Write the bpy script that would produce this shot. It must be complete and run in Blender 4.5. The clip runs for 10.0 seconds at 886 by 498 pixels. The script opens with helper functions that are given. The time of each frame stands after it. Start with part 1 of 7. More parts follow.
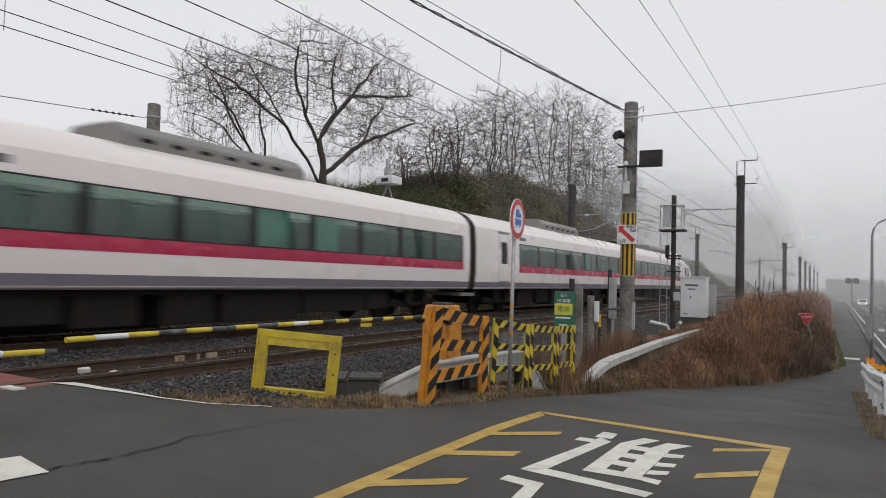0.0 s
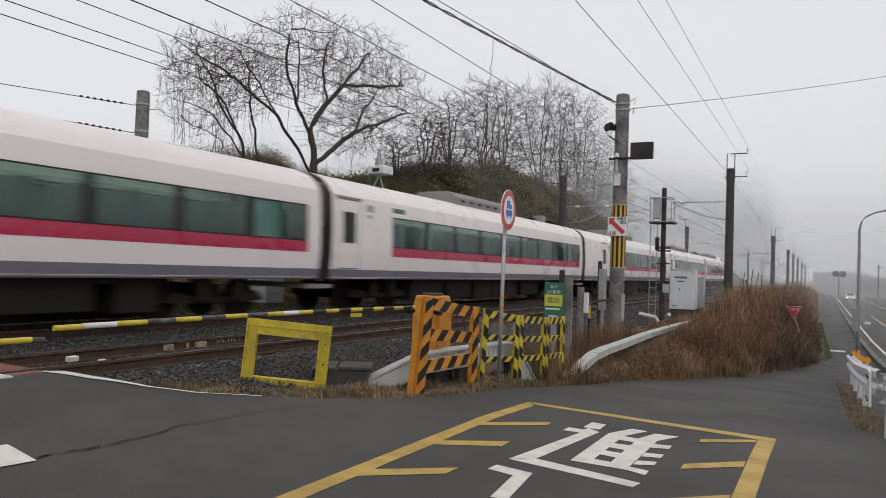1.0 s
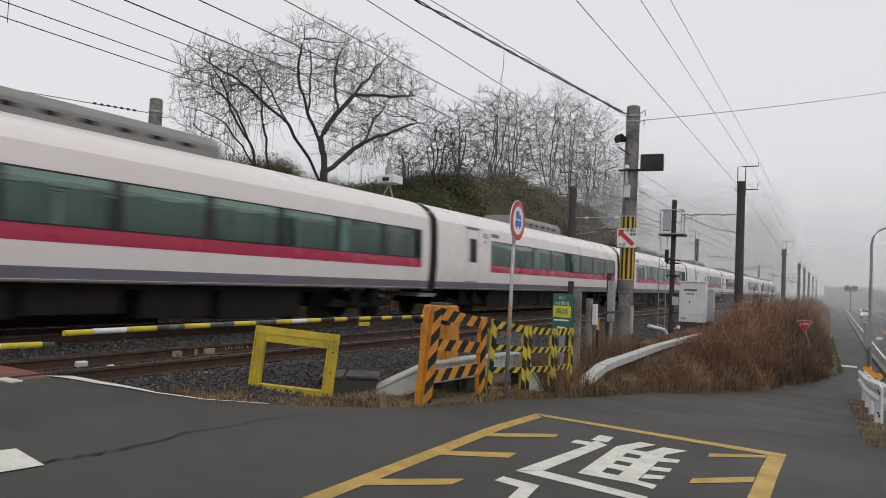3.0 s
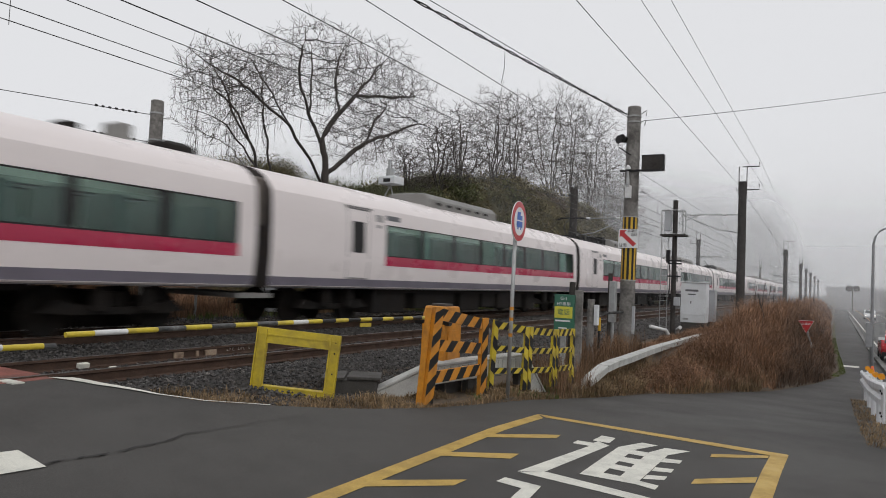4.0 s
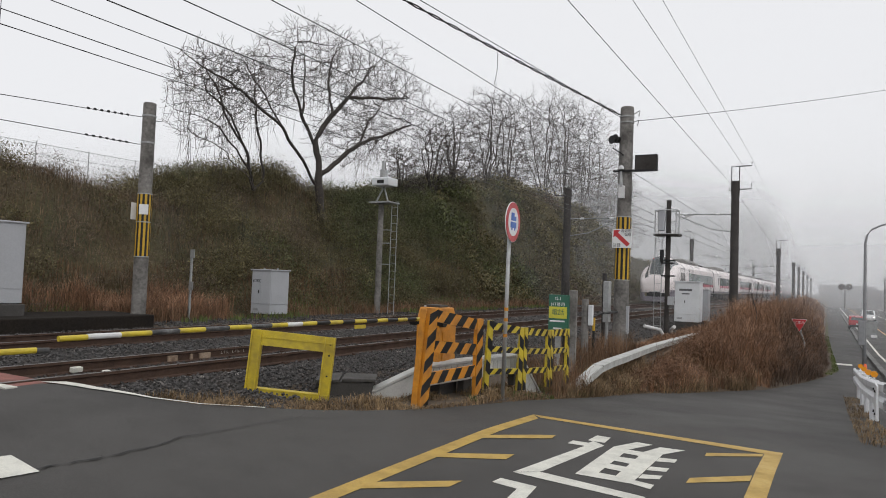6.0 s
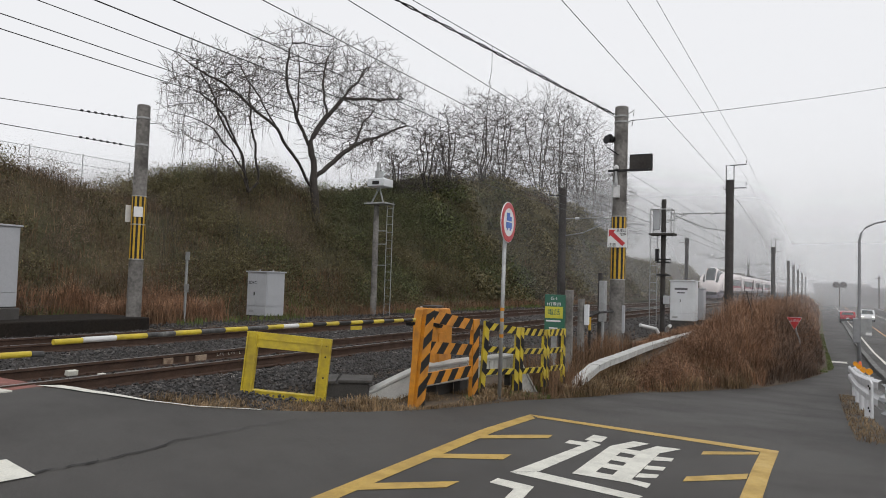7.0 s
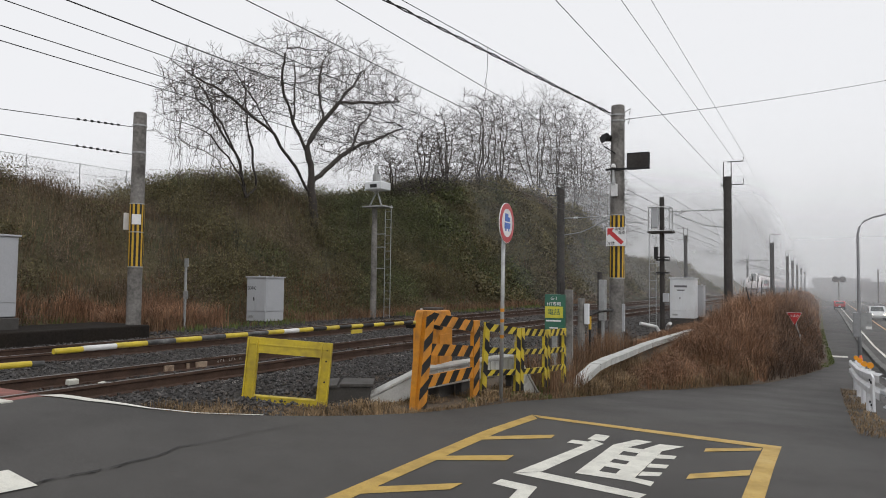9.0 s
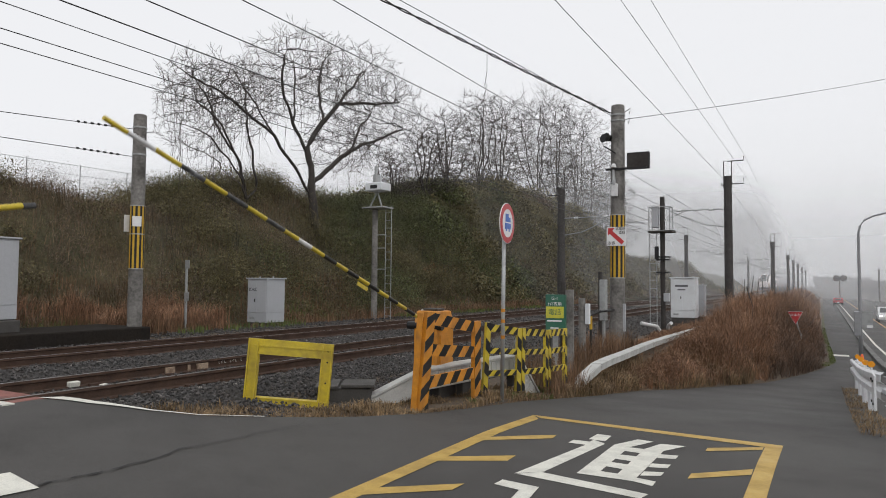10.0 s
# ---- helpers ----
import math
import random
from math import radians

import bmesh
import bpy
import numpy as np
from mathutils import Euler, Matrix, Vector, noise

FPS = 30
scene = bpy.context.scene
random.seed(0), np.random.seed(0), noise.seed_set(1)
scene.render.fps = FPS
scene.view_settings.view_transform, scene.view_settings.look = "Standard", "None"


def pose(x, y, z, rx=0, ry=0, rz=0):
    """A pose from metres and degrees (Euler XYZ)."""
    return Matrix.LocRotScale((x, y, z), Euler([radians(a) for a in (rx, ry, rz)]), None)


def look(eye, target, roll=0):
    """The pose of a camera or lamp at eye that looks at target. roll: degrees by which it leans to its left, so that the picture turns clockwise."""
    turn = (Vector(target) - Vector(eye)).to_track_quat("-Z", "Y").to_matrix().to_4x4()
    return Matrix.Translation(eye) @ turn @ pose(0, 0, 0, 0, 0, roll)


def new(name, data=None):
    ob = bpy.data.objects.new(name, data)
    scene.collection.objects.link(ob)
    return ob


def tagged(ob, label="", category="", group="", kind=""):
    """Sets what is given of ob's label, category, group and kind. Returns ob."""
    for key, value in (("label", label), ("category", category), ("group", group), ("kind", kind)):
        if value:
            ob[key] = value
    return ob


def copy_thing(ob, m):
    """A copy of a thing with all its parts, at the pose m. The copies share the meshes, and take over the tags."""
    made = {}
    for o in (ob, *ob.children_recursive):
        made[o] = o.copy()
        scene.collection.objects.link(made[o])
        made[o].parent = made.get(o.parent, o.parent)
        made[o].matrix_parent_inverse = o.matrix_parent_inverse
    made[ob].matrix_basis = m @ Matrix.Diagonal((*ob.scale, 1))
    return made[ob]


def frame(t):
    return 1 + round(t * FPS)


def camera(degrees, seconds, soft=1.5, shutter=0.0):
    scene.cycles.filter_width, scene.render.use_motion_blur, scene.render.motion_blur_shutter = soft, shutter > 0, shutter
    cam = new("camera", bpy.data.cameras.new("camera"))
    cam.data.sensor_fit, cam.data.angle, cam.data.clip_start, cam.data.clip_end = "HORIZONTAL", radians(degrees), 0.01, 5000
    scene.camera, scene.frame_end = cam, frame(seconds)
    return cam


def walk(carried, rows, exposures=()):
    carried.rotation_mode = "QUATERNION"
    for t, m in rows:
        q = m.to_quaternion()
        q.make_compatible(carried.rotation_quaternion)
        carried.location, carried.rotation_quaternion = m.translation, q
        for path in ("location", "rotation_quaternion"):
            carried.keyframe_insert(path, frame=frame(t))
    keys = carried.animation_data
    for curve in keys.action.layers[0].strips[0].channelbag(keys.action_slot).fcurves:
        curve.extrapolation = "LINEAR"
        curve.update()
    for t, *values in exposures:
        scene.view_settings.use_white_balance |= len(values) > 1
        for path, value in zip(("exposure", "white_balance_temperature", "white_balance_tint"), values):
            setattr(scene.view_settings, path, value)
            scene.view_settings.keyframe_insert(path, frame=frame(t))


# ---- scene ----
# the camera stands on the roadside and turns a little in the hand
EYE = (0.0, 0.0, 1.222)


def view(yaw, pitch, lean):
    """The pose of the camera at EYE, turned left of the line by yaw, up by pitch."""
    return Matrix.Translation(EYE) @ pose(0, 0, 0, 90 + pitch, 0, yaw) @ pose(0, 0, 0, 0, 0, lean)


cam = camera(65.49, 10.0, soft=0.95, shutter=0.25)
walk(cam, [(t, view(a, b, c)) for t, a, b, c in (
    (0.0, 29.735, 2.404, 1.569), (0.5, 27.944, 1.845, 1.742), (1.0, 28.939, 1.644, 1.952),
    (1.5, 29.874, 2.059, 2.472), (2.0, 29.941, 2.253, 2.714), (2.5, 29.705, 2.381, 2.627),
    (4.0, 29.811, 2.494, 2.508), (4.5, 29.761, 2.5, 2.193), (5.0, 29.627, 2.503, 2.149),
    (5.5, 29.45, 2.548, 2.223), (7.0, 28.975, 2.669, 1.739), (7.5, 28.883, 2.699, 1.442),
    (8.0, 28.835, 2.724, 1.259), (8.5, 28.861, 2.781, 0.873), (9.0, 28.885, 2.83, 0.659),
    (9.5, 28.921, 2.876, 0.609), (10.0, 28.93, 2.879, 0.408))], exposures=[(0.0, 0.02), (4.5, -0.02), (5.5, 0.08), (7.0, 0.18), (10.0, 0.18)])

# ---- overcast daylight ----
world = bpy.data.worlds.new("overcast_sky")
scene.world = world
world.use_nodes = True
wn, wl = world.node_tree.nodes, world.node_tree.links
sky = wn.new("ShaderNodeTexSky")
sky.sky_type, sky.sun_disc, sky.sun_elevation, sky.sun_rotation = "NISHITA", False, radians(48), radians(120)
sky.air_density, sky.dust_density = 1.0, 5.0
grey = wn.new("ShaderNodeHueSaturation")
grey.inputs["Saturation"].default_value = 0.15
grey.inputs["Value"].default_value = 0.06
cloud = wn.new("ShaderNodeMix")
cloud.data_type = "RGBA"
cloud.inputs[0].default_value = 0.85
cloud.inputs[7].default_value = (0.866, 0.873, 0.90, 1)
wl.new(sky.outputs[0], grey.inputs["Color"])
wl.new(grey.outputs[0], cloud.inputs[6])
wl.new(cloud.outputs[2], wn["Background"].inputs["Color"])
wn["Background"].inputs["Strength"].default_value = 1.0

sun_data = bpy.data.lights.new("sun", "SUN")
sun_data.energy, sun_data.angle, sun_data.color = 0.65, radians(50), (1.0, 0.965, 0.92)
sun = new("sun", sun_data)
sun.matrix_world = look((30, -25, 45), (0, 0, 0))


# ---- materials ----
def material(name, colour, rough=0.6, metal=0.0, vary=0.25, scale=6.0, fine=60.0, bump=0.0, second=None, amount=0.5,
             piece=0.0, island=0.0, wet=0.0, spec=0.5, even=1.0):
    """A surface with stains at one scale, grain at another, and fine relief; second: the stains' colour."""
    m = bpy.data.materials.new(name)
    m.use_nodes = True
    n, l = m.node_tree.nodes, m.node_tree.links
    b = n["Principled BSDF"]
    co = n.new("ShaderNodeTexCoord")

    def noise_at(s, detail=4.0, rgh=0.6):
        t = n.new("ShaderNodeTexNoise")
        t.inputs["Scale"].default_value, t.inputs["Detail"].default_value, t.inputs["Roughness"].default_value = s, detail, rgh
        l.new(co.outputs["Object"], t.inputs["Vector"])
        return t

    big, small = noise_at(scale), noise_at(fine, 3.0)
    ramp = n.new("ShaderNodeMapRange")
    ramp.inputs["From Min"].default_value, ramp.inputs["From Max"].default_value = 0.42, 0.72
    ramp.inputs["To Max"].default_value = amount
    l.new(big.outputs["Fac"], ramp.inputs["Value"])
    mix = n.new("ShaderNodeMix")
    mix.data_type = "RGBA"
    mix.inputs[6].default_value = (*colour, 1)
    mix.inputs[7].default_value = (*(second or [c * 0.6 for c in colour]), 1)
    l.new(ramp.outputs[0], mix.inputs[0])
    value = n.new("ShaderNodeMapRange")
    value.inputs["From Min"].default_value, value.inputs["From Max"].default_value = 0.25, 0.75
    value.inputs["To Min"].default_value, value.inputs["To Max"].default_value = 1 - vary, 1 + vary
    l.new(small.outputs["Fac"], value.inputs["Value"])
    fac = value.outputs[0]
    for weight, node, socket in ((piece, "ShaderNodeObjectInfo", "Random"), (island, "ShaderNodeNewGeometry", "Random Per Island")):
        if weight:
            src = n.new(node)
            r = n.new("ShaderNodeMapRange")
            r.inputs["To Min"].default_value, r.inputs["To Max"].default_value = 1 - weight, 1 + weight
            l.new(src.outputs[socket], r.inputs["Value"])
            times = n.new("ShaderNodeMath")
            times.operation = "MULTIPLY"
            l.new(fac, times.inputs[0])
            l.new(r.outputs[0], times.inputs[1])
            fac = times.outputs[0]
    hsv = n.new("ShaderNodeHueSaturation")
    l.new(mix.outputs[2], hsv.inputs["Color"])
    l.new(fac, hsv.inputs["Value"])
    l.new(hsv.outputs[0], b.inputs["Base Color"])
    gloss = n.new("ShaderNodeMapRange")
    gloss.inputs["From Min"].default_value, gloss.inputs["From Max"].default_value = 0.35, 0.65
    gloss.inputs["To Min"].default_value, gloss.inputs["To Max"].default_value = max(0.03, rough - 0.12 * even - wet), min(1, rough + 0.1 * even)
    l.new(big.outputs["Fac"], gloss.inputs["Value"])
    l.new(gloss.outputs[0], b.inputs["Roughness"])
    b.inputs["Metallic"].default_value = metal
    b.inputs["Specular IOR Level"].default_value = spec
    if bump:
        bp = n.new("ShaderNodeBump")
        bp.inputs["Strength"].default_value, bp.inputs["Distance"].default_value = 0.6, bump
        l.new(small.outputs["Fac"], bp.inputs["Height"])
        l.new(bp.outputs[0], b.inputs["Normal"])
    return m


def mist_material(density):
    """Thin lit mist, densest near the ground and along the bank, fading out upwards."""
    m = bpy.data.materials.new("mist")
    m.use_nodes = True
    n, l = m.node_tree.nodes, m.node_tree.links
    n.remove(n["Principled BSDF"])
    co = n.new("ShaderNodeTexCoord")
    sep = n.new("ShaderNodeSeparateXYZ")
    l.new(co.outputs["Generated"], sep.inputs[0])
    noise_n = n.new("ShaderNodeTexNoise")
    noise_n.inputs["Scale"].default_value = 3.0
    l.new(co.outputs["Generated"], noise_n.inputs["Vector"])
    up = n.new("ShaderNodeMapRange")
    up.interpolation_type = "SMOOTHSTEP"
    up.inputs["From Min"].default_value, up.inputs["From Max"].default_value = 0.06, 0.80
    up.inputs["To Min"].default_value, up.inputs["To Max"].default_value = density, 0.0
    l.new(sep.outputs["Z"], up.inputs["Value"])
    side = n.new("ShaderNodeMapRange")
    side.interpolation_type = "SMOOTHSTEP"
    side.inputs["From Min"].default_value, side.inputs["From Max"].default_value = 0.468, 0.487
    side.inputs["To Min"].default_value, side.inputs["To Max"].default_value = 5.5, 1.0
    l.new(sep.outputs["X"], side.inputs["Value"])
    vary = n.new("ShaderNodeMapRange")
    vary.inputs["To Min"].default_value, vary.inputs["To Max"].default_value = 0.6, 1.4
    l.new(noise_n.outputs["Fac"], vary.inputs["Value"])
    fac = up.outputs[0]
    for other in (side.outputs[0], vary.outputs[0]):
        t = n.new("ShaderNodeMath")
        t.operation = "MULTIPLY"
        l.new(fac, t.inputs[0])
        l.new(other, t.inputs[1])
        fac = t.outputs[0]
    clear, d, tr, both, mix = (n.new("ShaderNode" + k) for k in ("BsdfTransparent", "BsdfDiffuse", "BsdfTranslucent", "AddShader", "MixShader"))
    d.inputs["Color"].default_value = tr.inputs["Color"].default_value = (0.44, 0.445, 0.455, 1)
    l.new(d.outputs[0], both.inputs[0])
    l.new(tr.outputs[0], both.inputs[1])
    l.new(fac, mix.inputs[0])
    l.new(clear.outputs[0], mix.inputs[1])
    l.new(both.outputs[0], mix.inputs[2])
    l.new(mix.outputs[0], n["Material Output"].inputs["Surface"])
    return m


def glass_material(name, tint, gloss=0.12):
    m = bpy.data.materials.new(name)
    m.use_nodes = True
    n, l = m.node_tree.nodes, m.node_tree.links
    n.remove(n["Principled BSDF"])
    clear, g, mix, fr = (n.new("ShaderNode" + k) for k in ("BsdfTransparent", "BsdfGlossy", "MixShader", "Fresnel"))
    clear.inputs["Color"].default_value = (*tint, 1)
    g.inputs["Roughness"].default_value = 0.03
    fr.inputs["IOR"].default_value = 1.0 + gloss * 4.5
    l.new(fr.outputs[0], mix.inputs[0])
    l.new(clear.outputs[0], mix.inputs[1])
    l.new(g.outputs[0], mix.inputs[2])
    l.new(mix.outputs[0], n["Material Output"].inputs["Surface"])
    return m


def glow_material(name, colour, strength):
    m = bpy.data.materials.new(name)
    m.use_nodes = True
    b = m.node_tree.nodes["Principled BSDF"]
    b.inputs["Base Color"].default_value = (*colour, 1)
    b.inputs["Emission Color"].default_value = (*colour, 1)
    b.inputs["Emission Strength"].default_value = strength
    return m


ASPHALT = material("wet_asphalt", (0.060, 0.0565, 0.053), 0.78, vary=0.5, scale=0.7, fine=110, bump=0.005, second=(0.045, 0.0425, 0.0405), amount=0.8, wet=0.0, even=0.6, spec=0.4)
SOIL = material("dark_soil", (0.075, 0.055, 0.038), 0.95, vary=0.4, scale=1.5, fine=25, bump=0.03, second=(0.12, 0.085, 0.05))
HILLSOIL = material("hill_undergrowth", (0.058, 0.054, 0.024), 1.0, vary=0.5, scale=0.35, fine=9, bump=0.15, second=(0.09, 0.068, 0.034), amount=1.0)
BALLAST_BED = material("ballast_bed", (0.032, 0.029, 0.027), 0.95, vary=0.5, scale=3, fine=28, bump=0.06, second=(0.05, 0.042, 0.036))
STONE = material("ballast_stone", (0.062, 0.059, 0.058), 0.8, vary=0.25, scale=5, fine=40, second=(0.07, 0.055, 0.045), island=0.6, bump=0.004)
RAIL_RUST = material("rusty_rail_steel", (0.075, 0.042, 0.028), 0.75, metal=0.2, vary=0.35, scale=4, fine=50, second=(0.035, 0.025, 0.02), bump=0.002)
RAIL_TOP = material("polished_rail_head", (0.28, 0.26, 0.25), 0.35, metal=0.9, vary=0.15, scale=3, fine=80)
CONCRETE = material("weathered_concrete", (0.33, 0.32, 0.30), 0.85, vary=0.2, scale=3, fine=60, second=(0.17, 0.16, 0.15), bump=0.003, piece=0.12)
DARKCONC = material("wet_dark_concrete", (0.060, 0.056, 0.052), 0.8, vary=0.3, scale=3, fine=50, second=(0.04, 0.038, 0.034), bump=0.004)
LINE_WHITE = material("worn_white_road_paint", (0.66, 0.65, 0.58), 0.6, vary=0.15, scale=5, fine=90, second=(0.34, 0.335, 0.31), amount=0.5, bump=0.002)
LINE_YELLOW = material("worn_yellow_road_paint", (0.46, 0.30, 0.06), 0.6, vary=0.2, scale=4, fine=90, second=(0.25, 0.17, 0.06), amount=0.6, bump=0.002)
WHITE_BODY = material("white_train_enamel", (0.77, 0.708, 0.70), 0.34, vary=0.02, scale=0.6, fine=12, second=(0.72, 0.66, 0.65), amount=0.5)
STRIPE = material("crimson_stripe", (0.44, 0.022, 0.075), 0.3, vary=0.05, scale=1, fine=20)
SILL = material("grey_violet_sill", (0.17, 0.155, 0.19), 0.4, vary=0.08, scale=1, fine=20)
PLOUGH = material("grey_violet_apron", (0.22, 0.20, 0.235), 0.4, vary=0.08, scale=1, fine=20)
UNDER = material("grimy_underfloor", (0.012, 0.0105, 0.0095), 0.85, vary=0.4, scale=2, fine=20, second=(0.034, 0.025, 0.020), spec=0.25)
BLACK = material("black_paint", (0.016, 0.016, 0.017), 0.5, vary=0.3, scale=5, fine=60, second=(0.032, 0.03, 0.028), spec=0.3)
WINDOW = glass_material("green_tinted_glass", (0.50, 0.83, 0.755), 0.13)
SCREEN = glass_material("dark_windscreen_glass", (0.12, 0.16, 0.16), 0.14)
INSIDE = material("train_interior", (0.27, 0.27, 0.26), 0.7, vary=0.1, scale=2, fine=30)
SEAT = material("grey_seat_cloth", (0.21, 0.225, 0.225), 0.9, vary=0.2, scale=3, fine=80)
ROOFUNIT = material("grey_roof_unit", (0.22, 0.215, 0.205), 0.6, vary=0.15, scale=2, fine=30, second=(0.18, 0.17, 0.16))
STEEL = material("galvanised_steel", (0.36, 0.37, 0.37), 0.5, metal=0.5, vary=0.12, scale=6, fine=60, second=(0.22, 0.21, 0.2))
WIRE = material("weathered_wire", (0.055, 0.055, 0.055), 0.7, metal=0.3, vary=0.1)


# ---- mesh helpers ----
class Shape:
    """Collects faces of one mesh."""

    def __init__(self):
        self.v, self.f, self.m = [], [], []

    def face(self, pts, mi=0):
        k = len(self.v)
        self.v += [tuple(q) for q in pts]
        self.f.append(tuple(range(k, k + len(pts))))
        self.m.append(mi)
        return self

    def grid(self, rows, mi=0, closed=False):
        """Faces between rows of points."""
        k, w = len(self.v), len(rows[0])
        for r in rows:
            self.v += [tuple(q) for q in r]
        for i in range(len(rows) - 1):
            for j in range(w if closed else w - 1):
                a, b = k + i * w + j, k + i * w + (j + 1) % w
                self.f.append((a, b, b + w, a + w))
                self.m.append(mi)
        return self

    def box(self, lo, hi, turn=None, mi=0):
        pts = [Vector((x, y, z)) for z in (lo[2], hi[2]) for y in (lo[1], hi[1]) for x in (lo[0], hi[0])]
        if turn is not None:
            pts = [turn @ q for q in pts]
        k = len(self.v)
        self.v += [tuple(q) for q in pts]
        for q in ((0, 2, 3, 1), (4, 5, 7, 6), (0, 1, 5, 4), (2, 6, 7, 3), (0, 4, 6, 2), (1, 3, 7, 5)):
            self.f.append(tuple(k + i for i in q))
            self.m.append(mi)
        return self

    def tube(self, path, radii, n=8, caps=True, mi=0):
        """A round bar along the points of path."""
        path = [Vector(q) for q in path]
        if not hasattr(radii, "__len__"):
            radii = [radii] * len(path)
        rows = []
        for i, q in enumerate(path):
            d = (path[min(i + 1, len(path) - 1)] - path[max(i - 1, 0)]).normalized()
            a = d.cross(Vector((0, 0, 1)) if abs(d.z) < 0.9 else Vector((1, 0, 0))).normalized()
            b = d.cross(a)
            rows.append([q + (a * math.cos(2 * math.pi * j / n) + b * math.sin(2 * math.pi * j / n)) * radii[i] for j in range(n)])
        self.grid(rows, mi, True)
        if caps:
            self.face(rows[0][::-1], mi)
            self.face(rows[-1], mi)
        return self

    def extrude(self, outline, axis, lo, hi, mi=0):
        """A closed 2D outline drawn out along an axis (0, 1 or 2)."""
        def at(p, d):
            q = list(p)
            q.insert(axis, d)
            return q
        a, b = [at(q, lo) for q in outline], [at(q, hi) for q in outline]
        self.grid([a, b], mi, True)
        self.face(a[::-1], mi)
        self.face(b, mi)
        return self

    def mesh(self, name, mats, smooth=False):
        me = bpy.data.meshes.new(name)
        me.from_pydata(self.v, [], self.f)
        for q in (mats if isinstance(mats, (list, tuple)) else [mats]):
            me.materials.append(q)
        me.polygons.foreach_set("material_index", self.m)
        if smooth:
            me.polygons.foreach_set("use_smooth", [True] * len(self.f))
        me.update()
        return me


def tidy(me, smooth=None):
    """Welds the mesh and turns its faces outward."""
    bm = bmesh.new()
    bm.from_mesh(me)
    bmesh.ops.remove_doubles(bm, verts=bm.verts, dist=0.0005)
    bmesh.ops.recalc_face_normals(bm, faces=bm.faces)
    bm.to_mesh(me)
    bm.free()
    return me


def part(name, shape, mat, parent=None, label="", m=None, bevel=0.0, smooth=False, kind="", weld=True):
    """One mesh object under a thing or a part."""
    me = shape if isinstance(shape, bpy.types.Mesh) else shape.mesh(name, mat, smooth)
    if weld and not isinstance(shape, bpy.types.Mesh):
        tidy(me)
    ob = new(name, me)
    ob.parent = parent
    if m is not None:
        ob.matrix_basis = m
    if bevel:
        mod = ob.modifiers.new("edges", "BEVEL")
        mod.width, mod.segments, mod.limit_method = bevel, 2, "ANGLE"
    return tagged(ob, label, kind=kind)


def empty(name, m, label, category, group="", kind=""):
    ob = new(name)
    ob.matrix_basis = m
    return tagged(ob, label, category, group, kind)


def lerp(x, table):
    return float(np.interp(x, [q[0] for q in table], [q[1] for q in table]))


def wob(x, y, s=1.0, seed=0.0):
    return noise.noise(Vector((x * s, y * s, seed)))


# ---- the lie of the land; rail heads are at height 0 ----
NEAR, FAR = -7.988, -11.756          # track centres
ROADFALL = [(-30, -0.40), (7, -0.40), (9.5, -0.50), (12, -0.74), (16, -1.08), (20, -1.32), (30, -1.7), (45, -1.95), (5000, -1.95)]


def road_z(x, y):
    """The road: falls away along the line, climbs to the level crossing."""
    z = lerp(y, ROADFALL)
    climb = max(0.0, min(1.0, (-3.4 - x) / 3.6))
    climb = climb * climb * (3 - 2 * climb)
    return z * (1 - climb) - 0.015 * climb


def ground_z(x, y):
    """The natural ground under everything."""
    z = lerp(y, ROADFALL)
    edge = lerp(y, [(9, -4.0), (15, -3.3), (20, -1.5), (24, -0.8), (31, 0.0), (56, -0.3), (900, -0.6)])
    bank = lerp(x, [(edge - 2.2, 1.0), (edge - 1.0, 0.75), (edge, 0.0)]) if y > 9.5 else 1.0 if x < -4 else 0.0
    z = z * (1 - bank) + lerp(y, [(6, -0.36), (12, -0.42), (40, -0.5)]) * bank
    t = lerp(x, [(-6.4, 1.0), (-5.6, 0.0)])
    z = z * (1 - t) + (-0.24) * t
    if x < -13.2:
        z = lerp(x, [(-14.2, -0.12), (-13.2, -0.24)])
    return z


def hill_z(x, y):
    """The wooded bank beyond the tracks."""
    top = lerp(y, [(-40, 5.2), (8, 4.6), (11.5, 4.35), (13.2, 4.1), (15.2, 3.75), (16.6, 3.55), (17.8, 3.75), (19, 4.4), (20.4, 5.0), (22, 5.4), (23.7, 5.3), (25.8, 4.75), (28, 4.8),
                   (30, 5.4), (33, 5.6), (36.4, 6.3), (40, 7.1), (44.4, 8.2), (49.5, 8.6), (55.6, 8.7), (63, 8.6), (70, 6.6), (79, 4.6), (90, 4.2), (115, 4.4), (170, 3.6), (400, 2.0)])
    t = max(0.0, min(1.0, (-15.6 - x + 0.8 * wob(x, y, 0.25)) / 6.2))
    t = t * t * (3 - 2 * t)
    back = lerp(x, [(-60, -2.5), (-36, -1.0), (-26, 0)])
    return -0.12 + (top + back) * t + 0.35 * t * wob(x, y, 0.35, 3) + 0.22 * t * wob(x, y, 0.9, 5)


def sheet(name, xs, ys, z, mat, label, kind="structure", smooth=True):
    s = Shape()
    s.grid([[(x, y, z(x, y)) for x in xs] for y in ys])
    ob = part(name, s, mat, None, label, smooth=smooth, kind=kind, weld=False)
    for q in ob.data.polygons:
        if q.normal.z < 0:
            ob.data.flip_normals()
            break
    return ob


def spread(lo, hi, step):
    n = max(2, int(round((hi - lo) / step)) + 1)
    return [lo + (hi - lo) * i / (n - 1) for i in range(n)]


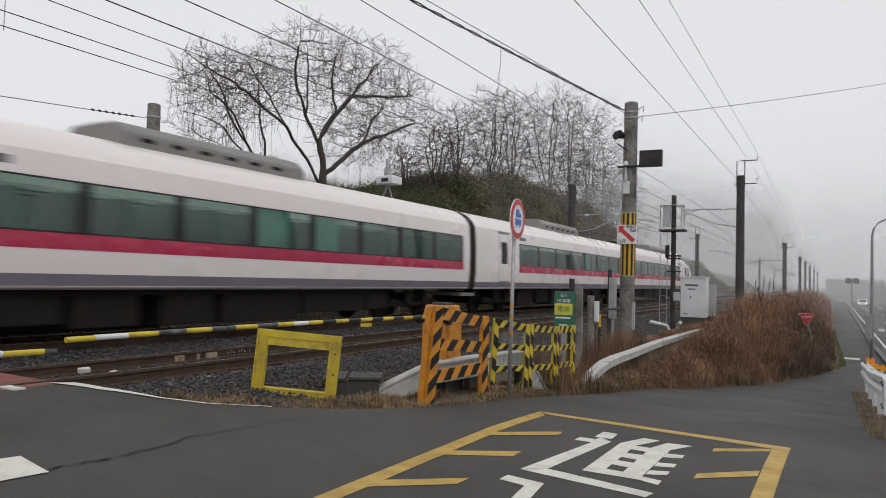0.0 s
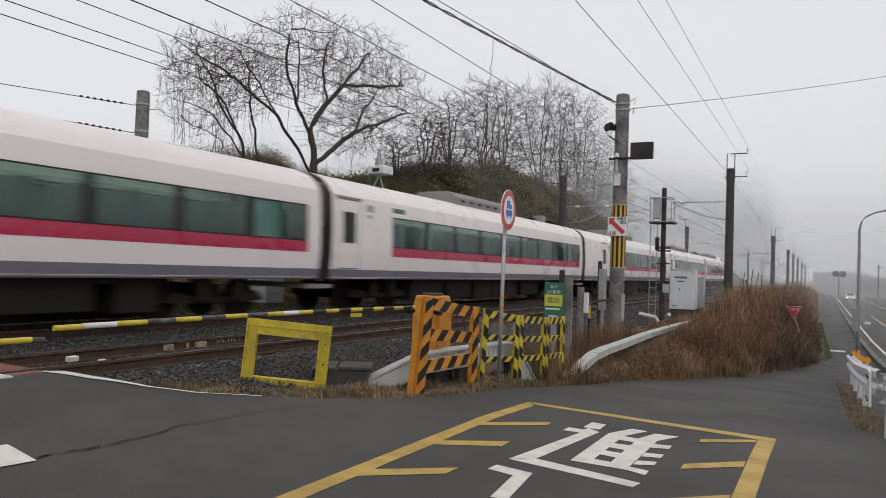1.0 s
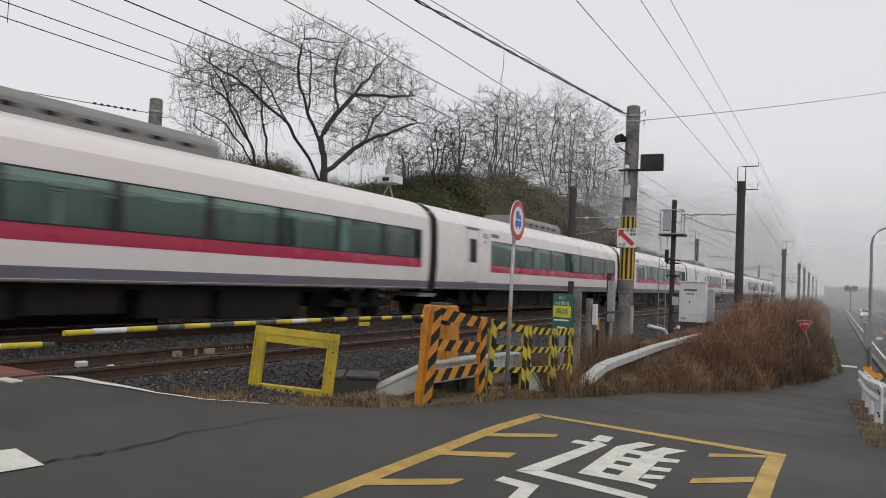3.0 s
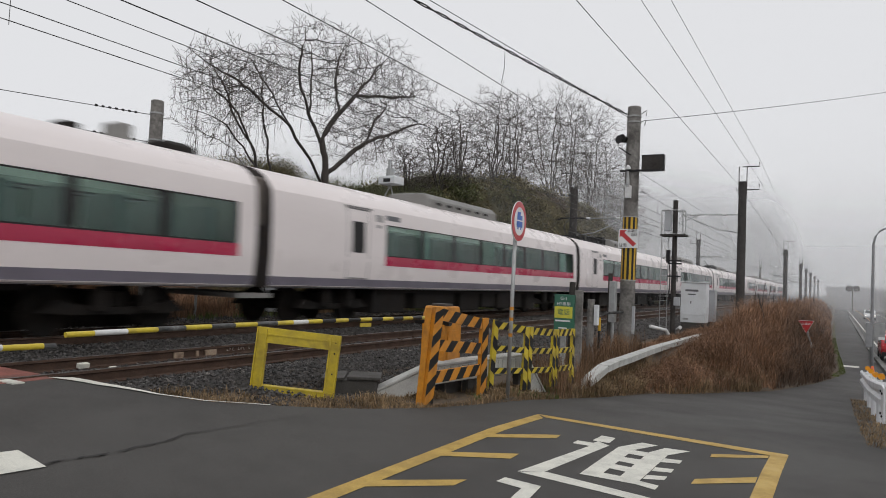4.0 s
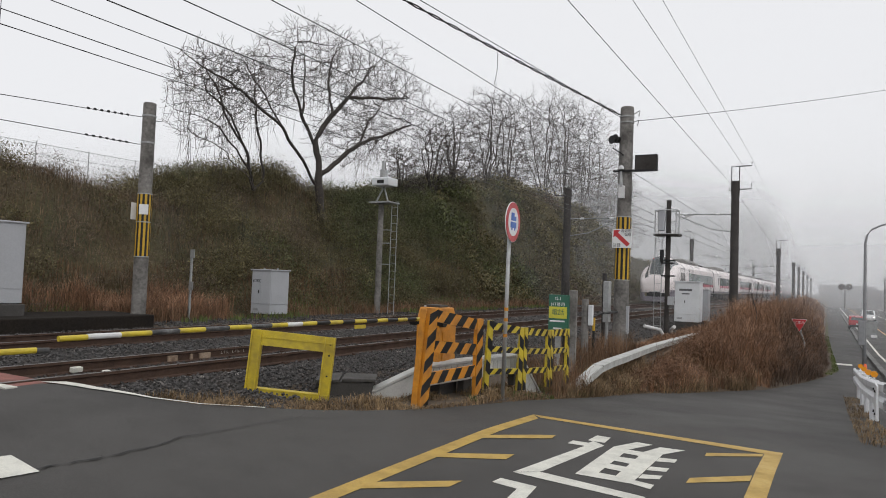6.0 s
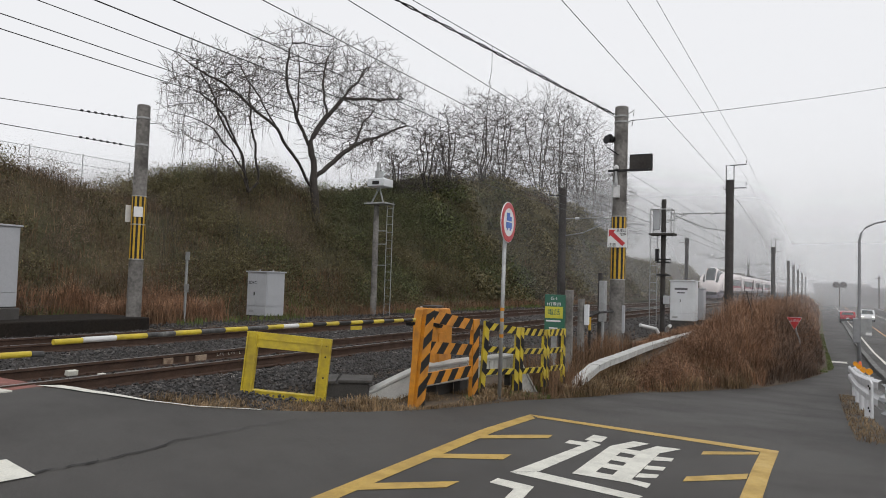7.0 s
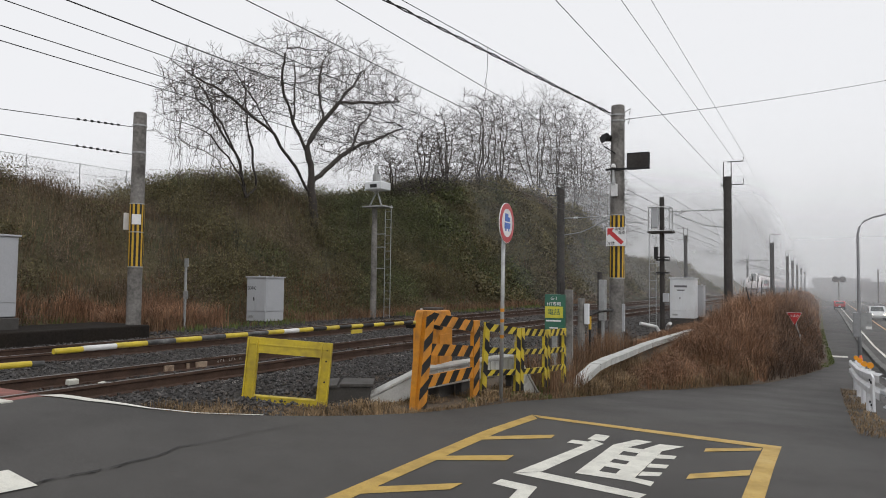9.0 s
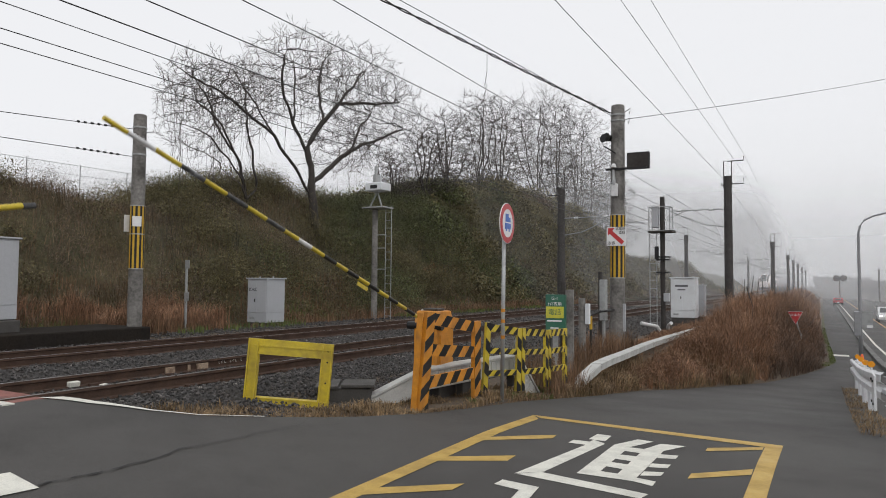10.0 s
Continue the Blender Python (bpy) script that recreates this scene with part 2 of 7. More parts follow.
ROAD_EDGE = [(-30, -7.4), (4.3, -7.3), (4.55, -6.7), (4.75, -6.0), (5.0, -5.65), (5.5, -5.26), (6.3, -4.73), (7.2, -4.3), (8.5, -4.03), (9.7, -3.8), (14.6, -3.36),
             (17.3, -2.4), (20.2, -1.38), (24, -0.55), (27, -0.1), (31, 0.32), (56, 0.0), (120, -0.3), (700, -0.3)]


def under_ground(x, y):
    """Ground, cut away beneath the roads and the crossing."""
    z = ground_z(x, y)
    if y < 4.3 and x < -7:
        return z - 0.35
    return z - 0.3 * lerp(x - lerp(y, ROAD_EDGE), [(0.05, 0), (0.45, 1)]) if x < 9 else z - 0.3


# one sheet of ground to the horizon
gx = [-900, -300, -120, -60, -30, -20, -16] + spread(-14.2, 0.2, 0.4) + [0.3, 0.46, 0.6, 0.9, 1.2, 1.32, 1.45, 2, 4, 8, 14, 30, 90, 300, 900]
gy = [-300, -80, -30, -12] + spread(-8, 40, 0.8) + [45, 52, 60, 75, 100, 150, 250, 500, 1200, 2500]
tagged(sheet("ground", gx, gy, under_ground,
             SOIL, "damp brown soil with dead grass"), category="ground")

# ---- roads ----
ys = spread(-12, 4, 0.5) + spread(4.06, 5.5, 0.06) + spread(6, 10, 0.5) + spread(11, 30, 1.0) + [34, 38, 44, 52, 60, 75, 100, 140, 200, 300, 600]
road_shape = Shape()
rows = []
for y in ys:
    left = lerp(y, ROAD_EDGE)
    right = lerp(y, [(7.5, 14), (8.6, 1.36), (700, 1.36)])
    cols = [left + (right - left) * k / 72 for k in range(73)]
    rows.append([(x + (0.04 * wob(y, 0, 1.7) if k == 0 and y > 5 else 0), y, road_z(x, y) ) for k, x in enumerate(cols)])
road_shape.grid(rows)
side_road = part("side_road", road_shape, ASPHALT, None, "wet dark asphalt side road beside the line, cracked", smooth=True, kind="structure", weld=False)
tagged(side_road, category="road")
main_shape = Shape()
main_shape.grid([[(x, y, lerp(y, ROADFALL) - 0.02 - 0.004 * abs(x - 5)) for x in (1.35, 2.5, 4.6, 7, 9)] for y in [9.5, 12, 16, 20, 26, 32, 38, 45, 60, 90, 150, 300, 700]])
main_road = part("main_road", main_shape, ASPHALT, None, "wet two-lane asphalt main road running into the mist", smooth=True, kind="structure", weld=False)
tagged(main_road, category="road")


def strip(pts, z=0.010, surface=road_z):
    """A flat painted shape laid over the road, cut fine enough to follow it."""
    bm = bmesh.new()
    if len(pts) == 4:
        c = [Vector((x, y, 0)) for x, y in pts]
        nu = max(1, math.ceil(max((c[1] - c[0]).length, (c[2] - c[3]).length) / 0.25))
        nv = max(1, math.ceil(max((c[3] - c[0]).length, (c[2] - c[1]).length) / 0.25))
        net = [[bm.verts.new(c[0].lerp(c[1], i / nu).lerp(c[3].lerp(c[2], i / nu), j / nv)) for j in range(nv + 1)] for i in range(nu + 1)]
        for i in range(nu):
            for j in range(nv):
                bm.faces.new((net[i][j], net[i + 1][j], net[i + 1][j + 1], net[i][j + 1]))
    else:
        bm.faces.new([bm.verts.new((x, y, 0)) for x, y in pts])
        bmesh.ops.triangulate(bm, faces=bm.faces)
    for _ in range(7 if len(pts) > 4 else 0):
        long = [q for q in bm.edges if q.calc_length() > 0.25]
        if not long:
            break
        bmesh.ops.subdivide_edges(bm, edges=long, cuts=1)
        bmesh.ops.triangulate(bm, faces=[q for q in bm.faces if len(q.verts) > 4])
    for v in bm.verts:
        v.co.z = surface(v.co.x, v.co.y) + z
    bmesh.ops.recalc_face_normals(bm, faces=bm.faces)
    me = bpy.data.meshes.new("paint")
    bm.to_mesh(me)
    bm.free()
    return me


def paint(name, pts, mat, label, category, parent=None, z=0.010):
    me = strip(pts, z)
    me.materials.append(mat)
    ob = new(name, me)
    ob.parent = parent
    return tagged(ob, label, category)


def joined_paint(name, shapes, mat, label, category, z=0.016):
    top = empty(name, pose(0, 0, 0), label, category)
    for pname, pts in shapes:
        paint(pname, pts, mat, "", "", top, z)
    return top


# yellow keep-clear box with its inward ticks
joined_paint("road_marking_box", [
    ("border_line", [(-3.29, 3.2), (-3.12, 3.2), (-3.12, 8.12), (-3.29, 8.38)]),
    ("border_line", [(-3.29, 8.38), (-3.12, 8.2), (-0.55, 7.88), (-0.40, 8.08)]),
    ("border_line", [(-0.58, 3.2), (-0.43, 3.2), (-0.40, 8.08), (-0.56, 7.88)]),
    ("tick", [(-3.12, 6.54), (-3.12, 6.72), (-2.56, 7.2), (-2.53, 6.99)]),
    ("tick", [(-3.12, 5.58), (-3.12, 5.76), (-2.58, 6.12), (-2.57, 5.9)]),
    ("tick", [(-3.12, 4.40), (-3.12, 4.62), (-2.58, 5.06), (-2.59, 4.85)]),
    ("tick", [(-3.12, 3.40), (-3.12, 3.60), (-2.58, 4.04), (-2.59, 3.85)]),
    ("tick", [(-1.05, 7.27), (-1.06, 7.46), (-0.57, 7.86), (-0.57, 7.70)]),
    ("tick", [(-1.03, 6.13), (-1.03, 6.31), (-0.575, 6.74), (-0.575, 6.53)]),
    ("tick", [(-1.03, 5.03), (-1.03, 5.21), (-0.58, 5.63), (-0.58, 5.42)]),
], LINE_YELLOW, "worn yellow keep-clear box painted on asphalt", "road marking", 0.005)
# the white character painted in it, stroke by stroke
joined_paint("road_lettering", [
    ("stroke", [(-2.2, 7.18), (-2.21, 7.54), (-2.05, 7.52), (-2.02, 7.17)]),
    ("stroke", [(-2.32, 6.88), (-2.32, 7.05), (-2.15, 7.05), (-2.14, 7.18), (-1.98, 7.03), (-2.15, 5.72), (-2.35, 5.54), (-2.14, 6.88)]),
    ("stroke", [(-2.33, 5.54), (-2.17, 5.70), (-1.22, 5.52), (-1.25, 5.38)]),
    ("stroke", [(-1.89, 5.82), (-1.89, 7.05), (-1.73, 7.0), (-1.73, 5.82)]),
    ("stroke", [(-1.89, 7.05), (-1.76, 7.49), (-1.59, 7.46), (-1.73, 7.0)]),
    ("stroke", [(-1.58, 5.82), (-1.58, 7.02), (-1.40, 7.02), (-1.41, 5.82)]),
    ("stroke", [(-1.58, 7.02), (-1.50, 7.39), (-1.26, 7.41), (-1.40, 7.02)]),
    ("stroke", [(-1.73, 6.83), (-1.73, 7.0), (-1.58, 7.0), (-1.58, 6.81)]),
    ("stroke", [(-1.73, 6.48), (-1.73, 6.66), (-1.58, 6.67), (-1.58, 6.46)]),
    ("stroke", [(-1.73, 6.17), (-1.73, 6.34), (-1.58, 6.33), (-1.58, 6.15)]),
    ("stroke", [(-1.73, 5.82), (-1.73, 5.99), (-1.58, 5.98), (-1.58, 5.82)]),
    ("stroke", [(-1.40, 6.70), (-1.40, 6.87), (-1.24, 6.90), (-1.24, 6.76)]),
    ("stroke", [(-1.40, 6.33), (-1.40, 6.48), (-1.24, 6.52), (-1.24, 6.38)]),
    ("stroke", [(-1.40, 6.02), (-1.40, 6.17), (-1.24, 6.23), (-1.24, 6.10)]),
    ("stroke", [(-1.41, 5.82), (-1.41, 5.94), (-1.24, 5.90), (-1.24, 5.76)]),
    ("stroke", [(-2.37, 5.17), (-2.36, 5.32), (-2.02, 5.27), (-1.93, 4.55), (-2.06, 4.55), (-2.13, 5.12)]),
    ("stroke", [(-1.72, 4.2), (-1.72, 4.62), (-1.22, 4.56), (-1.22, 4.2)]),
], LINE_WHITE, "white painted road character 進, worn", "road lettering", 0.005)
paint("stop_line", [(-5.55, 1.2), (-5.1, 1.2), (-4.9, 2.97), (-5.27, 2.97)], LINE_WHITE, "cracked white stop line on asphalt", "road marking")
paint("edge_line", [(-7.28, 4.36), (-7.1, 4.53), (-6.62, 4.57), (-6.0, 4.775), (-5.62, 5.045), (-5.22, 5.56), (-5.21, 5.54), (-5.62, 5.015), (-6.0, 4.735), (-6.6, 4.47)], LINE_WHITE,
      "faded white edge line curving off the level crossing", "road marking")
CRACK = material("open_crack", (0.012, 0.012, 0.012), 0.9, vary=0.3)
crack_pts = [(-4.95, 2.97), (-4.93, 3.20), (-4.90, 3.44), (-4.91, 3.70), (-4.88, 3.92), (-4.96, 4.22), (-4.90, 4.62), (-4.88, 5.10), (-4.80, 5.62), (-4.52, 6.15)]
crack_fine = [(lerp(k / 160 * 9, list(enumerate(q[0] for q in crack_pts))), lerp(k / 160 * 9, list(enumerate(q[1] for q in crack_pts)))) for k in range(161)]
cs = Shape()


def jag(y):
    """How far the crack strays to the side."""
    return 0.035 * wob(y, 0, 6) + 0.022 * wob(y, 3, 17) + 0.012 * wob(y, 5, 40)


cs.grid([[(x + jag(y) - w, y, road_z(x, y) + 0.012), (x + jag(y) + w, y, road_z(x, y) + 0.012)]
         for x, y in crack_fine for w in (max(0.0015, (0.008 + 0.014 * wob(y, 2, 9)) * lerp(y, [(3, 1.0), (4.3, 1.1), (4.5, 0.5), (6.3, 0.35)])),)])
for x0, y0, dx, dy in ((-4.93, 4.15, 0.22, 0.16), (-4.9, 3.45, -0.18, 0.12), (-4.88, 4.9, 0.2, 0.25), (-4.8, 5.6, -0.12, 0.3)):
    cs.grid([[(x0 + dx * k / 12 + jag(y0 + 3 + dy * k / 12) - 0.004 * (1 - k / 13), y0 + dy * k / 12, road_z(x0, y0) + 0.011), (x0 + dx * k / 12 + jag(y0 + 3 + dy * k / 12) + 0.004 * (1 - k / 13), y0 + dy * k / 12, road_z(x0, y0) + 0.011)] for k in range(13)])
tagged(part("asphalt_crack", cs, CRACK, side_road, "dark crack", weld=False))
for x0, x1, y0, y1 in ((2.36, 2.48, 10, 300), (6.9, 7.02, 10, 300)):
    s = Shape()
    s.grid([[(x, y, lerp(y, ROADFALL) - 0.02 - 0.004 * abs(x - 5) + 0.006) for x in (x0, x1)] for y in [10, 12, 16, 20, 26, 32, 38, 45, 60, 90, 150, 300]])
    tagged(part("edge_line", s, LINE_WHITE, None, "white edge line of the main road", weld=False), category="road marking")
ORANGE_LINE = material("orange_road_paint", (0.5, 0.27, 0.1), 0.6, vary=0.15, scale=4, fine=60)
s = Shape()
s.grid([[(x, y, lerp(y, ROADFALL) - 0.02 - 0.004 * abs(x - 5) + 0.006) for x in (4.1, 4.24)] for y in [10, 12, 16, 20, 26, 32, 38, 45, 60, 90, 150, 300]])
tagged(part("centre_line", s, ORANGE_LINE, None, "orange centre line of the main road", weld=False), category="road marking")
KERBMAT = material("wet_kerb_concrete", (0.13, 0.13, 0.122), 0.75, vary=0.2, scale=2, fine=40, second=(0.07, 0.07, 0.064), bump=0.003)
kerb = Shape()
for y0, y1 in zip(spread(24, 130, 2.0), spread(26, 132, 2.0)):
    z = lerp(y0, ROADFALL)
    kerb.box((1.72, y0 + 0.01, z - 0.3), (1.92, y1 - 0.01, z + 0.10))
tagged(part("kerb", kerb, KERBMAT, None, "wet concrete kerb between footpath and main road", kind="structure", weld=False), category="kerb")
verge_mat = material("mossy_verge", (0.075, 0.085, 0.03), 1.0, vary=0.5, scale=0.9, fine=20, second=(0.085, 0.065, 0.035), amount=1.0, bump=0.03)
s = Shape()
s.grid([[(lerp(y, ROAD_EDGE) + x + 0.08 * wob(y, 1, 0.7), y, lerp(y, ROADFALL) + dz) for x, dz in ((-0.8, -0.05), (-0.3, 0.02), (0.03, 0.012))] for y in spread(29.5, 120, 1.5)])
tagged(part("grass_verge", s, verge_mat, None, "mossy green verge beside the footpath", kind="stuff", weld=False), category="verge")

# ---- level crossing deck ----
DECKRED = material("worn_red_deck_paint", (0.24, 0.075, 0.055), 0.7, vary=0.25, scale=3, fine=60, second=(0.10, 0.07, 0.06), amount=0.9, bump=0.003)
deck = Shape()
for c in (NEAR, FAR):
    deck.box((c - 0.46, -5, -0.2), (c + 0.46, 4.45, -0.006))
deck.box((NEAR + 0.6, -5, -0.2), (-7.2, 4.42, -0.012))
deck.box((FAR + 0.6, -5, -0.2), (NEAR - 0.6, 4.45, -0.008))
deck.box((-16.5, -5, -0.2), (FAR - 0.6, 4.3, -0.008))
tagged(part("crossing_deck", deck, DECKRED, None, "worn red-painted level crossing deck between rails", kind="structure", bevel=0.02), category="deck")
for x0, x1, ya, yb in ((-7.42, -7.2, 3.2, 3.5), (-8.35, -7.7, 3.55, 3.7), (-7.45, -7.1, 3.9, 4.02)):
    s = Shape().box((x0, ya, -0.02), (x1, yb, -0.001))
    tagged(part("deck_line", s, LINE_WHITE, None, "white paint stripe on the crossing deck"), category="road marking")


# ---- tracks ----
RAIL = [(-0.0325, 0.0), (0.0325, 0.0), (0.035, -0.03), (0.009, -0.042), (0.008, -0.125), (0.064, -0.142), (0.064, -0.153),
        (-0.064, -0.153), (-0.064, -0.142), (-0.008, -0.125), (-0.009, -0.042), (-0.035, -0.03)]
sleeper_mesh = Shape().extrude([(-1.0, -0.33), (1.0, -0.33), (1.0, -0.165), (0.72, -0.155), (0.38, -0.155), (0.25, -0.185), (-0.25, -0.185), (-0.38, -0.155), (-0.72, -0.155), (-1.0, -0.165)], 1, -0.12, 0.12).mesh("sleeper", CONCRETE)
SLEEPER = material("stained_sleeper_concrete", (0.17, 0.155, 0.14), 0.9, vary=0.25, scale=3, fine=40, second=(0.09, 0.07, 0.055), piece=0.2, bump=0.003)
sleeper_mesh.materials[0] = SLEEPER
clip_mesh = Shape().box((0.065, -0.06, -0.155), (0.13, 0.06, -0.12)).mesh("rail_clip", RAIL_RUST)
for centre, label in ((NEAR, "rusty railway track on ballast, nearer the road"), (FAR, "railway track on ballast, used by the train")):
    track = empty("railway_track", pose(centre, 0, 0), label, "track", "parallel tracks")
    for sx in (-0.566, 0.566):
        rail = part("rail", Shape().extrude([(sx + a, b) for a, b in RAIL], 1, -40, 900), RAIL_RUST, track)
        part("rail_head", Shape().box((sx - 0.026, -40, -0.004), (sx + 0.026, 900, 0.003)), RAIL_TOP, rail, "polished running surface")
    for k in range(95):
        y = 4.6 + 0.6 * k
        sl = part("sleeper", sleeper_mesh, None, track, m=pose(0, y, -0.005, 0, 0, 0.6 * wob(k, centre)))
        if k < 30:
            for sx in (-0.566, 0.566):
                part("rail_clip", clip_mesh, None, sl, m=pose(sx, 0, 0.0))
# painted marker blocks beside the near track, pale joint plates and stamped lettering on its rail
for x, y, z, w, rz in ((-8.45, 5.52, -0.085, 0.15, 4), (-8.27, 5.82, -0.14, 0.10, 10)):
    mk = Shape().box((-0.04, -w / 2, -0.05), (0.03, w / 2, 0.018))
    tagged(part("rail_marker", mk, LINE_WHITE, None, "white-painted marker block beside a rail", m=pose(x, y, z, 0, 8, rz), bevel=0.01), category="marker")
JOINT = material("pale_rusty_joint_plate", (0.33, 0.25, 0.18), 0.7, vary=0.3, scale=6, fine=50, second=(0.12, 0.07, 0.045), amount=0.9)
near_track = bpy.data.objects["railway_track"]
for y, w in ((7.07, 0.17), (7.42, 0.05), (7.68, 0.22)):
    part("joint_plate", Shape().box((-0.555, y - w / 2, -0.135), (-0.525, y + w / 2, -0.045)), JOINT, near_track, "pale rust-streaked joint plate", bevel=0.006)
stamp = Shape()
for k in range(9):
    if k not in (3, 7):
        stamp.box((-0.559, 8.03 + 0.06 * k, -0.09), (-0.556, 8.036 + 0.06 * k, -0.05)).box((-0.559, 8.03 + 0.06 * k, -0.09 + 0.034 * (k % 2)), (-0.556, 8.062 + 0.06 * k, -0.084 + 0.034 * (k % 2)))
part("stamped_lettering", stamp, LINE_WHITE, near_track, "small white stamped characters", weld=False)

# ballast: a bed with shoulders, and loose stones on it


def bed_z(x, y):
    z = lerp(x, [(-14.4, -0.46), (-13.6, -0.2), (-12.9, -0.165), (-10.7, -0.165), (-10.2, -0.23), (-9.5, -0.23), (-9.0, -0.165), (-6.8, -0.165), (-6.3, -0.26), (-5.5, -0.42), (-5.0, -0.55)])
    if y < 8 and x > -7:
        near_road = lerp(x - lerp(y, ROAD_EDGE), [(-0.9, 0.0), (-0.1, 1.0)])
        z = z * (1 - near_road) + (road_z(x, y) - 0.05) * near_road
    return z + 0.025 * wob(x, y, 1.3) + 0.012 * wob(x, y, 5)


bed = sheet("ballast_bed", spread(-14.4, -5.0, 0.16), spread(4.5, 30, 0.25) + spread(31, 120, 3) + [160, 240, 400, 900], bed_z, BALLAST_BED, "dark crushed-stone ballast bed under the tracks")
tagged(bed, category="ballast")


def stone_points(rng):
    base = [(1, 0, 0), (-1, 0, 0), (0, 1, 0), (0, -1, 0), (0, 0, 1), (0, 0, -1)]
    return [Vector(q) * rng.uniform(0.7, 1.15) for q in base], [(0, 2, 4), (2, 1, 4), (1, 3, 4), (3, 0, 4), (2, 0, 5), (1, 2, 5), (3, 1, 5), (0, 3, 5)]


rng = random.Random(4)
st = Shape()
templates = [stone_points(rng) for _ in range(24)]


def add_stone(x, y, z, size):
    vs, fs = templates[rng.randrange(24)]
    turn = Euler((rng.uniform(0, 6.3), rng.uniform(0, 6.3), rng.uniform(0, 6.3))).to_matrix()
    k = len(st.v)
    st.v += [(x + q.x * size, y + q.y * size, z + q.z * size * 0.8) for q in (turn @ Vector((v.x, v.y * 0.8, v.z * 0.75)) for v in vs)]
    st.f += [tuple(k + i for i in q) for q in fs]
    st.m += [0] * len(fs)


for y0, y1, count, lo, hi in ((4.6, 11, 26000, 0.018, 0.042), (11, 20, 16000, 0.022, 0.048), (20, 45, 9000, 0.035, 0.06)):
    for _ in range(count):
        x, y = rng.uniform(-15.0, -5.2), rng.uniform(y0, y1)
        if min(abs(x - c - sx) for c in (NEAR, FAR) for sx in (-0.566, 0.566)) < 0.10:
            continue
        if y < 8 and x > lerp(y, ROAD_EDGE) - rng.uniform(0.05, 0.3):
            continue
        if x < -13.9 and y < 11.2:
            continue
        z = max(bed_z(x, y), ground_z(x, y) + 0.01) + rng.uniform(-0.005, 0.03)
        add_stone(x, y, z, rng.uniform(lo, hi))
tagged(part("ballast_stones", st, STONE, None, "loose dark grey crushed ballast stones", kind="stuff", weld=False), category="ballast")

# ---- the bank beyond the tracks ----
hill = sheet("hillside", [-120, -80, -60, -45, -36] + spread(-32, -14.2, 0.5), [-60, -30] + spread(-10, 80, 0.8) + spread(82, 200, 4) + [260, 400],
             hill_z, HILLSOIL, "overgrown wooded bank in winter, brown and olive")
tagged(hill, category="hillside")

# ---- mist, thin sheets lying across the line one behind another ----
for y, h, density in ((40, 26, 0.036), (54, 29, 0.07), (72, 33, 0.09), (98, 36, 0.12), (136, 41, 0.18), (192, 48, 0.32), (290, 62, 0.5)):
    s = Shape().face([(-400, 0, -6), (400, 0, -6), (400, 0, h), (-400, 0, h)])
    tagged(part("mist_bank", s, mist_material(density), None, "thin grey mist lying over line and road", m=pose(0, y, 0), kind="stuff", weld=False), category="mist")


# ---- the train ----
SIDE = [(1.36, 0.88), (1.425, 0.93), (1.445, 1.12), (1.455, 1.25), (1.470, 1.42), (1.476, 1.6), (1.466, 2.2), (1.440, 2.6), (1.412, 2.86), (1.395, 2.96),
        (1.27, 3.15), (1.10, 3.30), (0.88, 3.41), (0.58, 3.49), (0.25, 3.535)]
PROFILE = SIDE + [(-x, z) for x, z in SIDE[::-1]]


def profile_at(z):
    """Half width of the body at a height on its side."""
    return lerp(z, [(q[1], q[0]) for q in SIDE])


def panel(y0, y1, z0, z1, out=0.004, thick=0.0, n=4):
    """A panel that follows the curved side, on both sides of the car."""
    s = Shape()
    for sgn in (1, -1):
        for o in ((out, out - thick) if thick else (out,)):
            s.grid([[(sgn * (profile_at(z0 + (z1 - z0) * k / n) + o), y, z0 + (z1 - z0) * k / n) for k in range(n + 1)] for y in (y0, y1)])
    return s


def one_panel(sgn, y0, y1, z0, z1, out, n=4):
    s = Shape()
    s.grid([[(sgn * (profile_at(z0 + (z1 - z0) * k / n) + out), y, z0 + (z1 - z0) * k / n) for k in range(n + 1)] for y in (y0, y1)])
    return s


def car_shell(y0, y1, holes):
    """The body with open window bands from holes: (y0, y1, z0, z1)."""
    s = Shape()
    cuts = sorted({y0, y1, *(h[0] for h in holes), *(h[1] for h in holes)})
    zs = sorted({q[1] for q in SIDE} | {h[2] for h in holes} | {h[3] for h in holes})
    pts = [(profile_at(z), z) for z in zs]
    pts = pts + [(-x, z) for x, z in pts[::-1]]
    for a, b in zip(cuts, cuts[1:]):
        for p, q in zip(pts, pts[1:]):
            mid, zm = (a + b) / 2, (p[1] + q[1]) / 2
            if p[0] * q[0] > 0 and any(h[0] < mid < h[1] and h[2] < zm < h[3] for h in holes):
                continue
            s.face([(p[0], a, p[1]), (q[0], a, q[1]), (q[0], b, q[1]), (p[0], b, p[1])])
    s.face([(-1.36, y0, 0.88), (1.36, y0, 0.88), (1.36, y1, 0.88), (-1.36, y1, 0.88)])
    return s


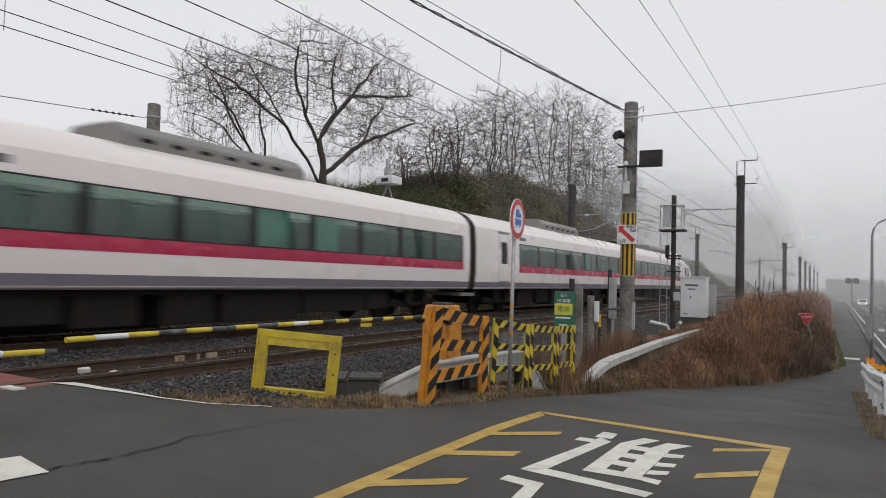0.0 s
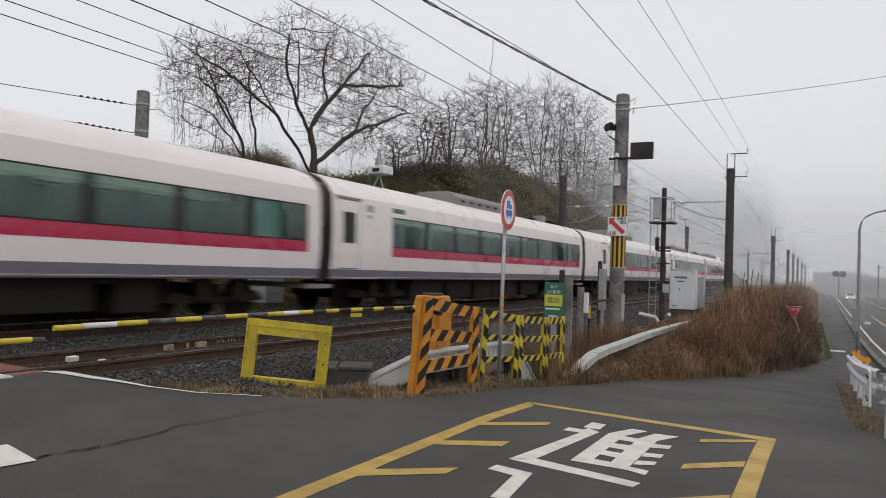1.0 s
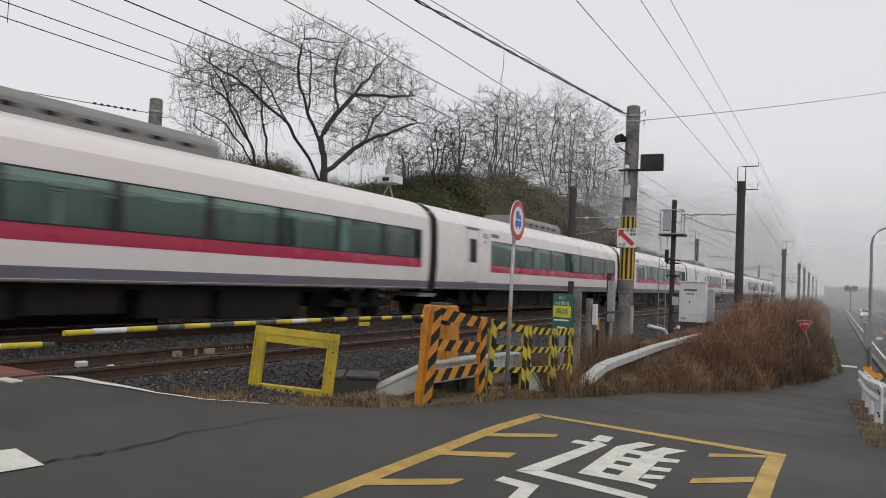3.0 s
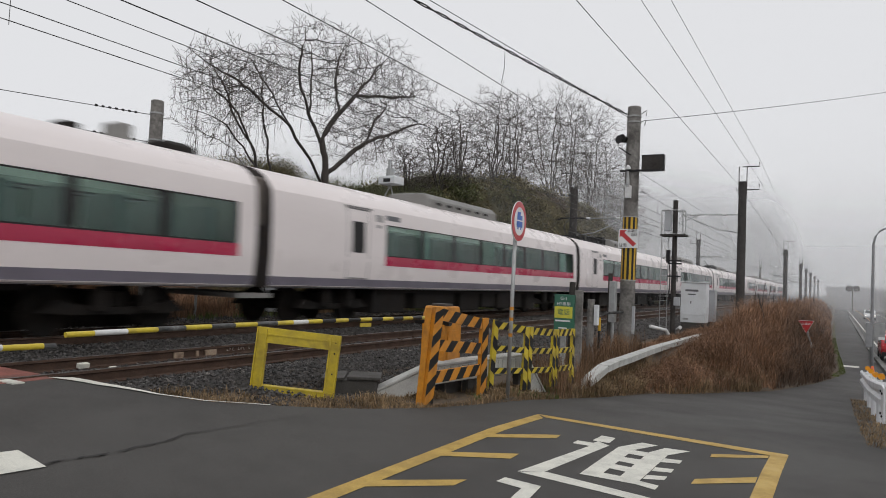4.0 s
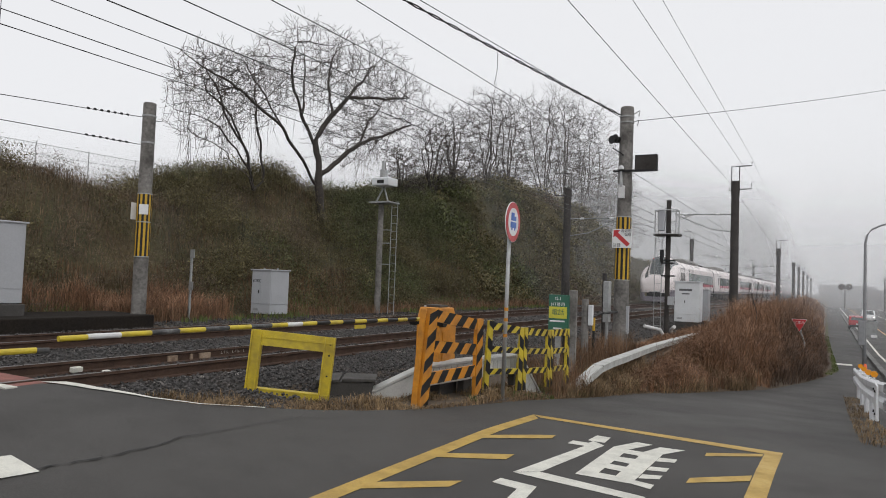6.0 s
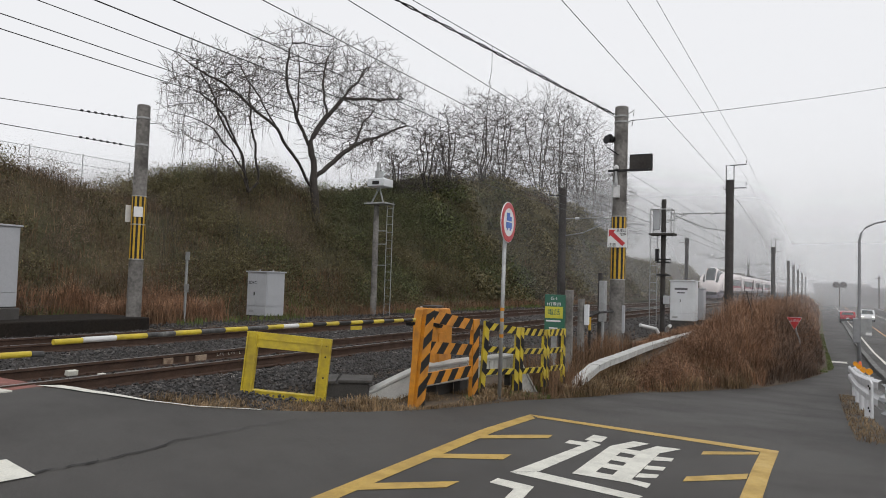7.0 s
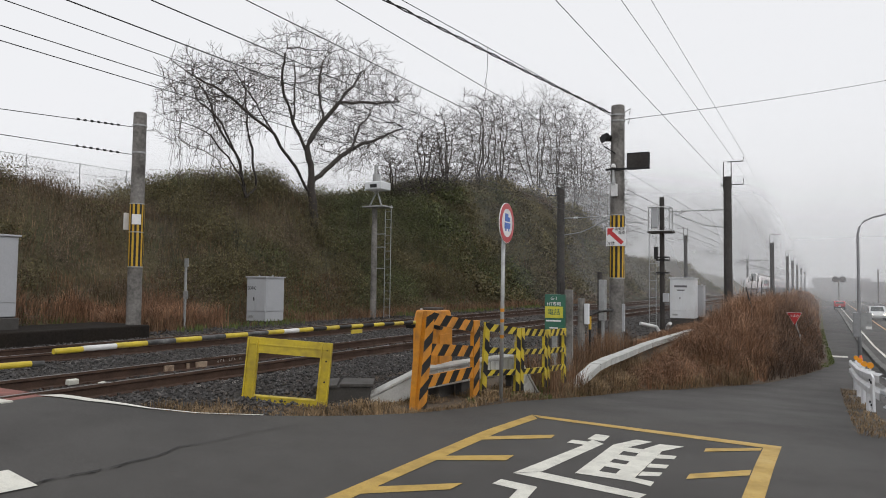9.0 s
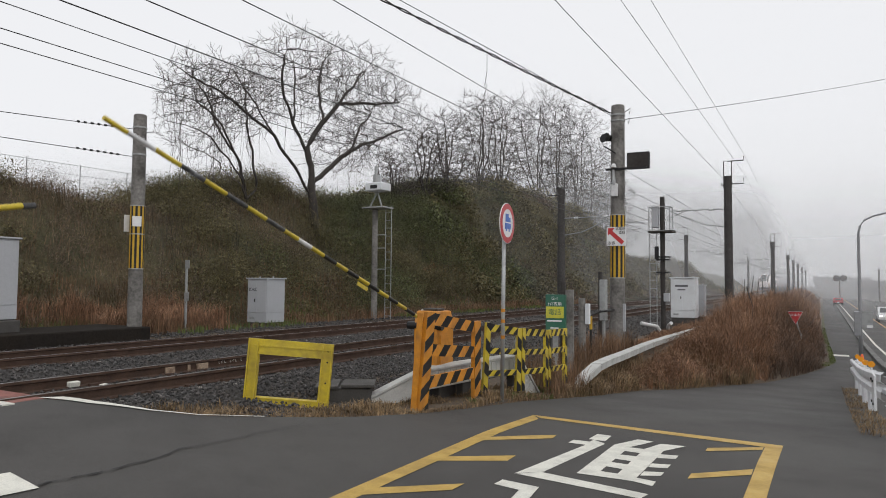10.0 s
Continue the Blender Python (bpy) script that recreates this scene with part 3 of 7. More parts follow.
def bogie(parent, y):
    s = Shape()
    for sx in (-0.98, 0.98):
        s.extrude([(y - 1.35, 0.42), (y - 1.1, 0.62), (y - 0.5, 0.50), (y + 0.5, 0.50), (y + 1.1, 0.62), (y + 1.35, 0.42), (y + 0.9, 0.38), (y - 0.9, 0.38)], 0, sx - 0.07, sx + 0.07)
    s.box((-0.9, y - 0.25, 0.35), (0.9, y + 0.25, 0.75))
    for dy in (-0.45, 0.45):
        for sx in (-1.12, 1.12):
            s.tube([(sx, y + dy, 0.45), (sx, y + dy, 0.85)], 0.13, 10)
    b = part("bogie", s, UNDER, parent, "grimy bogie", weld=False)
    for dy in (-1.05, 1.05):
        w = Shape()
        for sx in (-0.566, 0.566):
            w.tube([(sx - 0.06, y + dy, 0.43), (sx + 0.06, y + dy, 0.43)], 0.43, 20)
        w.tube([(-0.6, y + dy, 0.43), (0.6, y + dy, 0.43)], 0.08, 8)
        part("wheelset", w, UNDER, parent, "dark steel wheelset", weld=False)


SMALL_MARK = material("grey_body_marking", (0.12, 0.12, 0.13), 0.5, vary=0.1)
DOORLINE = material("door_seam_grey", (0.22, 0.21, 0.21), 0.6, vary=0.1)
BELLOWS = material("gangway_bellows_rubber", (0.04, 0.035, 0.035), 0.8, vary=0.3, scale=6, fine=40, second=(0.09, 0.07, 0.055))
SEATMESH = Shape().box((-1.2, -0.25, 1.25), (-0.25, 0.25, 1.55)).box((-1.2, 0.15, 1.5), (-0.25, 0.36, 2.42)).box((0.25, -0.25, 1.25), (1.2, 0.25, 1.55)).box((0.25, 0.15, 1.5), (1.2, 0.36, 2.42)).mesh("seat_row", SEAT)
COVER = material("weathered_gangway_cover", (0.15, 0.125, 0.11), 0.85, vary=0.3, scale=4, fine=30, second=(0.07, 0.06, 0.055), amount=0.9)
INDICATOR = material("grey_indicator_glass", (0.36, 0.34, 0.34), 0.3, vary=0.1)
GREENDOT = material("green_sticker", (0.10, 0.42, 0.12), 0.5, vary=0.1)
GLASS_CACHE = {}
# fill glow, strength set by how bright the panes look from outside
CABINFILL = glow_material("cabin_fill_glow", (1.0, 0.97, 0.9), 2.6)


def window_row(car, y0, y1, count, lights):
    """Panes between dark pillars, over a crimson stripe."""
    step = (y1 - y0) / count
    for sgn in (1, -1):
        for k in range(count):
            a, b = y0 + k * step + 0.07, y0 + (k + 1) * step - 0.07
            key = (sgn, round(b - a, 3))
            if key not in GLASS_CACHE:
                GLASS_CACHE[key] = tidy(one_panel(sgn, 0, b - a, 1.76, 2.565, -0.012).mesh("window_pane", WINDOW))
            part("window_pane", GLASS_CACHE[key], None, car, m=pose(0, a, 0))
        pil = Shape()
        for k in range(count + 1):
            yy = y0 + k * step
            lo, hi = (yy, yy + 0.08) if k == 0 else (yy - 0.08, yy) if k == count else (yy - 0.11, yy + 0.11)
            pil.grid([[(sgn * (profile_at(z) - 0.008), y, z) for z in (1.75, 2.0, 2.3, 2.575)] for y in (lo, hi)])
        for za, zb in ((1.745, 1.775), (2.55, 2.58)):
            pil.grid([[(sgn * (profile_at(z) - 0.006), y, z) for z in (za, zb)] for y in (y0, y1)])
        part("window_surround", pil, BLACK, car, "black window surround", weld=False)
        part("stripe", one_panel(sgn, y0 - 0.02, y1 + 0.02, 1.50, 1.745, 0.004), STRIPE, car, "crimson stripe")
    for k in range(int((y1 - y0) / 0.96)):
        part("seat_row", SEATMESH, None, car, m=pose(0, y0 + 0.6 + 0.96 * k, 0))
    for j in range(int(count * lights)):
        k = rng.randrange(count)
        sgn = rng.choice((1, -1))
        part("curtain", one_panel(sgn, y0 + k * step + 0.1, y0 + k * step + 0.1 + rng.uniform(0.3, step * 0.7), 1.78, 2.55, -0.08), CURTAIN, car, "pale drawn curtain")


CURTAIN = material("pale_curtain", (0.62, 0.62, 0.58), 0.9, vary=0.1, scale=3, fine=40)


def roof_unit(car, ya, yb, h=0.38, w=0.85, slot=True):
    s = Shape()
    out = [(-w, 3.35), (w, 3.35), (w, 3.5 + h * 0.45), (w - 0.22, 3.5 + h * 0.95), (0, 3.5 + h), (-w + 0.22, 3.5 + h * 0.95), (-w, 3.5 + h * 0.45)]
    s.extrude(out, 1, ya, yb)
    u = part("roof_unit", s, ROOFUNIT, car, "grey roof-mounted air conditioner", bevel=0.05)
    for k in range(6):
        yy = ya + 0.4 + k * (yb - ya - 0.8) / 6
        for sgn in (1, -1):
            part("louvre", Shape().box((sgn * w - 0.012, yy, 3.53), (sgn * w + 0.012, yy + 0.28, 3.60)), UNDER, u, "dark louvre slot")


def underfloor(car, y0, y1):
    """A floor pan with separate equipment boxes hung below it."""
    part("floor_pan", Shape().box((-1.2, y0, 0.78), (1.2, y1, 0.88)), UNDER, car, "dark floor pan")
    y = y0
    while y < y1 - 0.8:
        w, hgt = rng.uniform(0.9, 2.4), rng.uniform(0.2, 0.36)
        for sgn in (1, -1):
            part("equipment_box", Shape().box((-1.16 if sgn < 0 else 0.35, y, hgt), (-0.35 if sgn < 0 else 1.16, min(y + w, y1), 0.86)), UNDER, car, "grimy underfloor box", bevel=0.02)
        y += w + rng.uniform(0.08, 0.5)


def interior(car, y0, y1):
    s = Shape()
    s.box((-1.35, y0, 1.14), (1.35, y1, 1.2))
    s.box((-1.2, y0, 3.1), (1.2, y1, 3.14))
    for sgn in (1, -1):
        s.box((min(sgn * 1.0, sgn * 1.36), y0, 2.62), (max(sgn * 1.0, sgn * 1.36), y1, 2.72))
    s.box((-1.3, y0, 1.2), (1.3, y0 + 0.05, 3.1)).box((-1.3, y1 - 0.05, 1.2), (1.3, y1, 3.1))
    room = part("interior", s, INSIDE, car, "pale cabin floor, ceiling and racks", weld=False)
    # two glowing strips added under the ceiling to brighten the cabin behind the glass
    part("ceiling_light", Shape().box((-0.75, y0 + 0.5, 3.07), (-0.45, y1 - 0.5, 3.09)).box((0.45, y0 + 0.5, 3.07), (0.75, y1 - 0.5, 3.09)), CABINFILL, room, "glowing ceiling strip added to brighten the cabin", weld=False)


def door(car, sgn, y, width=0.9, wy=0.5, panels=True):
    d = Shape()
    for a, b, c, e in ((y, y + 0.025, 1.13, 2.86), (y + width - 0.025, y + width, 1.13, 2.86), (y, y + width, 2.84, 2.88)):
        d.grid([[(sgn * (profile_at(c + (e - c) * k / 5) + 0.003), yy, c + (e - c) * k / 5) for k in range(6)] for yy in (a, b)])
    dd = part("door", d, DOORLINE, car, "white sliding door with grey seams", weld=False)
    part("rain_strip", one_panel(sgn, y - 0.08, y + width + 0.1, 2.885, 2.925, 0.02), DOORLINE, dd, "dark rain strip")
    part("foot_step", one_panel(sgn, y + 0.05, y + width - 0.05, 1.135, 1.165, 0.012), DOORLINE, dd, "metal foot step")
    if panels:
        part("indicator", one_panel(sgn, y + width + 0.28, y + width + 0.62, 2.62, 2.80, 0.005), INDICATOR, dd, "grey train indicator")
        part("number_panel", one_panel(sgn, y + width + 0.32, y + width + 0.54, 2.46, 2.54, 0.005), INDICATOR, dd, "small grey panel")
    else:
        for z in (1.45, 1.85):
            part("grab_handle", one_panel(sgn, y + width + 0.02, y + width + 0.10, z, z + 0.16, 0.02), DOORLINE, dd, "grey grab handle")
    part("door_window", one_panel(sgn, y + (width - wy) / 2, y + (width + wy) / 2, 1.78, 2.55, 0.006), BLACK, dd, "narrow dark door window")


def gangway(car, ya, yb):
    """Folded bellows, dark below, with a paler weathered cover above."""
    part("gangway", Shape().box((-1.12, ya, 1.0), (1.12, yb, 2.16)), BELLOWS, car, "black rubber gangway", bevel=0.04)
    part("gangway_cover", Shape().box((-1.24, ya, 2.16), (1.24, yb, 3.2)), COVER, car, "weathered brown-grey gangway cover", bevel=0.06)
    part("buffer_plate", Shape().box((-1.3, ya - 0.25, 0.66), (1.3, yb + 0.25, 0.76)), ROOFUNIT, car, "grey coupler step")


def roof_boxes(car, end):
    """A dark dome and grey boxes on the roof near the end of a car."""
    part("roof_dome", Shape().extrude([(-0.55, 3.42), (0.55, 3.42), (0.5, 3.62), (0.25, 3.72), (-0.25, 3.72), (-0.5, 3.62)], 1, end - 1.35, end - 0.7), UNDER, car, "dark domed roof box", bevel=0.06)
    part("roof_box", Shape().box((-0.25, end - 2.3, 3.46), (0.25, end - 2.0, 3.86)), ROOFUNIT, car, "grey roof box", bevel=0.03)
    part("roof_antenna", Shape().box((-0.2, end - 3.3, 3.5), (0.2, end - 3.0, 3.68)), UNDER, car, "low dark roof aerial", bevel=0.03)


def mid_car(train, y0, door_at, first, count, pantograph, boxes=False):
    """A middle car, 19.5 m of body in a 20 m pitch, from its rear end y0."""
    a, b = y0 + 0.22, y0 + 19.78
    w0, w1 = y0 + first, y0 + 19.32
    car = part("middle_car", car_shell(a, b, [(w0, w1, 1.745, 2.58)]), WHITE_BODY, train, "white middle car with crimson stripe", smooth=False)
    smooth_sides(car)
    window_row(car, w0, w1, count, 0.7)
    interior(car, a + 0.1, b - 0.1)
    for sgn in (1, -1):
        part("sill", one_panel(sgn, a, b, 0.885, 1.125, 0.004), SILL, car, "grey-violet sill band")
        door(car, sgn, y0 + door_at)
        if first > 8:
            part("sticker", one_panel(sgn, y0 + door_at + 1.75, y0 + door_at + 2.05, 2.60, 2.80, 0.005), GREENDOT, car, "round green car sticker")
            part("small_window", one_panel(sgn, y0 + 8.9, y0 + 9.35, 1.85, 2.45, 0.006), BLACK, car, "small dark window")
        part("body_marking", one_panel(sgn, w0 + 0.02, w0 + 0.66, 2.70, 2.83, 0.005), SMALL_MARK, car, "small dark destination panel")
    for y in (a, b):
        part("end_wall", Shape().face([(x, y, z) for x, z in PROFILE]), BELLOWS, car, "dark end wall", weld=False)
    gangway(car, b, b + 0.44)
    underfloor(car, y0 + 4.4, y0 + 15.6)
    bogie(car, y0 + 2.9)
    bogie(car, y0 + 17.1)
    roof_unit(car, y0 + 7.6, y0 + 12.4)
    if boxes:
        roof_boxes(car, b)
    if pantograph:
        p = Shape()
        yy = y0 + 3.2
        for sx in (-0.55, 0.55):
            p.tube([(sx, yy - 0.5, 3.62), (sx, yy + 0.5, 3.62)], 0.05, 6)
            p.tube([(sx * 0.8, yy + 0.4, 3.65), (sx * 0.4, yy - 0.7, 4.15), (sx * 0.3, yy, 4.6)], 0.025, 6)
        for dy in (-0.12, 0.12):
            p.tube([(-0.85, yy + dy, 4.52), (-0.6, yy + dy, 4.62), (0.6, yy + dy, 4.62), (0.85, yy + dy, 4.52)], 0.025, 6)
        for k in range(5):
            p.tube([(0.5 if k % 2 else -0.5, yy + 1.0 + 0.35 * k, 3.45), (0.5 if k % 2 else -0.5, yy + 1.0 + 0.35 * k, 3.72)], [0.09, 0.06], 8)
        p.box((-0.3, yy + 1.0, 3.5), (0.3, yy + 2.6, 3.66))
        for sx in (-0.75, 0.75):
            p.tube([(sx, y0 + 2.0, 3.47), (sx, y0 + 6.4, 3.47)], 0.03, 6)
        p.box((-0.5, y0 + 5.2, 3.5), (0.5, y0 + 6.6, 3.66))
        p.box((-0.45, y0 + 6.9, 3.5), (0.45, y0 + 7.4, 3.92))
        for k in range(9):
            p.tube([(0.75, y0 + 0.7 + 0.7 * k, 3.38), (0.75, y0 + 0.7 + 0.7 * k, 3.70)], [0.07, 0.05], 8)
        p.tube([(0.75, y0 + 0.5, 3.72), (0.75, y0 + 6.6, 3.72)], 0.025, 6)
        p.box((-0.7, y0 + 1.2, 3.52), (0.7, y0 + 2.4, 3.6))
        part("pantograph", p, BLACK, car, "dark folding pantograph with insulators", weld=False)
    return car


def smooth_sides(ob):
    me = ob.data
    me.polygons.foreach_set("use_smooth", [True] * len(me.polygons))
    me.set_sharp_from_angle(angle=radians(18 if ob.name.startswith(("middle_car", "body")) else 35))


# the streamlined end: the section at d metres from the nose tip
ROOF = [(0.3, 1.28), (0.36, 1.75), (0.48, 2.08), (0.62, 2.25), (0.85, 2.55), (1.15, 2.98), (1.5, 3.42), (1.85, 3.70), (2.3, 3.85), (2.9, 3.87), (3.8, 3.80), (4.8, 3.66), (5.8, 3.54), (6.4, 3.535)]
SHOULDER = [(0.3, 1.22), (0.36, 1.6), (0.48, 1.88), (0.62, 2.02), (1.1, 2.32), (1.7, 2.70), (2.4, 2.98), (3.4, 3.14), (5.2, 3.25), (6.4, 3.25)]
HALF = [(0.3, 0.66), (0.36, 0.94), (0.5, 1.12), (0.8, 1.25), (1.4, 1.35), (2.2, 1.42), (3.6, 1.46), (5.0, 1.473)]
UPPER = [(0.3, 0.4), (0.48, 0.75), (0.8, 0.86), (1.2, 0.88), (2.2, 0.88), (3.0, 0.9), (4.2, 0.98), (5.4, 1.1), (6.4, 1.18)]


def end_section(d, n=26):
    w, zs, zr, wu = lerp(d, HALF), lerp(d, SHOULDER), lerp(d, ROOF), lerp(d, UPPER)
    k = w / 1.473
    pts = [(1.36 * k, 0.88), (1.425 * k, 0.93), (1.45 * k, 1.12)]
    for i in range(1, 7):
        z = 1.12 + (zs - 0.35 * (zs - 1.12) - 1.12) * i / 6
        pts.append((k * profile_at(z), z))
    # rounded shoulder, then the raised cab roof
    z1 = pts[-1][1]
    for i in range(1, 6):
        a = i / 5 * math.pi / 2
        pts.append((w + (wu - w) * (1 - math.cos(a)), z1 + (zs - z1) * math.sin(a)))
    for i in range(1, 7):
        a = i / 6
        pts.append((wu * (1 - a) ** 0.75 if i < 6 else 0.0, zs + (zr - zs) * (1 - (1 - a) ** 2.2)))
    return pts


def end_car(train, tip, way, number):
    """A driving car; tip: the nose's place along the train, way: +1 if its body lies ahead of the tip."""
    car = empty("driving_car", pose(0, tip, 0) if way > 0 else pose(0, tip, 0, 0, 0, 180), "white streamlined driving car with raised black-glazed cab", "")
    car.parent = train
    w0, w1 = 6.5, 20.3
    shell = part("body", car_shell(6.4, 20.78, [(w0, w1, 1.745, 2.58)]), WHITE_BODY, car)
    smooth_sides(shell)
    ds = [0.3, 0.33, 0.38, 0.46, 0.55, 0.67] + spread(0.8, 6.4, 0.2)
    s = Shape()
    rows = []
    for d in ds:
        h = end_section(d)
        rows.append([(x, d, z) for x, z in h] + [(-x, d, z) for x, z in h[-2::-1]])
    s.grid(rows)
    s.face([q for q in rows[0]])
    nose = part("nose", s, WHITE_BODY, car, "smooth white bonnet and cab")
    smooth_sides(nose)

    def patch(name, d0, d1, i0, i1, mat, label, both=True, out=0.012):
        """A skin over part of the nose, a little proud."""
        q = Shape()
        for sgn in ((1, -1) if both else (1,)):
            g = []
            for d in spread(d0(0) if callable(d0) else d0, d1, 0.15):
                h = end_section(d)
                g.append([(sgn * (x + out * (1 if i < 14 else 0.4)), d - out * 0.5, z + out * (0 if i < 9 else 1)) for i, (x, z) in enumerate(h) if i0 <= i <= i1])
            q.grid(g)
        ob = part(name, q, mat, car, label)
        smooth_sides(ob)
        return ob

    patch("windscreen", 0.66, 2.1, 16, 19, SCREENDARK, "dark curved windscreen")
    patch("side_glazing", 0.58, 4.4, 13, 15, SCREENDARK, "black cab side glazing")
    patch("sill", 0.30, 6.4, 0, 2, SILL, "grey-violet sill band", out=0.006)
    # the apron under the nose
    ap = Shape()
    g = []
    for d in (0.33, 0.4, 0.55, 0.8, 1.1, 1.4, 1.6, 1.8, 1.95, 2.08, 2.16, 2.2):
        w = lerp(d, HALF) - 0.035
        low = lerp(d, [(1.1, 0.20), (1.4, 0.23), (1.6, 0.28), (1.8, 0.36), (1.95, 0.46), (2.08, 0.60), (2.16, 0.74), (2.2, 0.85)])
        g.append([(w, d, 0.875), (w, d, low + 0.6 * (0.875 - low)), (w - 0.05, d, low + 0.15 * (0.875 - low)), (w - 0.10, d, low)])
    ap.grid(g)
    ap.grid([[(-x, y, z) for x, y, z in r] for r in g])
    f = g[0]
    ap.face([f[1], f[3], (-f[3][0], f[3][1], f[3][2]), (-f[1][0], f[1][1], f[1][2])])
    part("apron", ap, PLOUGH, car, "grey-violet front apron", weld=False)
    part("coupler_opening", Shape().box((-0.42, 0.28, 0.58), (0.42, 0.4, 0.95)).tube([(0, 0.2, 0.78), (0, 0.5, 0.78)], 0.14, 10), BLACK, car, "black coupler recess", weld=False)
    for sgn in (1, -1):
        door(car, sgn, 2.95, 0.75, 0.42, False)
        door(car, sgn, 3.8, 0.95, 0.52)
        part("body_marking", one_panel(sgn, w0 - 0.05, w0 + 0.55, 2.70, 2.83, 0.005), SMALL_MARK, car, "small dark destination panel")
        part("sill", one_panel(sgn, 6.4, 20.78, 0.885, 1.125, 0.004), SILL, car, "grey-violet sill band")
        part("headlight", Shape().tube([(sgn * 0.45, 1.95, 3.58), (sgn * 0.45, 1.84, 3.56)], 0.04, 10), TAIL, car, "small cab-top lamp", weld=False)
    window_row(car, w0, w1, 8, 0.3)
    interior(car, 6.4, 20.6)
    part("end_wall", Shape().face([(x, 20.78, z) for x, z in PROFILE]), BELLOWS, car, "dark end wall", weld=False)
    if way > 0:
        gangway(car, 20.78, 21.22)
    underfloor(car, 5.6, 16.4)
    bogie(car, 3.6)
    bogie(car, 18.1)
    roof_unit(car, 8.6, 13.6)
    roof_boxes(car, 20.7)
    return car


SCREENDARK = material("black_cab_glass", (0.022, 0.034, 0.035), 0.05, vary=0.1, spec=1.0)
TAIL = glow_material("tail_lamp_lens", (0.5, 0.03, 0.02), 0.2)
rng = random.Random(11)
train = empty("express_train", pose(FAR, -141, 0), "white ten-car express train with crimson window stripe", "train")
end_car(train, 0.0, 1, 1)
CARS = ((2.8, 4.45, 8), (2.1, 3.9, 8), (2.1, 3.9, 8), (2.1, 3.9, 8), (3.75, 10.4, 5), (0.45, 2.85, 9), (3.2, 4.8, 8), (2.0, 3.8, 8))
for k, (door_at, first, count) in enumerate(CARS):
    mid_car(train, 21.0 + 20.0 * k, door_at, first, count, k in (1, 3), k in (3, 5))
end_car(train, 202.0, -1, 10)


# ---- colours of the small things ----
YELLOW = material("worn_yellow_paint", (0.56, 0.43, 0.03), 0.5, vary=0.15, scale=5, fine=40, second=(0.26, 0.19, 0.045), amount=0.85)
ORANGE = material("worn_orange_paint", (0.58, 0.235, 0.018), 0.5, vary=0.15, scale=5, fine=40, second=(0.30, 0.13, 0.03), amount=0.8)
GREYBOX = material("grey_cabinet_paint", (0.40, 0.41, 0.43), 0.5, vary=0.06, scale=2, fine=30, second=(0.36, 0.37, 0.38), amount=0.6)
WHITEBOX = material("white_cabinet_paint", (0.66, 0.68, 0.70), 0.5, vary=0.05, scale=2, fine=30, second=(0.5, 0.5, 0.5), amount=0.5)
POLEMAT = material("mottled_concrete_pole", (0.20, 0.19, 0.178), 0.85, vary=0.35, scale=2.2, fine=14, second=(0.07, 0.065, 0.06), amount=1.0, bump=0.003)
DARKPOLE = material("dark_weathered_pole", (0.05, 0.045, 0.042), 0.85, vary=0.3, scale=3, fine=20, second=(0.025, 0.022, 0.02), spec=0.3)
SIGNWHITE = material("sign_white", (0.74, 0.74, 0.74), 0.4, vary=0.04, scale=3, fine=30)
SIGNRED = material("sign_red", (0.48, 0.03, 0.035), 0.4, vary=0.06, scale=4, fine=40)
SIGNBLUE = material("sign_blue", (0.03, 0.12, 0.48), 0.4, vary=0.06)
GREEN = material("board_green", (0.03, 0.13, 0.085), 0.45, vary=0.1, scale=4, fine=40, second=(0.05, 0.12, 0.09))
LEMON = material("board_yellow", (0.58, 0.55, 0.06), 0.45, vary=0.1)
WHITEDUCT = material("pale_concrete_duct", (0.50, 0.50, 0.48), 0.8, vary=0.12, scale=4, fine=50, second=(0.28, 0.28, 0.26), bump=0.003)
GUARDWHITE = material("guardrail_white", (0.72, 0.73, 0.75), 0.4, vary=0.05, scale=3, fine=40, second=(0.5, 0.5, 0.5), amount=0.5)
AMBER = material("amber_reflector", (0.8, 0.32, 0.02), 0.25, vary=0.06)
CONE = material("cone_orange", (0.7, 0.12, 0.03), 0.5, vary=0.08)
PIPEWHITE = material("white_pipe", (0.66, 0.66, 0.66), 0.4, vary=0.05)


def letters(text, size, mat, parent, m, name="lettering", label=""):
    """Raised lettering, turned into a mesh."""
    cu = bpy.data.curves.new(name, "FONT")
    cu.body, cu.size, cu.extrude, cu.align_x, cu.align_y = text, size, 0.001, "CENTER", "CENTER"
    tmp = bpy.data.objects.new(name, cu)
    scene.collection.objects.link(tmp)
    me = bpy.data.meshes.new_from_object(tmp.evaluated_get(bpy.context.evaluated_depsgraph_get()))
    bpy.data.objects.remove(tmp)
    me.materials.clear()
    me.materials.append(mat)
    return part(name, me, None, parent, label, m=m)


def bars_of(parent, rows, mat, m, name="illegible_lettering"):
    """Unreadable writing as plain bars: (x0, x1, z0, z1) on a plate that faces -y."""
    s = Shape()
    for x0, x1, z0, z1 in rows:
        s.box((x0, -0.004, z0), (x1, 0.0, z1))
    return part(name, s, mat, parent, m=m, weld=False)


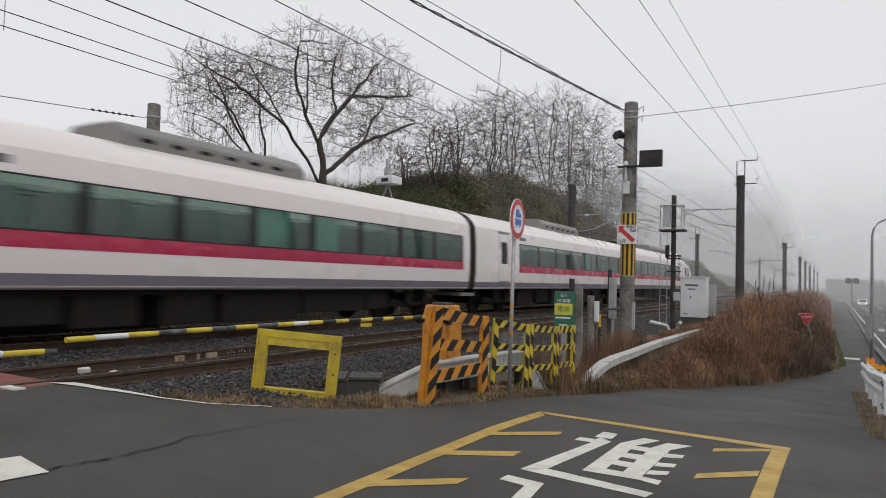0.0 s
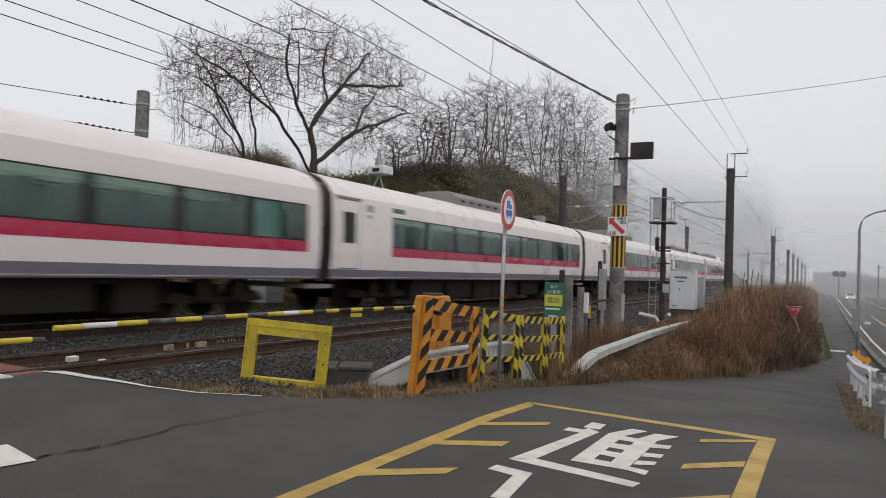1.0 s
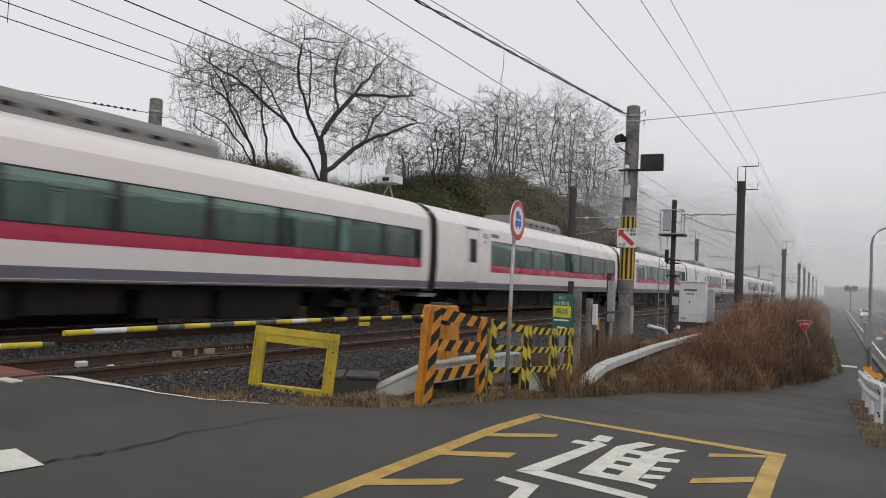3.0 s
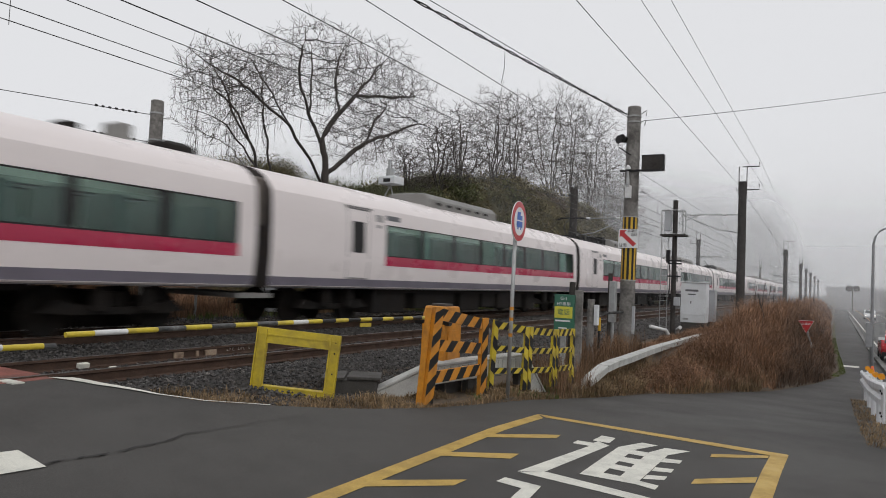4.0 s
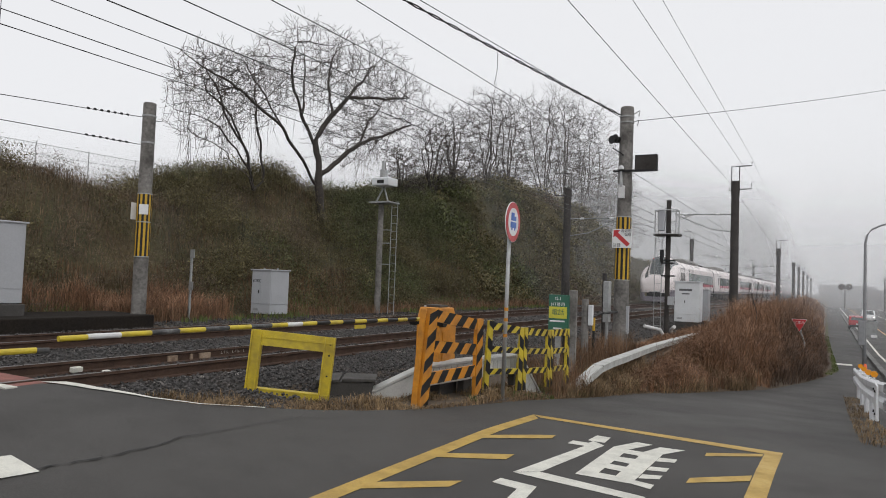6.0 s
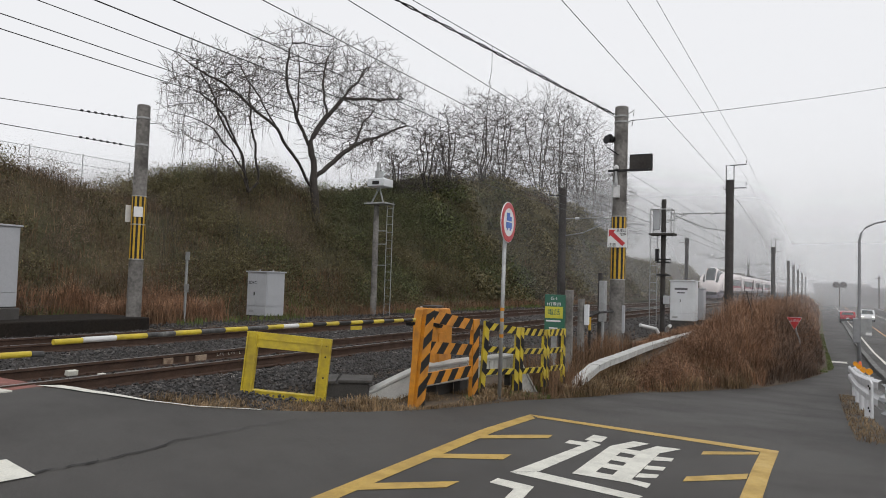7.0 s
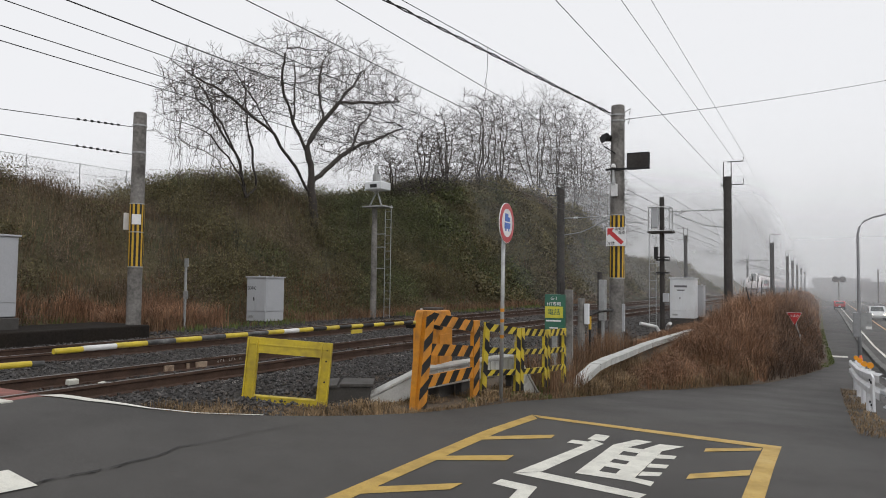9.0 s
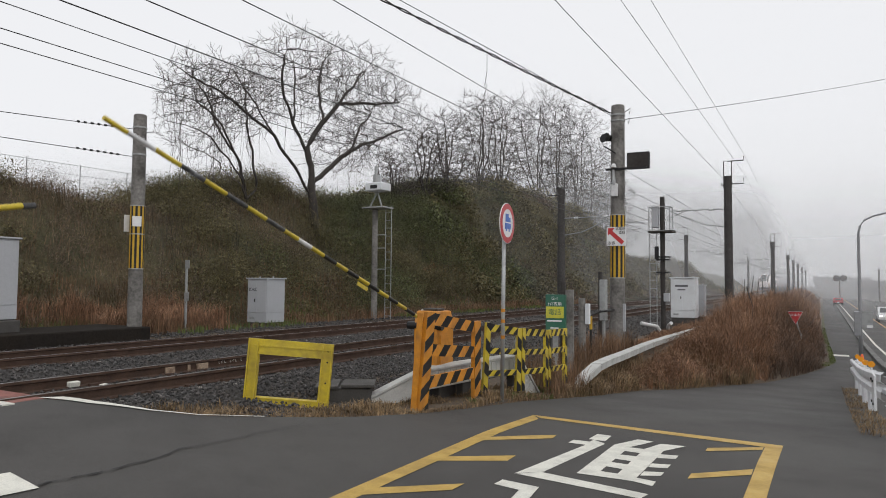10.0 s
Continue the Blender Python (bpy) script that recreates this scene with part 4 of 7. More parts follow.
def striped_bar(parent, name, a, b, width, depth, mat_a, mat_b, pitch=0.13, slant=0.06, face=Vector((1, 0, 0))):
    """A flat board from a to b with slanting stripes on its face and edges."""
    a, b, face = Vector(a), Vector(b), Vector(face)
    d = (b - a).normalized()
    face = (face - face.dot(d) * d).normalized()
    side = face.cross(d).normalized()
    length = (b - a).length
    s = Shape()
    core = Matrix((side, face, d)).transposed().to_4x4()
    core.translation = a
    s.box((-width / 2, -depth / 2, 0), (width / 2, depth / 2, length), core, 0)
    k = 0
    t = -abs(slant)
    while t < length:
        lo, hi = t, t + pitch * 0.5
        def cl(v):
            return max(0.0, min(length, v))
        q = [(-width / 2 - 0.001, cl(lo - slant)), (width / 2 + 0.001, cl(lo + slant)), (width / 2 + 0.001, cl(hi + slant)), (-width / 2 - 0.001, cl(hi - slant))]
        for off in (depth / 2 + 0.002, -depth / 2 - 0.002):
            s.face([core @ Vector((u, off, v)) for u, v in q], 1)
        t += pitch
        k += 1
    return part(name, s, [mat_a, mat_b], parent, weld=False)


# ---- crossing gates ----
def gate_machine(x, y, z):
    top = empty("crossing_gate", pose(x, y, z), "orange barrier machine of the level crossing on a concrete foot", "crossing gate", "crossing gates")
    cab = [(-0.24, 0.28), (0.27, 0.28), (0.27, 1.02), (0.19, 1.19), (-0.16, 1.19), (-0.24, 1.02)]
    body = part("housing", Shape().extrude(cab, 0, -0.19, 0.19), ORANGE, top, bevel=0.02)
    part("panel", Shape().box((-0.16, -0.225, 0.45), (-0.02, -0.205, 1.0)), BLACK, body, "black front panel")
    part("panel", Shape().box((0.195, -0.15, 0.4), (0.205, 0.15, 0.85)), ORANGE, body, "orange side door", bevel=0.01)
    part("motor_cap", Shape().box((-0.12, -0.10, 1.19), (0.12, 0.12, 1.225)), DARKCONC, top, "flat dark cap plate", bevel=0.01)
    part("foot", Shape().box((-0.25, -0.25, -0.15), (0.25, 0.25, 0.28)), DARKCONC, top, "dark concrete foot", bevel=0.02)
    part("pivot", Shape().tube([(-0.30, -0.20, 0.98), (0.26, -0.20, 0.98)], 0.06, 12), BLACK, top, "black pivot shaft")
    return top


BOOM_TIP = 5.3
gate_machine(-4.98, 8.74, -0.36)
tagged(copy_thing(bpy.data.objects["crossing_gate"], pose(-4.98, -2.75, -0.36, 0, 0, 180)))


WORNBLACK = material("scuffed_black_sleeve", (0.035, 0.035, 0.036), 0.55, vary=0.5, scale=7, fine=40, second=(0.17, 0.17, 0.17), amount=0.9)


def gate_boom(length, label):
    """A boom along -y from its pivot, in yellow and black sleeves."""
    top = empty("gate_boom", pose(-4.86, 8.32, 0.66), label, "gate boom", "crossing gates")
    y, k = -0.33, -1
    while y < length:
        step = 0.23 if y < 3 else 0.28
        r = 0.021 + 0.004 * (1 - y / length)
        if (abs(y - 2.55) < 0.12 or abs(y - 4.8) < 0.14) and k % 2 == 0:
            mat, lab = PIPEWHITE, "white splice sleeve"
        else:
            mat, lab = (YELLOW, "yellow sleeve") if k % 2 else (WORNBLACK if y > 2.8 else BLACK, "worn black sleeve")
        sag = -0.02 * (y / length) ** 2 * 4 + 0.02
        part("sleeve", Shape().tube([(0, -y, sag), (0, -min(y + step, length), sag - 0.004)], r, 12), mat, top, lab, smooth=False)
        y += step
        k += 1
    part("flap", Shape().box((-0.004, -1.72, -0.075), (0.004, -1.5, -0.03)), YELLOW, top, "hanging yellow flap")
    return top


boom = gate_boom(BOOM_TIP, "yellow and black crossing boom, lowered then rising")
boom_two = gate_boom(5.45, "yellow and black crossing boom of the other lane, lowered then rising")

# ---- striped guards beside the road ----
guard = empty("gate_guard", pose(0, 0, 0), "leaning orange and black striped guard frame round the gate machine", "guard")
fa, fb = Vector((-4.46, 7.53, -0.42)), Vector((-4.31, 8.78, -0.42))
ta, tb = Vector((-4.40, 7.63, 0.86)), Vector((-4.29, 8.74, 0.70))
OUT = Vector((1, -0.12, 0))
striped_bar(guard, "post", fa, ta, 0.17, 0.06, ORANGE, BLACK, 0.30, -0.07, OUT)
striped_bar(guard, "post", fb, tb, 0.15, 0.06, ORANGE, BLACK, 0.30, -0.07, OUT)
for ka, kb in ((0.93, 0.93), (0.62, 0.62), (0.30, 0.36)):
    pa, pb = fa.lerp(ta, ka), fb.lerp(tb, kb)
    striped_bar(guard, "rail", pa + Vector((-0.01, 0.08, 0)), pb + Vector((-0.01, -0.07, 0)), 0.15, 0.04, ORANGE, BLACK, 0.30, 0.06, OUT)
part("brace", Shape().box((-0.07, -0.008, 0), (0.01, 0.008, 1.27), Matrix.Translation(fa + Vector((-0.03, -0.095, 0))) @ Matrix.Rotation(radians(-2.7), 4, "X") @ Matrix.Rotation(radians(2.7), 4, "Y")), ORANGE, guard, "plain orange side angle")

fence = empty("striped_fence", pose(0, 0, 0), "yellow and black striped low fence panels with mesh, leaning", "fence")
feet = [Vector((-4.45, 9.25, -0.42)), Vector((-4.13, 9.95, -0.42)), Vector((-3.97, 10.72, -0.44)), Vector((-3.90, 11.45, -0.46))]
tops = [Vector((-4.40, 9.28, 0.65)), Vector((-4.12, 9.98, 0.54)), Vector((-3.97, 10.74, 0.48)), Vector((-3.90, 11.46, 0.47))]
for i in range(3):
    n = (feet[i + 1] - feet[i]).cross(Vector((0, 0, 1))).normalized()
    for j in (i, i + 1):
        away = (feet[i + 1] - feet[i]).normalized() * (0.05 if j == i else -0.05)
        striped_bar(fence, "post", feet[j] + away, tops[j] + away, 0.085, 0.05, YELLOW, BLACK, 0.34, 0.04, n)
    for k in (0.94, 0.62, 0.30):
        pa, pb = feet[i].lerp(tops[i], k), feet[i + 1].lerp(tops[i + 1], k)
        dd = (pb - pa).normalized() * 0.09
        striped_bar(fence, "rail", pa + dd + n * 0.004, pb - dd + n * 0.004, 0.11 if k > 0.9 else 0.085, 0.03, YELLOW, BLACK, 0.19, 0.045, n)
wire_mesh = Shape()
pa, pb = feet[0], feet[1]
for k in range(22):
    q0 = pa.lerp(pb, k / 22)
    for sgn in (1, -1):
        q1 = pa.lerp(pb, min(1, max(0, k / 22 + sgn * 0.45)))
        wire_mesh.tube([q0 + Vector((0, 0, 0.42)), q1 + Vector((0, 0, 0.95))], 0.0016, 3, False)
part("wire_mesh", wire_mesh, STEEL, fence, "grey wire mesh", kind="stuff", weld=False)

frame_top = empty("steel_frame", pose(-6.40, 6.42, -0.36, 0, 4.5, 32.5), "yellow welded steel guard frame standing open beside the ballast", "guard")
CH = 0.16
part("post", Shape().box((0, -0.05, 0), (CH * 0.9, 0.05, 0.88)), YELLOW, frame_top, bevel=0.01)
part("post", Shape().box((0.92, -0.05, 0), (1.06, 0.05, 0.88)), YELLOW, frame_top, bevel=0.01)
part("top_rail", Shape().box((0, -0.06, 0.80), (1.06, 0.06, 0.815)).box((0.0, -0.052, 0.70), (1.06, -0.02, 0.89)), YELLOW, frame_top, weld=False)
part("bottom_rail", Shape().box((0, -0.06, 0.15), (1.06, 0.06, 0.165)).box((0.0, -0.052, 0.05), (1.06, -0.02, 0.16)), YELLOW, frame_top, weld=False)
for xx in (0.015, 0.125, 0.93, 1.045):
    part("flange", Shape().box((xx - 0.008, -0.085, 0.02), (xx + 0.008, -0.045, 0.87)), YELLOW, frame_top)
for zz in (0.80, 0.66, 0.4):
    part("bolt", Shape().tube([(1.0, -0.058, zz), (1.0, -0.048, zz)], 0.012, 8), BLACK, frame_top)

# cable pit and pale duct
pit = empty("cable_pit", pose(-5.68, 7.58, -0.40, 0, 0, 32), "dark wet concrete cable pit with two lids", "cable pit")
part("body", Shape().box((-0.33, -0.24, -0.2), (0.36, 0.26, 0.24)), DARKCONC, pit, bevel=0.015)
part("lid", Shape().box((-0.37, -0.27, 0.245), (-0.06, 0.29, 0.285)), DARKCONC, pit, "dark concrete lid", m=pose(0, 0, 0, 2, -3, 0), bevel=0.008)
part("lid", Shape().box((-0.04, -0.27, 0.245), (0.40, 0.29, 0.285)), DARKCONC, pit, "dark concrete lid", bevel=0.008)
duct = empty("cable_duct", pose(0, 0, 0), "pale concrete cable duct running beside the line", "cable duct")
dp = [(-5.5, 7.62, -0.40), (-4.84, 8.2, 0.02), (-4.62, 9.0, 0.05), (-4.40, 10.3, 0.05), (-4.28, 10.9, -0.62), (-4.0, 11.9, -0.66), (-3.79, 12.9, -0.30)]
dp = [Vector(q) for q in dp] + [Vector((lerp(13.7 + k, [(12.7, -3.77), (14.7, -3.82), (18.1, -3.97), (21.8, -3.98), (30.4, -3.89)]), 13.7 + 1.0 * k, -0.27 - 0.003 * k)) for k in range(18)]
for k, (a, b) in enumerate(zip(dp, dp[1:])):
    d = (b - a)
    ang = math.atan2(d.y, d.x)
    tilt = math.atan2(d.z, math.hypot(d.x, d.y))
    m = Matrix.Translation(a) @ Matrix.Rotation(ang, 4, "Z") @ Matrix.Rotation(-tilt, 4, "Y")
    hgt, wid = (0.24, 0.12) if k < 4 else (0.10, 0.095)
    part("duct_trough", Shape().box((0.005, -wid, -hgt), (d.length - 0.005, wid, 0)), WHITEDUCT, duct, m=m, bevel=0.012)
    part("duct_lid", Shape().box((0.01, -wid - 0.015, 0.004), (d.length - 0.01, wid + 0.015, 0.04)), WHITEDUCT, duct, m=m, bevel=0.008)
    if 0 < k < 4:
        for j in range(int(d.length / 0.12)):
            part("rib", Shape().box((0.06 + 0.12 * j, -0.133, -0.2), (0.075 + 0.12 * j, -0.12, -0.01)), WHITEDUCT, duct, m=m)
for q in (dp[1], dp[2], dp[3]):
    part("support", Shape().box((-0.05, -0.12, -0.45), (0.05, 0.12, -0.2)), DARKCONC, duct, m=Matrix.Translation(q))

# ---- road sign: round, red rim, blue truck ----
sign = empty("road_sign", pose(-4.28, 9.62, -0.46, 0, 0.5, 0), "round red-rimmed sign with a blue truck on a grey post", "road sign")
part("post", Shape().tube([(0, 0, -0.25), (0, 0, 2.75)], 0.03, 14), STEEL, sign, "grey steel post", smooth=True)
for zz in (0.86, 1.10, 1.26):
    part("band", Shape().tube([(0, 0, zz), (0, 0, zz + 0.05)], 0.0315, 14), ORANGE, sign, "faded orange reflective band")
disc = part("disc", Shape().tube([(0.04, 0, 2.61), (0.055, 0, 2.61)], 0.30, 40), SIGNRED, sign, "red rim")
part("white_field", Shape().tube([(0.055, 0, 2.61), (0.058, 0, 2.61)], 0.215, 36), SIGNWHITE, disc, "white field")
part("white_edge", Shape().tube([(0.038, 0, 2.61), (0.050, 0, 2.61)], 0.308, 40), SIGNWHITE, disc, "thin white edge")
tk = Shape()
tk.box((0.058, -0.10, 2.63), (0.062, 0.03, 2.75)).box((0.058, 0.035, 2.63), (0.062, 0.11, 2.70)).box((0.058, -0.12, 2.52), (0.062, 0.12, 2.61)).box((0.058, -0.08, 2.485), (0.062, -0.04, 2.52)).box((0.058, 0.04, 2.485), (0.062, 0.08, 2.52))
part("truck_symbol", tk, SIGNBLUE, disc, "blue truck symbol", weld=False)
part("clamp", Shape().box((-0.035, -0.05, 2.58), (0.045, 0.05, 2.63)), STEEL, sign)
sign.matrix_basis = pose(-4.045, 9.09, -0.37, 0, 0.6, 3) @ Matrix.Scale(0.945, 4)


# ---- poles ----
def hazard_wrap(parent, r, z0, z1):
    """A sleeve of upright yellow and black stripes."""
    s = Shape()
    n = 20
    for k in range(n):
        a, b = 2 * math.pi * k / n, 2 * math.pi * (k + 1) / n
        s.face([(r * math.cos(a), r * math.sin(a), z0), (r * math.cos(b), r * math.sin(b), z0), (r * math.cos(b), r * math.sin(b), z1), (r * math.cos(a), r * math.sin(a), z1)], k % 2)
    w = part("hazard_sleeve", s, [ORANGEYEL, BLACK], parent, "yellow and black striped sleeve", weld=False)
    for z in (z0, z1, z0 + (z1 - z0) * 0.55):
        part("band", Shape().tube([(0, 0, z - 0.012), (0, 0, z + 0.012)], r + 0.004, 24), STEEL, w)
    return w


ORANGEYEL = material("hazard_yellow", (0.55, 0.33, 0.02), 0.5, vary=0.08)


def concrete_pole(x, y, z0, z1, r, mat, name, label, lean=0.0, group=""):
    p = empty(name, pose(x, y, z0, 0, lean, 0), label, "pole", group)
    part("shaft", Shape().tube([(0, 0, -0.3), (0, 0, (z1 - z0) * 0.5), (0, 0, z1 - z0 - 0.02), (0, 0, z1 - z0)], [r * 1.06, r, r * 0.93, r * 0.8], 24), mat, p, smooth=False)
    smooth_sides(p.children[0])
    return p


p1 = concrete_pole(-4.63, 17.6, -0.45, 5.86, 0.18, POLEMAT, "concrete_pole", "mottled concrete pole with striped sleeve, warning sign and loudspeakers", 0.4)
hazard_wrap(p1, 0.19, 1.85, 3.46)
plate = part("warning_sign", Shape().box((-0.22, -0.235, 2.66), (0.27, -0.225, 3.14)), SIGNWHITE, p1, "white warning sign with red arrow")
arrow = Shape()
for q in ([(-0.19, 3.11), (-0.19, 2.92), (-0.145, 2.965), (0.16, 2.69), (0.23, 2.77), (-0.075, 3.045), (-0.02, 3.11)],):
    arrow.face([(x, -0.2375, z) for x, z in q])
part("arrow", arrow, SIGNRED, plate, "red arrow", weld=False)
for text, size, x, z in (("高電圧", 0.085, 0.13, 3.085), ("電線", 0.085, 0.17, 2.99), ("注意", 0.105, -0.10, 2.72)):
    letters(text, size, BLACK, plate, pose(x, -0.238, z, 90, 0, 0))
box_board = part("display_box", Shape().box((0.24, -0.05, 4.63), (0.80, 0.10, 4.63 + 0.42)), BLACK, p1, "black flat box on a bracket", bevel=0.015)
part("frame", Shape().box((0.26, -0.056, 4.66), (0.775, -0.05, 5.02)), DARKPOLE, box_board)
part("bracket", Shape().box((-0.26, -0.21, 4.60), (0.76, -0.15, 4.65)), BLACK, p1, "black bracket arm")
for k, (x, z) in enumerate(((-0.30, 5.44), (-0.22, 5.47))):
    part("loudspeaker", Shape().tube([(x + 0.12, 0.0, z), (x + 0.02, -0.14, z), (x - 0.02, -0.22, z)], [0.05, 0.07, 0.11], 14), BLACK, p1, "black horn loudspeaker", weld=False)
part("visor", Shape().box((-0.32, -0.25, 0), (0.0, 0.0, 0.03), pose(-0.02, -0.05, 5.02, 0, 35, 0)), BLACK, p1, "dark angled visor")
part("lamp", Shape().box((-0.12, -0.32, 4.25), (0.0, -0.22, 4.28 + 0.0)).tube([(-0.05, -0.24, 4.6), (-0.02, -0.27, 4.2)], [0.03, 0.05], 10), STEEL, p1, weld=False)
part("junction_box", Shape().box((-0.09, -0.30, 3.92), (0.06, -0.20, 4.24)), PIPEWHITE, p1, "white junction box", bevel=0.01)
part("dome", Shape().tube([(-0.04, -0.25, 4.66), (-0.04, -0.25, 4.72), (-0.04, -0.25, 4.76)], [0.07, 0.06, 0.02], 12), PIPEWHITE, p1, "small white dome", weld=False)
for z in (5.9, 6.05):
    part("clamp_band", Shape().tube([(0, 0, z - 0.02), (0, 0, z + 0.02)], 0.185, 24), STEEL, p1)
part("insulator_bracket", Shape().tube([(0.15, 0, 6.1), (0.32, 0, 6.2), (0.30, 0, 6.05)], 0.014, 6).tube([(0.15, 0, 5.9), (0.30, 0, 5.95), (0.27, 0, 5.8)], 0.014, 6), STEEL, p1, weld=False)
for z in (3.7, 3.85, 4.0):
    part("step_bolt", Shape().tube([(0.17, 0, z), (0.23, 0, z)], 0.012, 6), STEEL, p1)
part("cable_cover", Shape().box((0.16, -0.10, 0.5), (0.22, -0.02, 1.2)), GREYBOX, p1, "pale cable cover")

p2 = concrete_pole(-14.3, 10.8, -0.1, 5.22, 0.16, POLEMAT, "concrete_pole", "concrete pole beyond the tracks with striped sleeve and white plates", 0.0)
hazard_wrap(p2, 0.168, 1.62, 3.12)
part("plate", Shape().box((-0.10, -0.19, 2.62), (0.10, -0.178, 2.86)), SIGNWHITE, p2, "blank white plate", m=pose(0, 0, 0, 0, 0, 50))
part("plate", Shape().box((-0.16, -0.24, 2.5), (-0.15, -0.06, 2.9)), SIGNWHITE, p2, "white plate seen edge-on")
part("step_bolt", Shape().tube([(0.1, 0.1, 4.9), (0.22, 0.2, 4.9)], 0.012, 6), STEEL, p2)
for z in (4.35, 5.0):
    part("clamp_band", Shape().tube([(0, 0, z - 0.02), (0, 0, z + 0.02)], 0.165, 24), STEEL, p2)

# catenary masts
MASTS = (44.7, 86, 124, 146, 172, 205, 245)


def mast(x, y, top, side, label):
    p = concrete_pole(x, y, -0.4, top, 0.24 if y < 60 else 0.22, DARKPOLE, "catenary_mast", label, 0.0, "catenary masts")
    h = top + 0.4
    for ln in ((h - 0.55, -0.35, 0.25), (h - 0.5, 0.9, 0.55), (h + 0.9, 0.9, 0.4)):
        z, dx, up = ln
        part("bracket", Shape().tube([(0, 0, z), (dx * side, 0, z), (dx * side, 0, z + up * 0.6)], 0.035, 6), DARKPOLE, p)
    part("top_frame", Shape().tube([(-0.22, 0, h - 0.8), (-0.22, 0, h + 0.9), (0.22, 0, h + 0.9), (0.22, 0, h - 0.8)], 0.03, 6), DARKPOLE, p)
    reach = -3.4 * side
    part("cantilever", Shape().tube([(0, 0, h - 2.0), (reach, 0, h - 1.98)], 0.035, 6).tube([(0, 0, h - 3.1), (reach * 0.4, 0, h - 2.9), (reach, 0, h - 2.0)], 0.035, 6).tube([(reach * 0.72, 0, h - 2.0), (reach * 1.02, 0, h - 2.45)], 0.03, 6).tube([(reach * 0.95, 0, h - 2.4), (reach * 1.5, 0, h - 2.42)], 0.025, 6), STEEL, p, "grey cantilever arms", weld=False)
    for u in (0.25, 0.8):
        part("insulator", Shape().tube([(reach * u, 0, h - 2.0), (reach * (u + 0.07), 0, h - 2.0)], 0.07, 8), PIPEWHITE, p)
    return p


for y in MASTS:
    mast(-5.0, y, 7.87 if y < 60 else 6.2, 1, "dark concrete catenary mast with steel brackets beside the line")
for y, top in ((41.7, 7.4), (87, 7.3), (126, 7.2), (165, 7.2), (205, 7.2)):
    mast(-14.5, y, top, -1, "dark catenary mast on the far side of the tracks")

# overhead wires, each a thing of its own


def wire(name, pts, r, label, sag=0.0):
    pts = [Vector(q) for q in pts]
    path = []
    for a, b in zip(pts, pts[1:]):
        n = 14
        path += [a.lerp(b, k / n) - Vector((0, 0, sag * 4 * (k / n) * (1 - k / n))) for k in range(n)]
    path.append(pts[-1])
    return tagged(part(name, Shape().tube(path, r, 5, False), WIRE, None, label, weld=False), category="wire", group="overhead wires")


LINE_YS = [-30, 44.7, 86, 124, 165, 205, 245]
for x, z, sag, lab in ((NEAR, 5.04, 0.0, "contact wire over the nearer track"), (NEAR, 5.69, 0.0, "messenger wire over the nearer track"),
                       (FAR, 5.11, 0.0, "contact wire over the farther track"), (FAR, 5.80, 0.0, "messenger wire over the farther track"),
                       (-8.0, 6.55, 0.0, "feeder wire above the nearer track"), (FAR, 5.36, 0.0, "auxiliary wire above the farther track"), (-7.99, 4.60, 0.0, "lower wire over the nearer track")):
    wire("overhead_wire", [(x, y, z) for y in LINE_YS], 0.0095, "thin dark " + lab, sag)
for x, z, lab in ((-5.3, 7.76, "inner bracket"), (-4.1, 7.98, "outer bracket"), (-4.1, 9.2, "top bracket")):
    wire("power_line", [(x, -30, z), (x, 44.7, z), (x, 86, z - 1.65), (x, 124, z - 1.65), (x, 165, z - 1.7), (x, 245, z - 1.7)], 0.0095 if x < -5 else 0.007, "dark power line carried on the mast's " + lab, 0.0)
droppers = Shape()
for y in spread(6, 120, 5):
    for x in (NEAR, FAR):
        droppers.tube([(x, y, 5.04), (x, y, 5.7)], 0.006, 4, False)
tagged(part("wire_droppers", droppers, WIRE, None, "thin droppers between messenger and contact wires", kind="stuff", weld=False), category="wire")
twist = Shape()
for r0, ph in ((0.022, 0), (0.022, math.pi)):
    a, b = Vector((-11.5, -2.5, 8.40)), Vector((-4.75, 17.5, 5.66))
    path = []
    for k in range(121):
        q = a.lerp(b, k / 120) - Vector((0, 0, 0.5 * (k / 120) * (1 - k / 120)))
        path.append(q + Vector((math.cos(k * 1.1 + ph) * 0.02, 0, math.sin(k * 1.1 + ph) * 0.02)))
    twist.tube(path, 0.014, 5, False)
tagged(part("service_cable", twist, WIRE, None, "thick twisted cable running to the concrete pole", weld=False), category="wire", group="overhead wires")
wire("service_wire", [(-11.5, -1.6, 8.75), (-4.75, 17.5, 5.60)], 0.008, "thin wire running to the concrete pole", 0.0)
wire("span_wire", [(-4.35, 17.6, 5.48), (5.3, 36.2, 10.8)], 0.008, "thin wire spanning the road from the concrete pole", 0.12)
for z, drop in ((4.84, -0.4), (4.18, 0.35)):
    wire("guy_wire", [(-14.3, 10.6, z), (-18.6, -5, z + drop)], 0.009, "thin wire to the pole beyond the tracks", 0.03)
    string = empty("insulator_string", pose(-14.3, 10.6, z), "dark insulator beads strung on a wire", "insulator", "insulator strings")
    bead = Shape().tube([(0, -0.025, 0), (0, 0.025, 0)], 0.026, 8).mesh("bead", BLACK)
    for k in range(7):
        t = 0.02 + 0.009 * k
        part("bead", bead, None, string, m=pose(-4.3 * t, -15.6 * t, drop * t))
wire("hanging_cable", [(-6.2, 13.1, 6.27), (-6.2, 13.1, 5.75), (-6.25, 13.1, 5.45)], 0.006, "loose cable end hanging from the wires")

# ---- lineside equipment ----


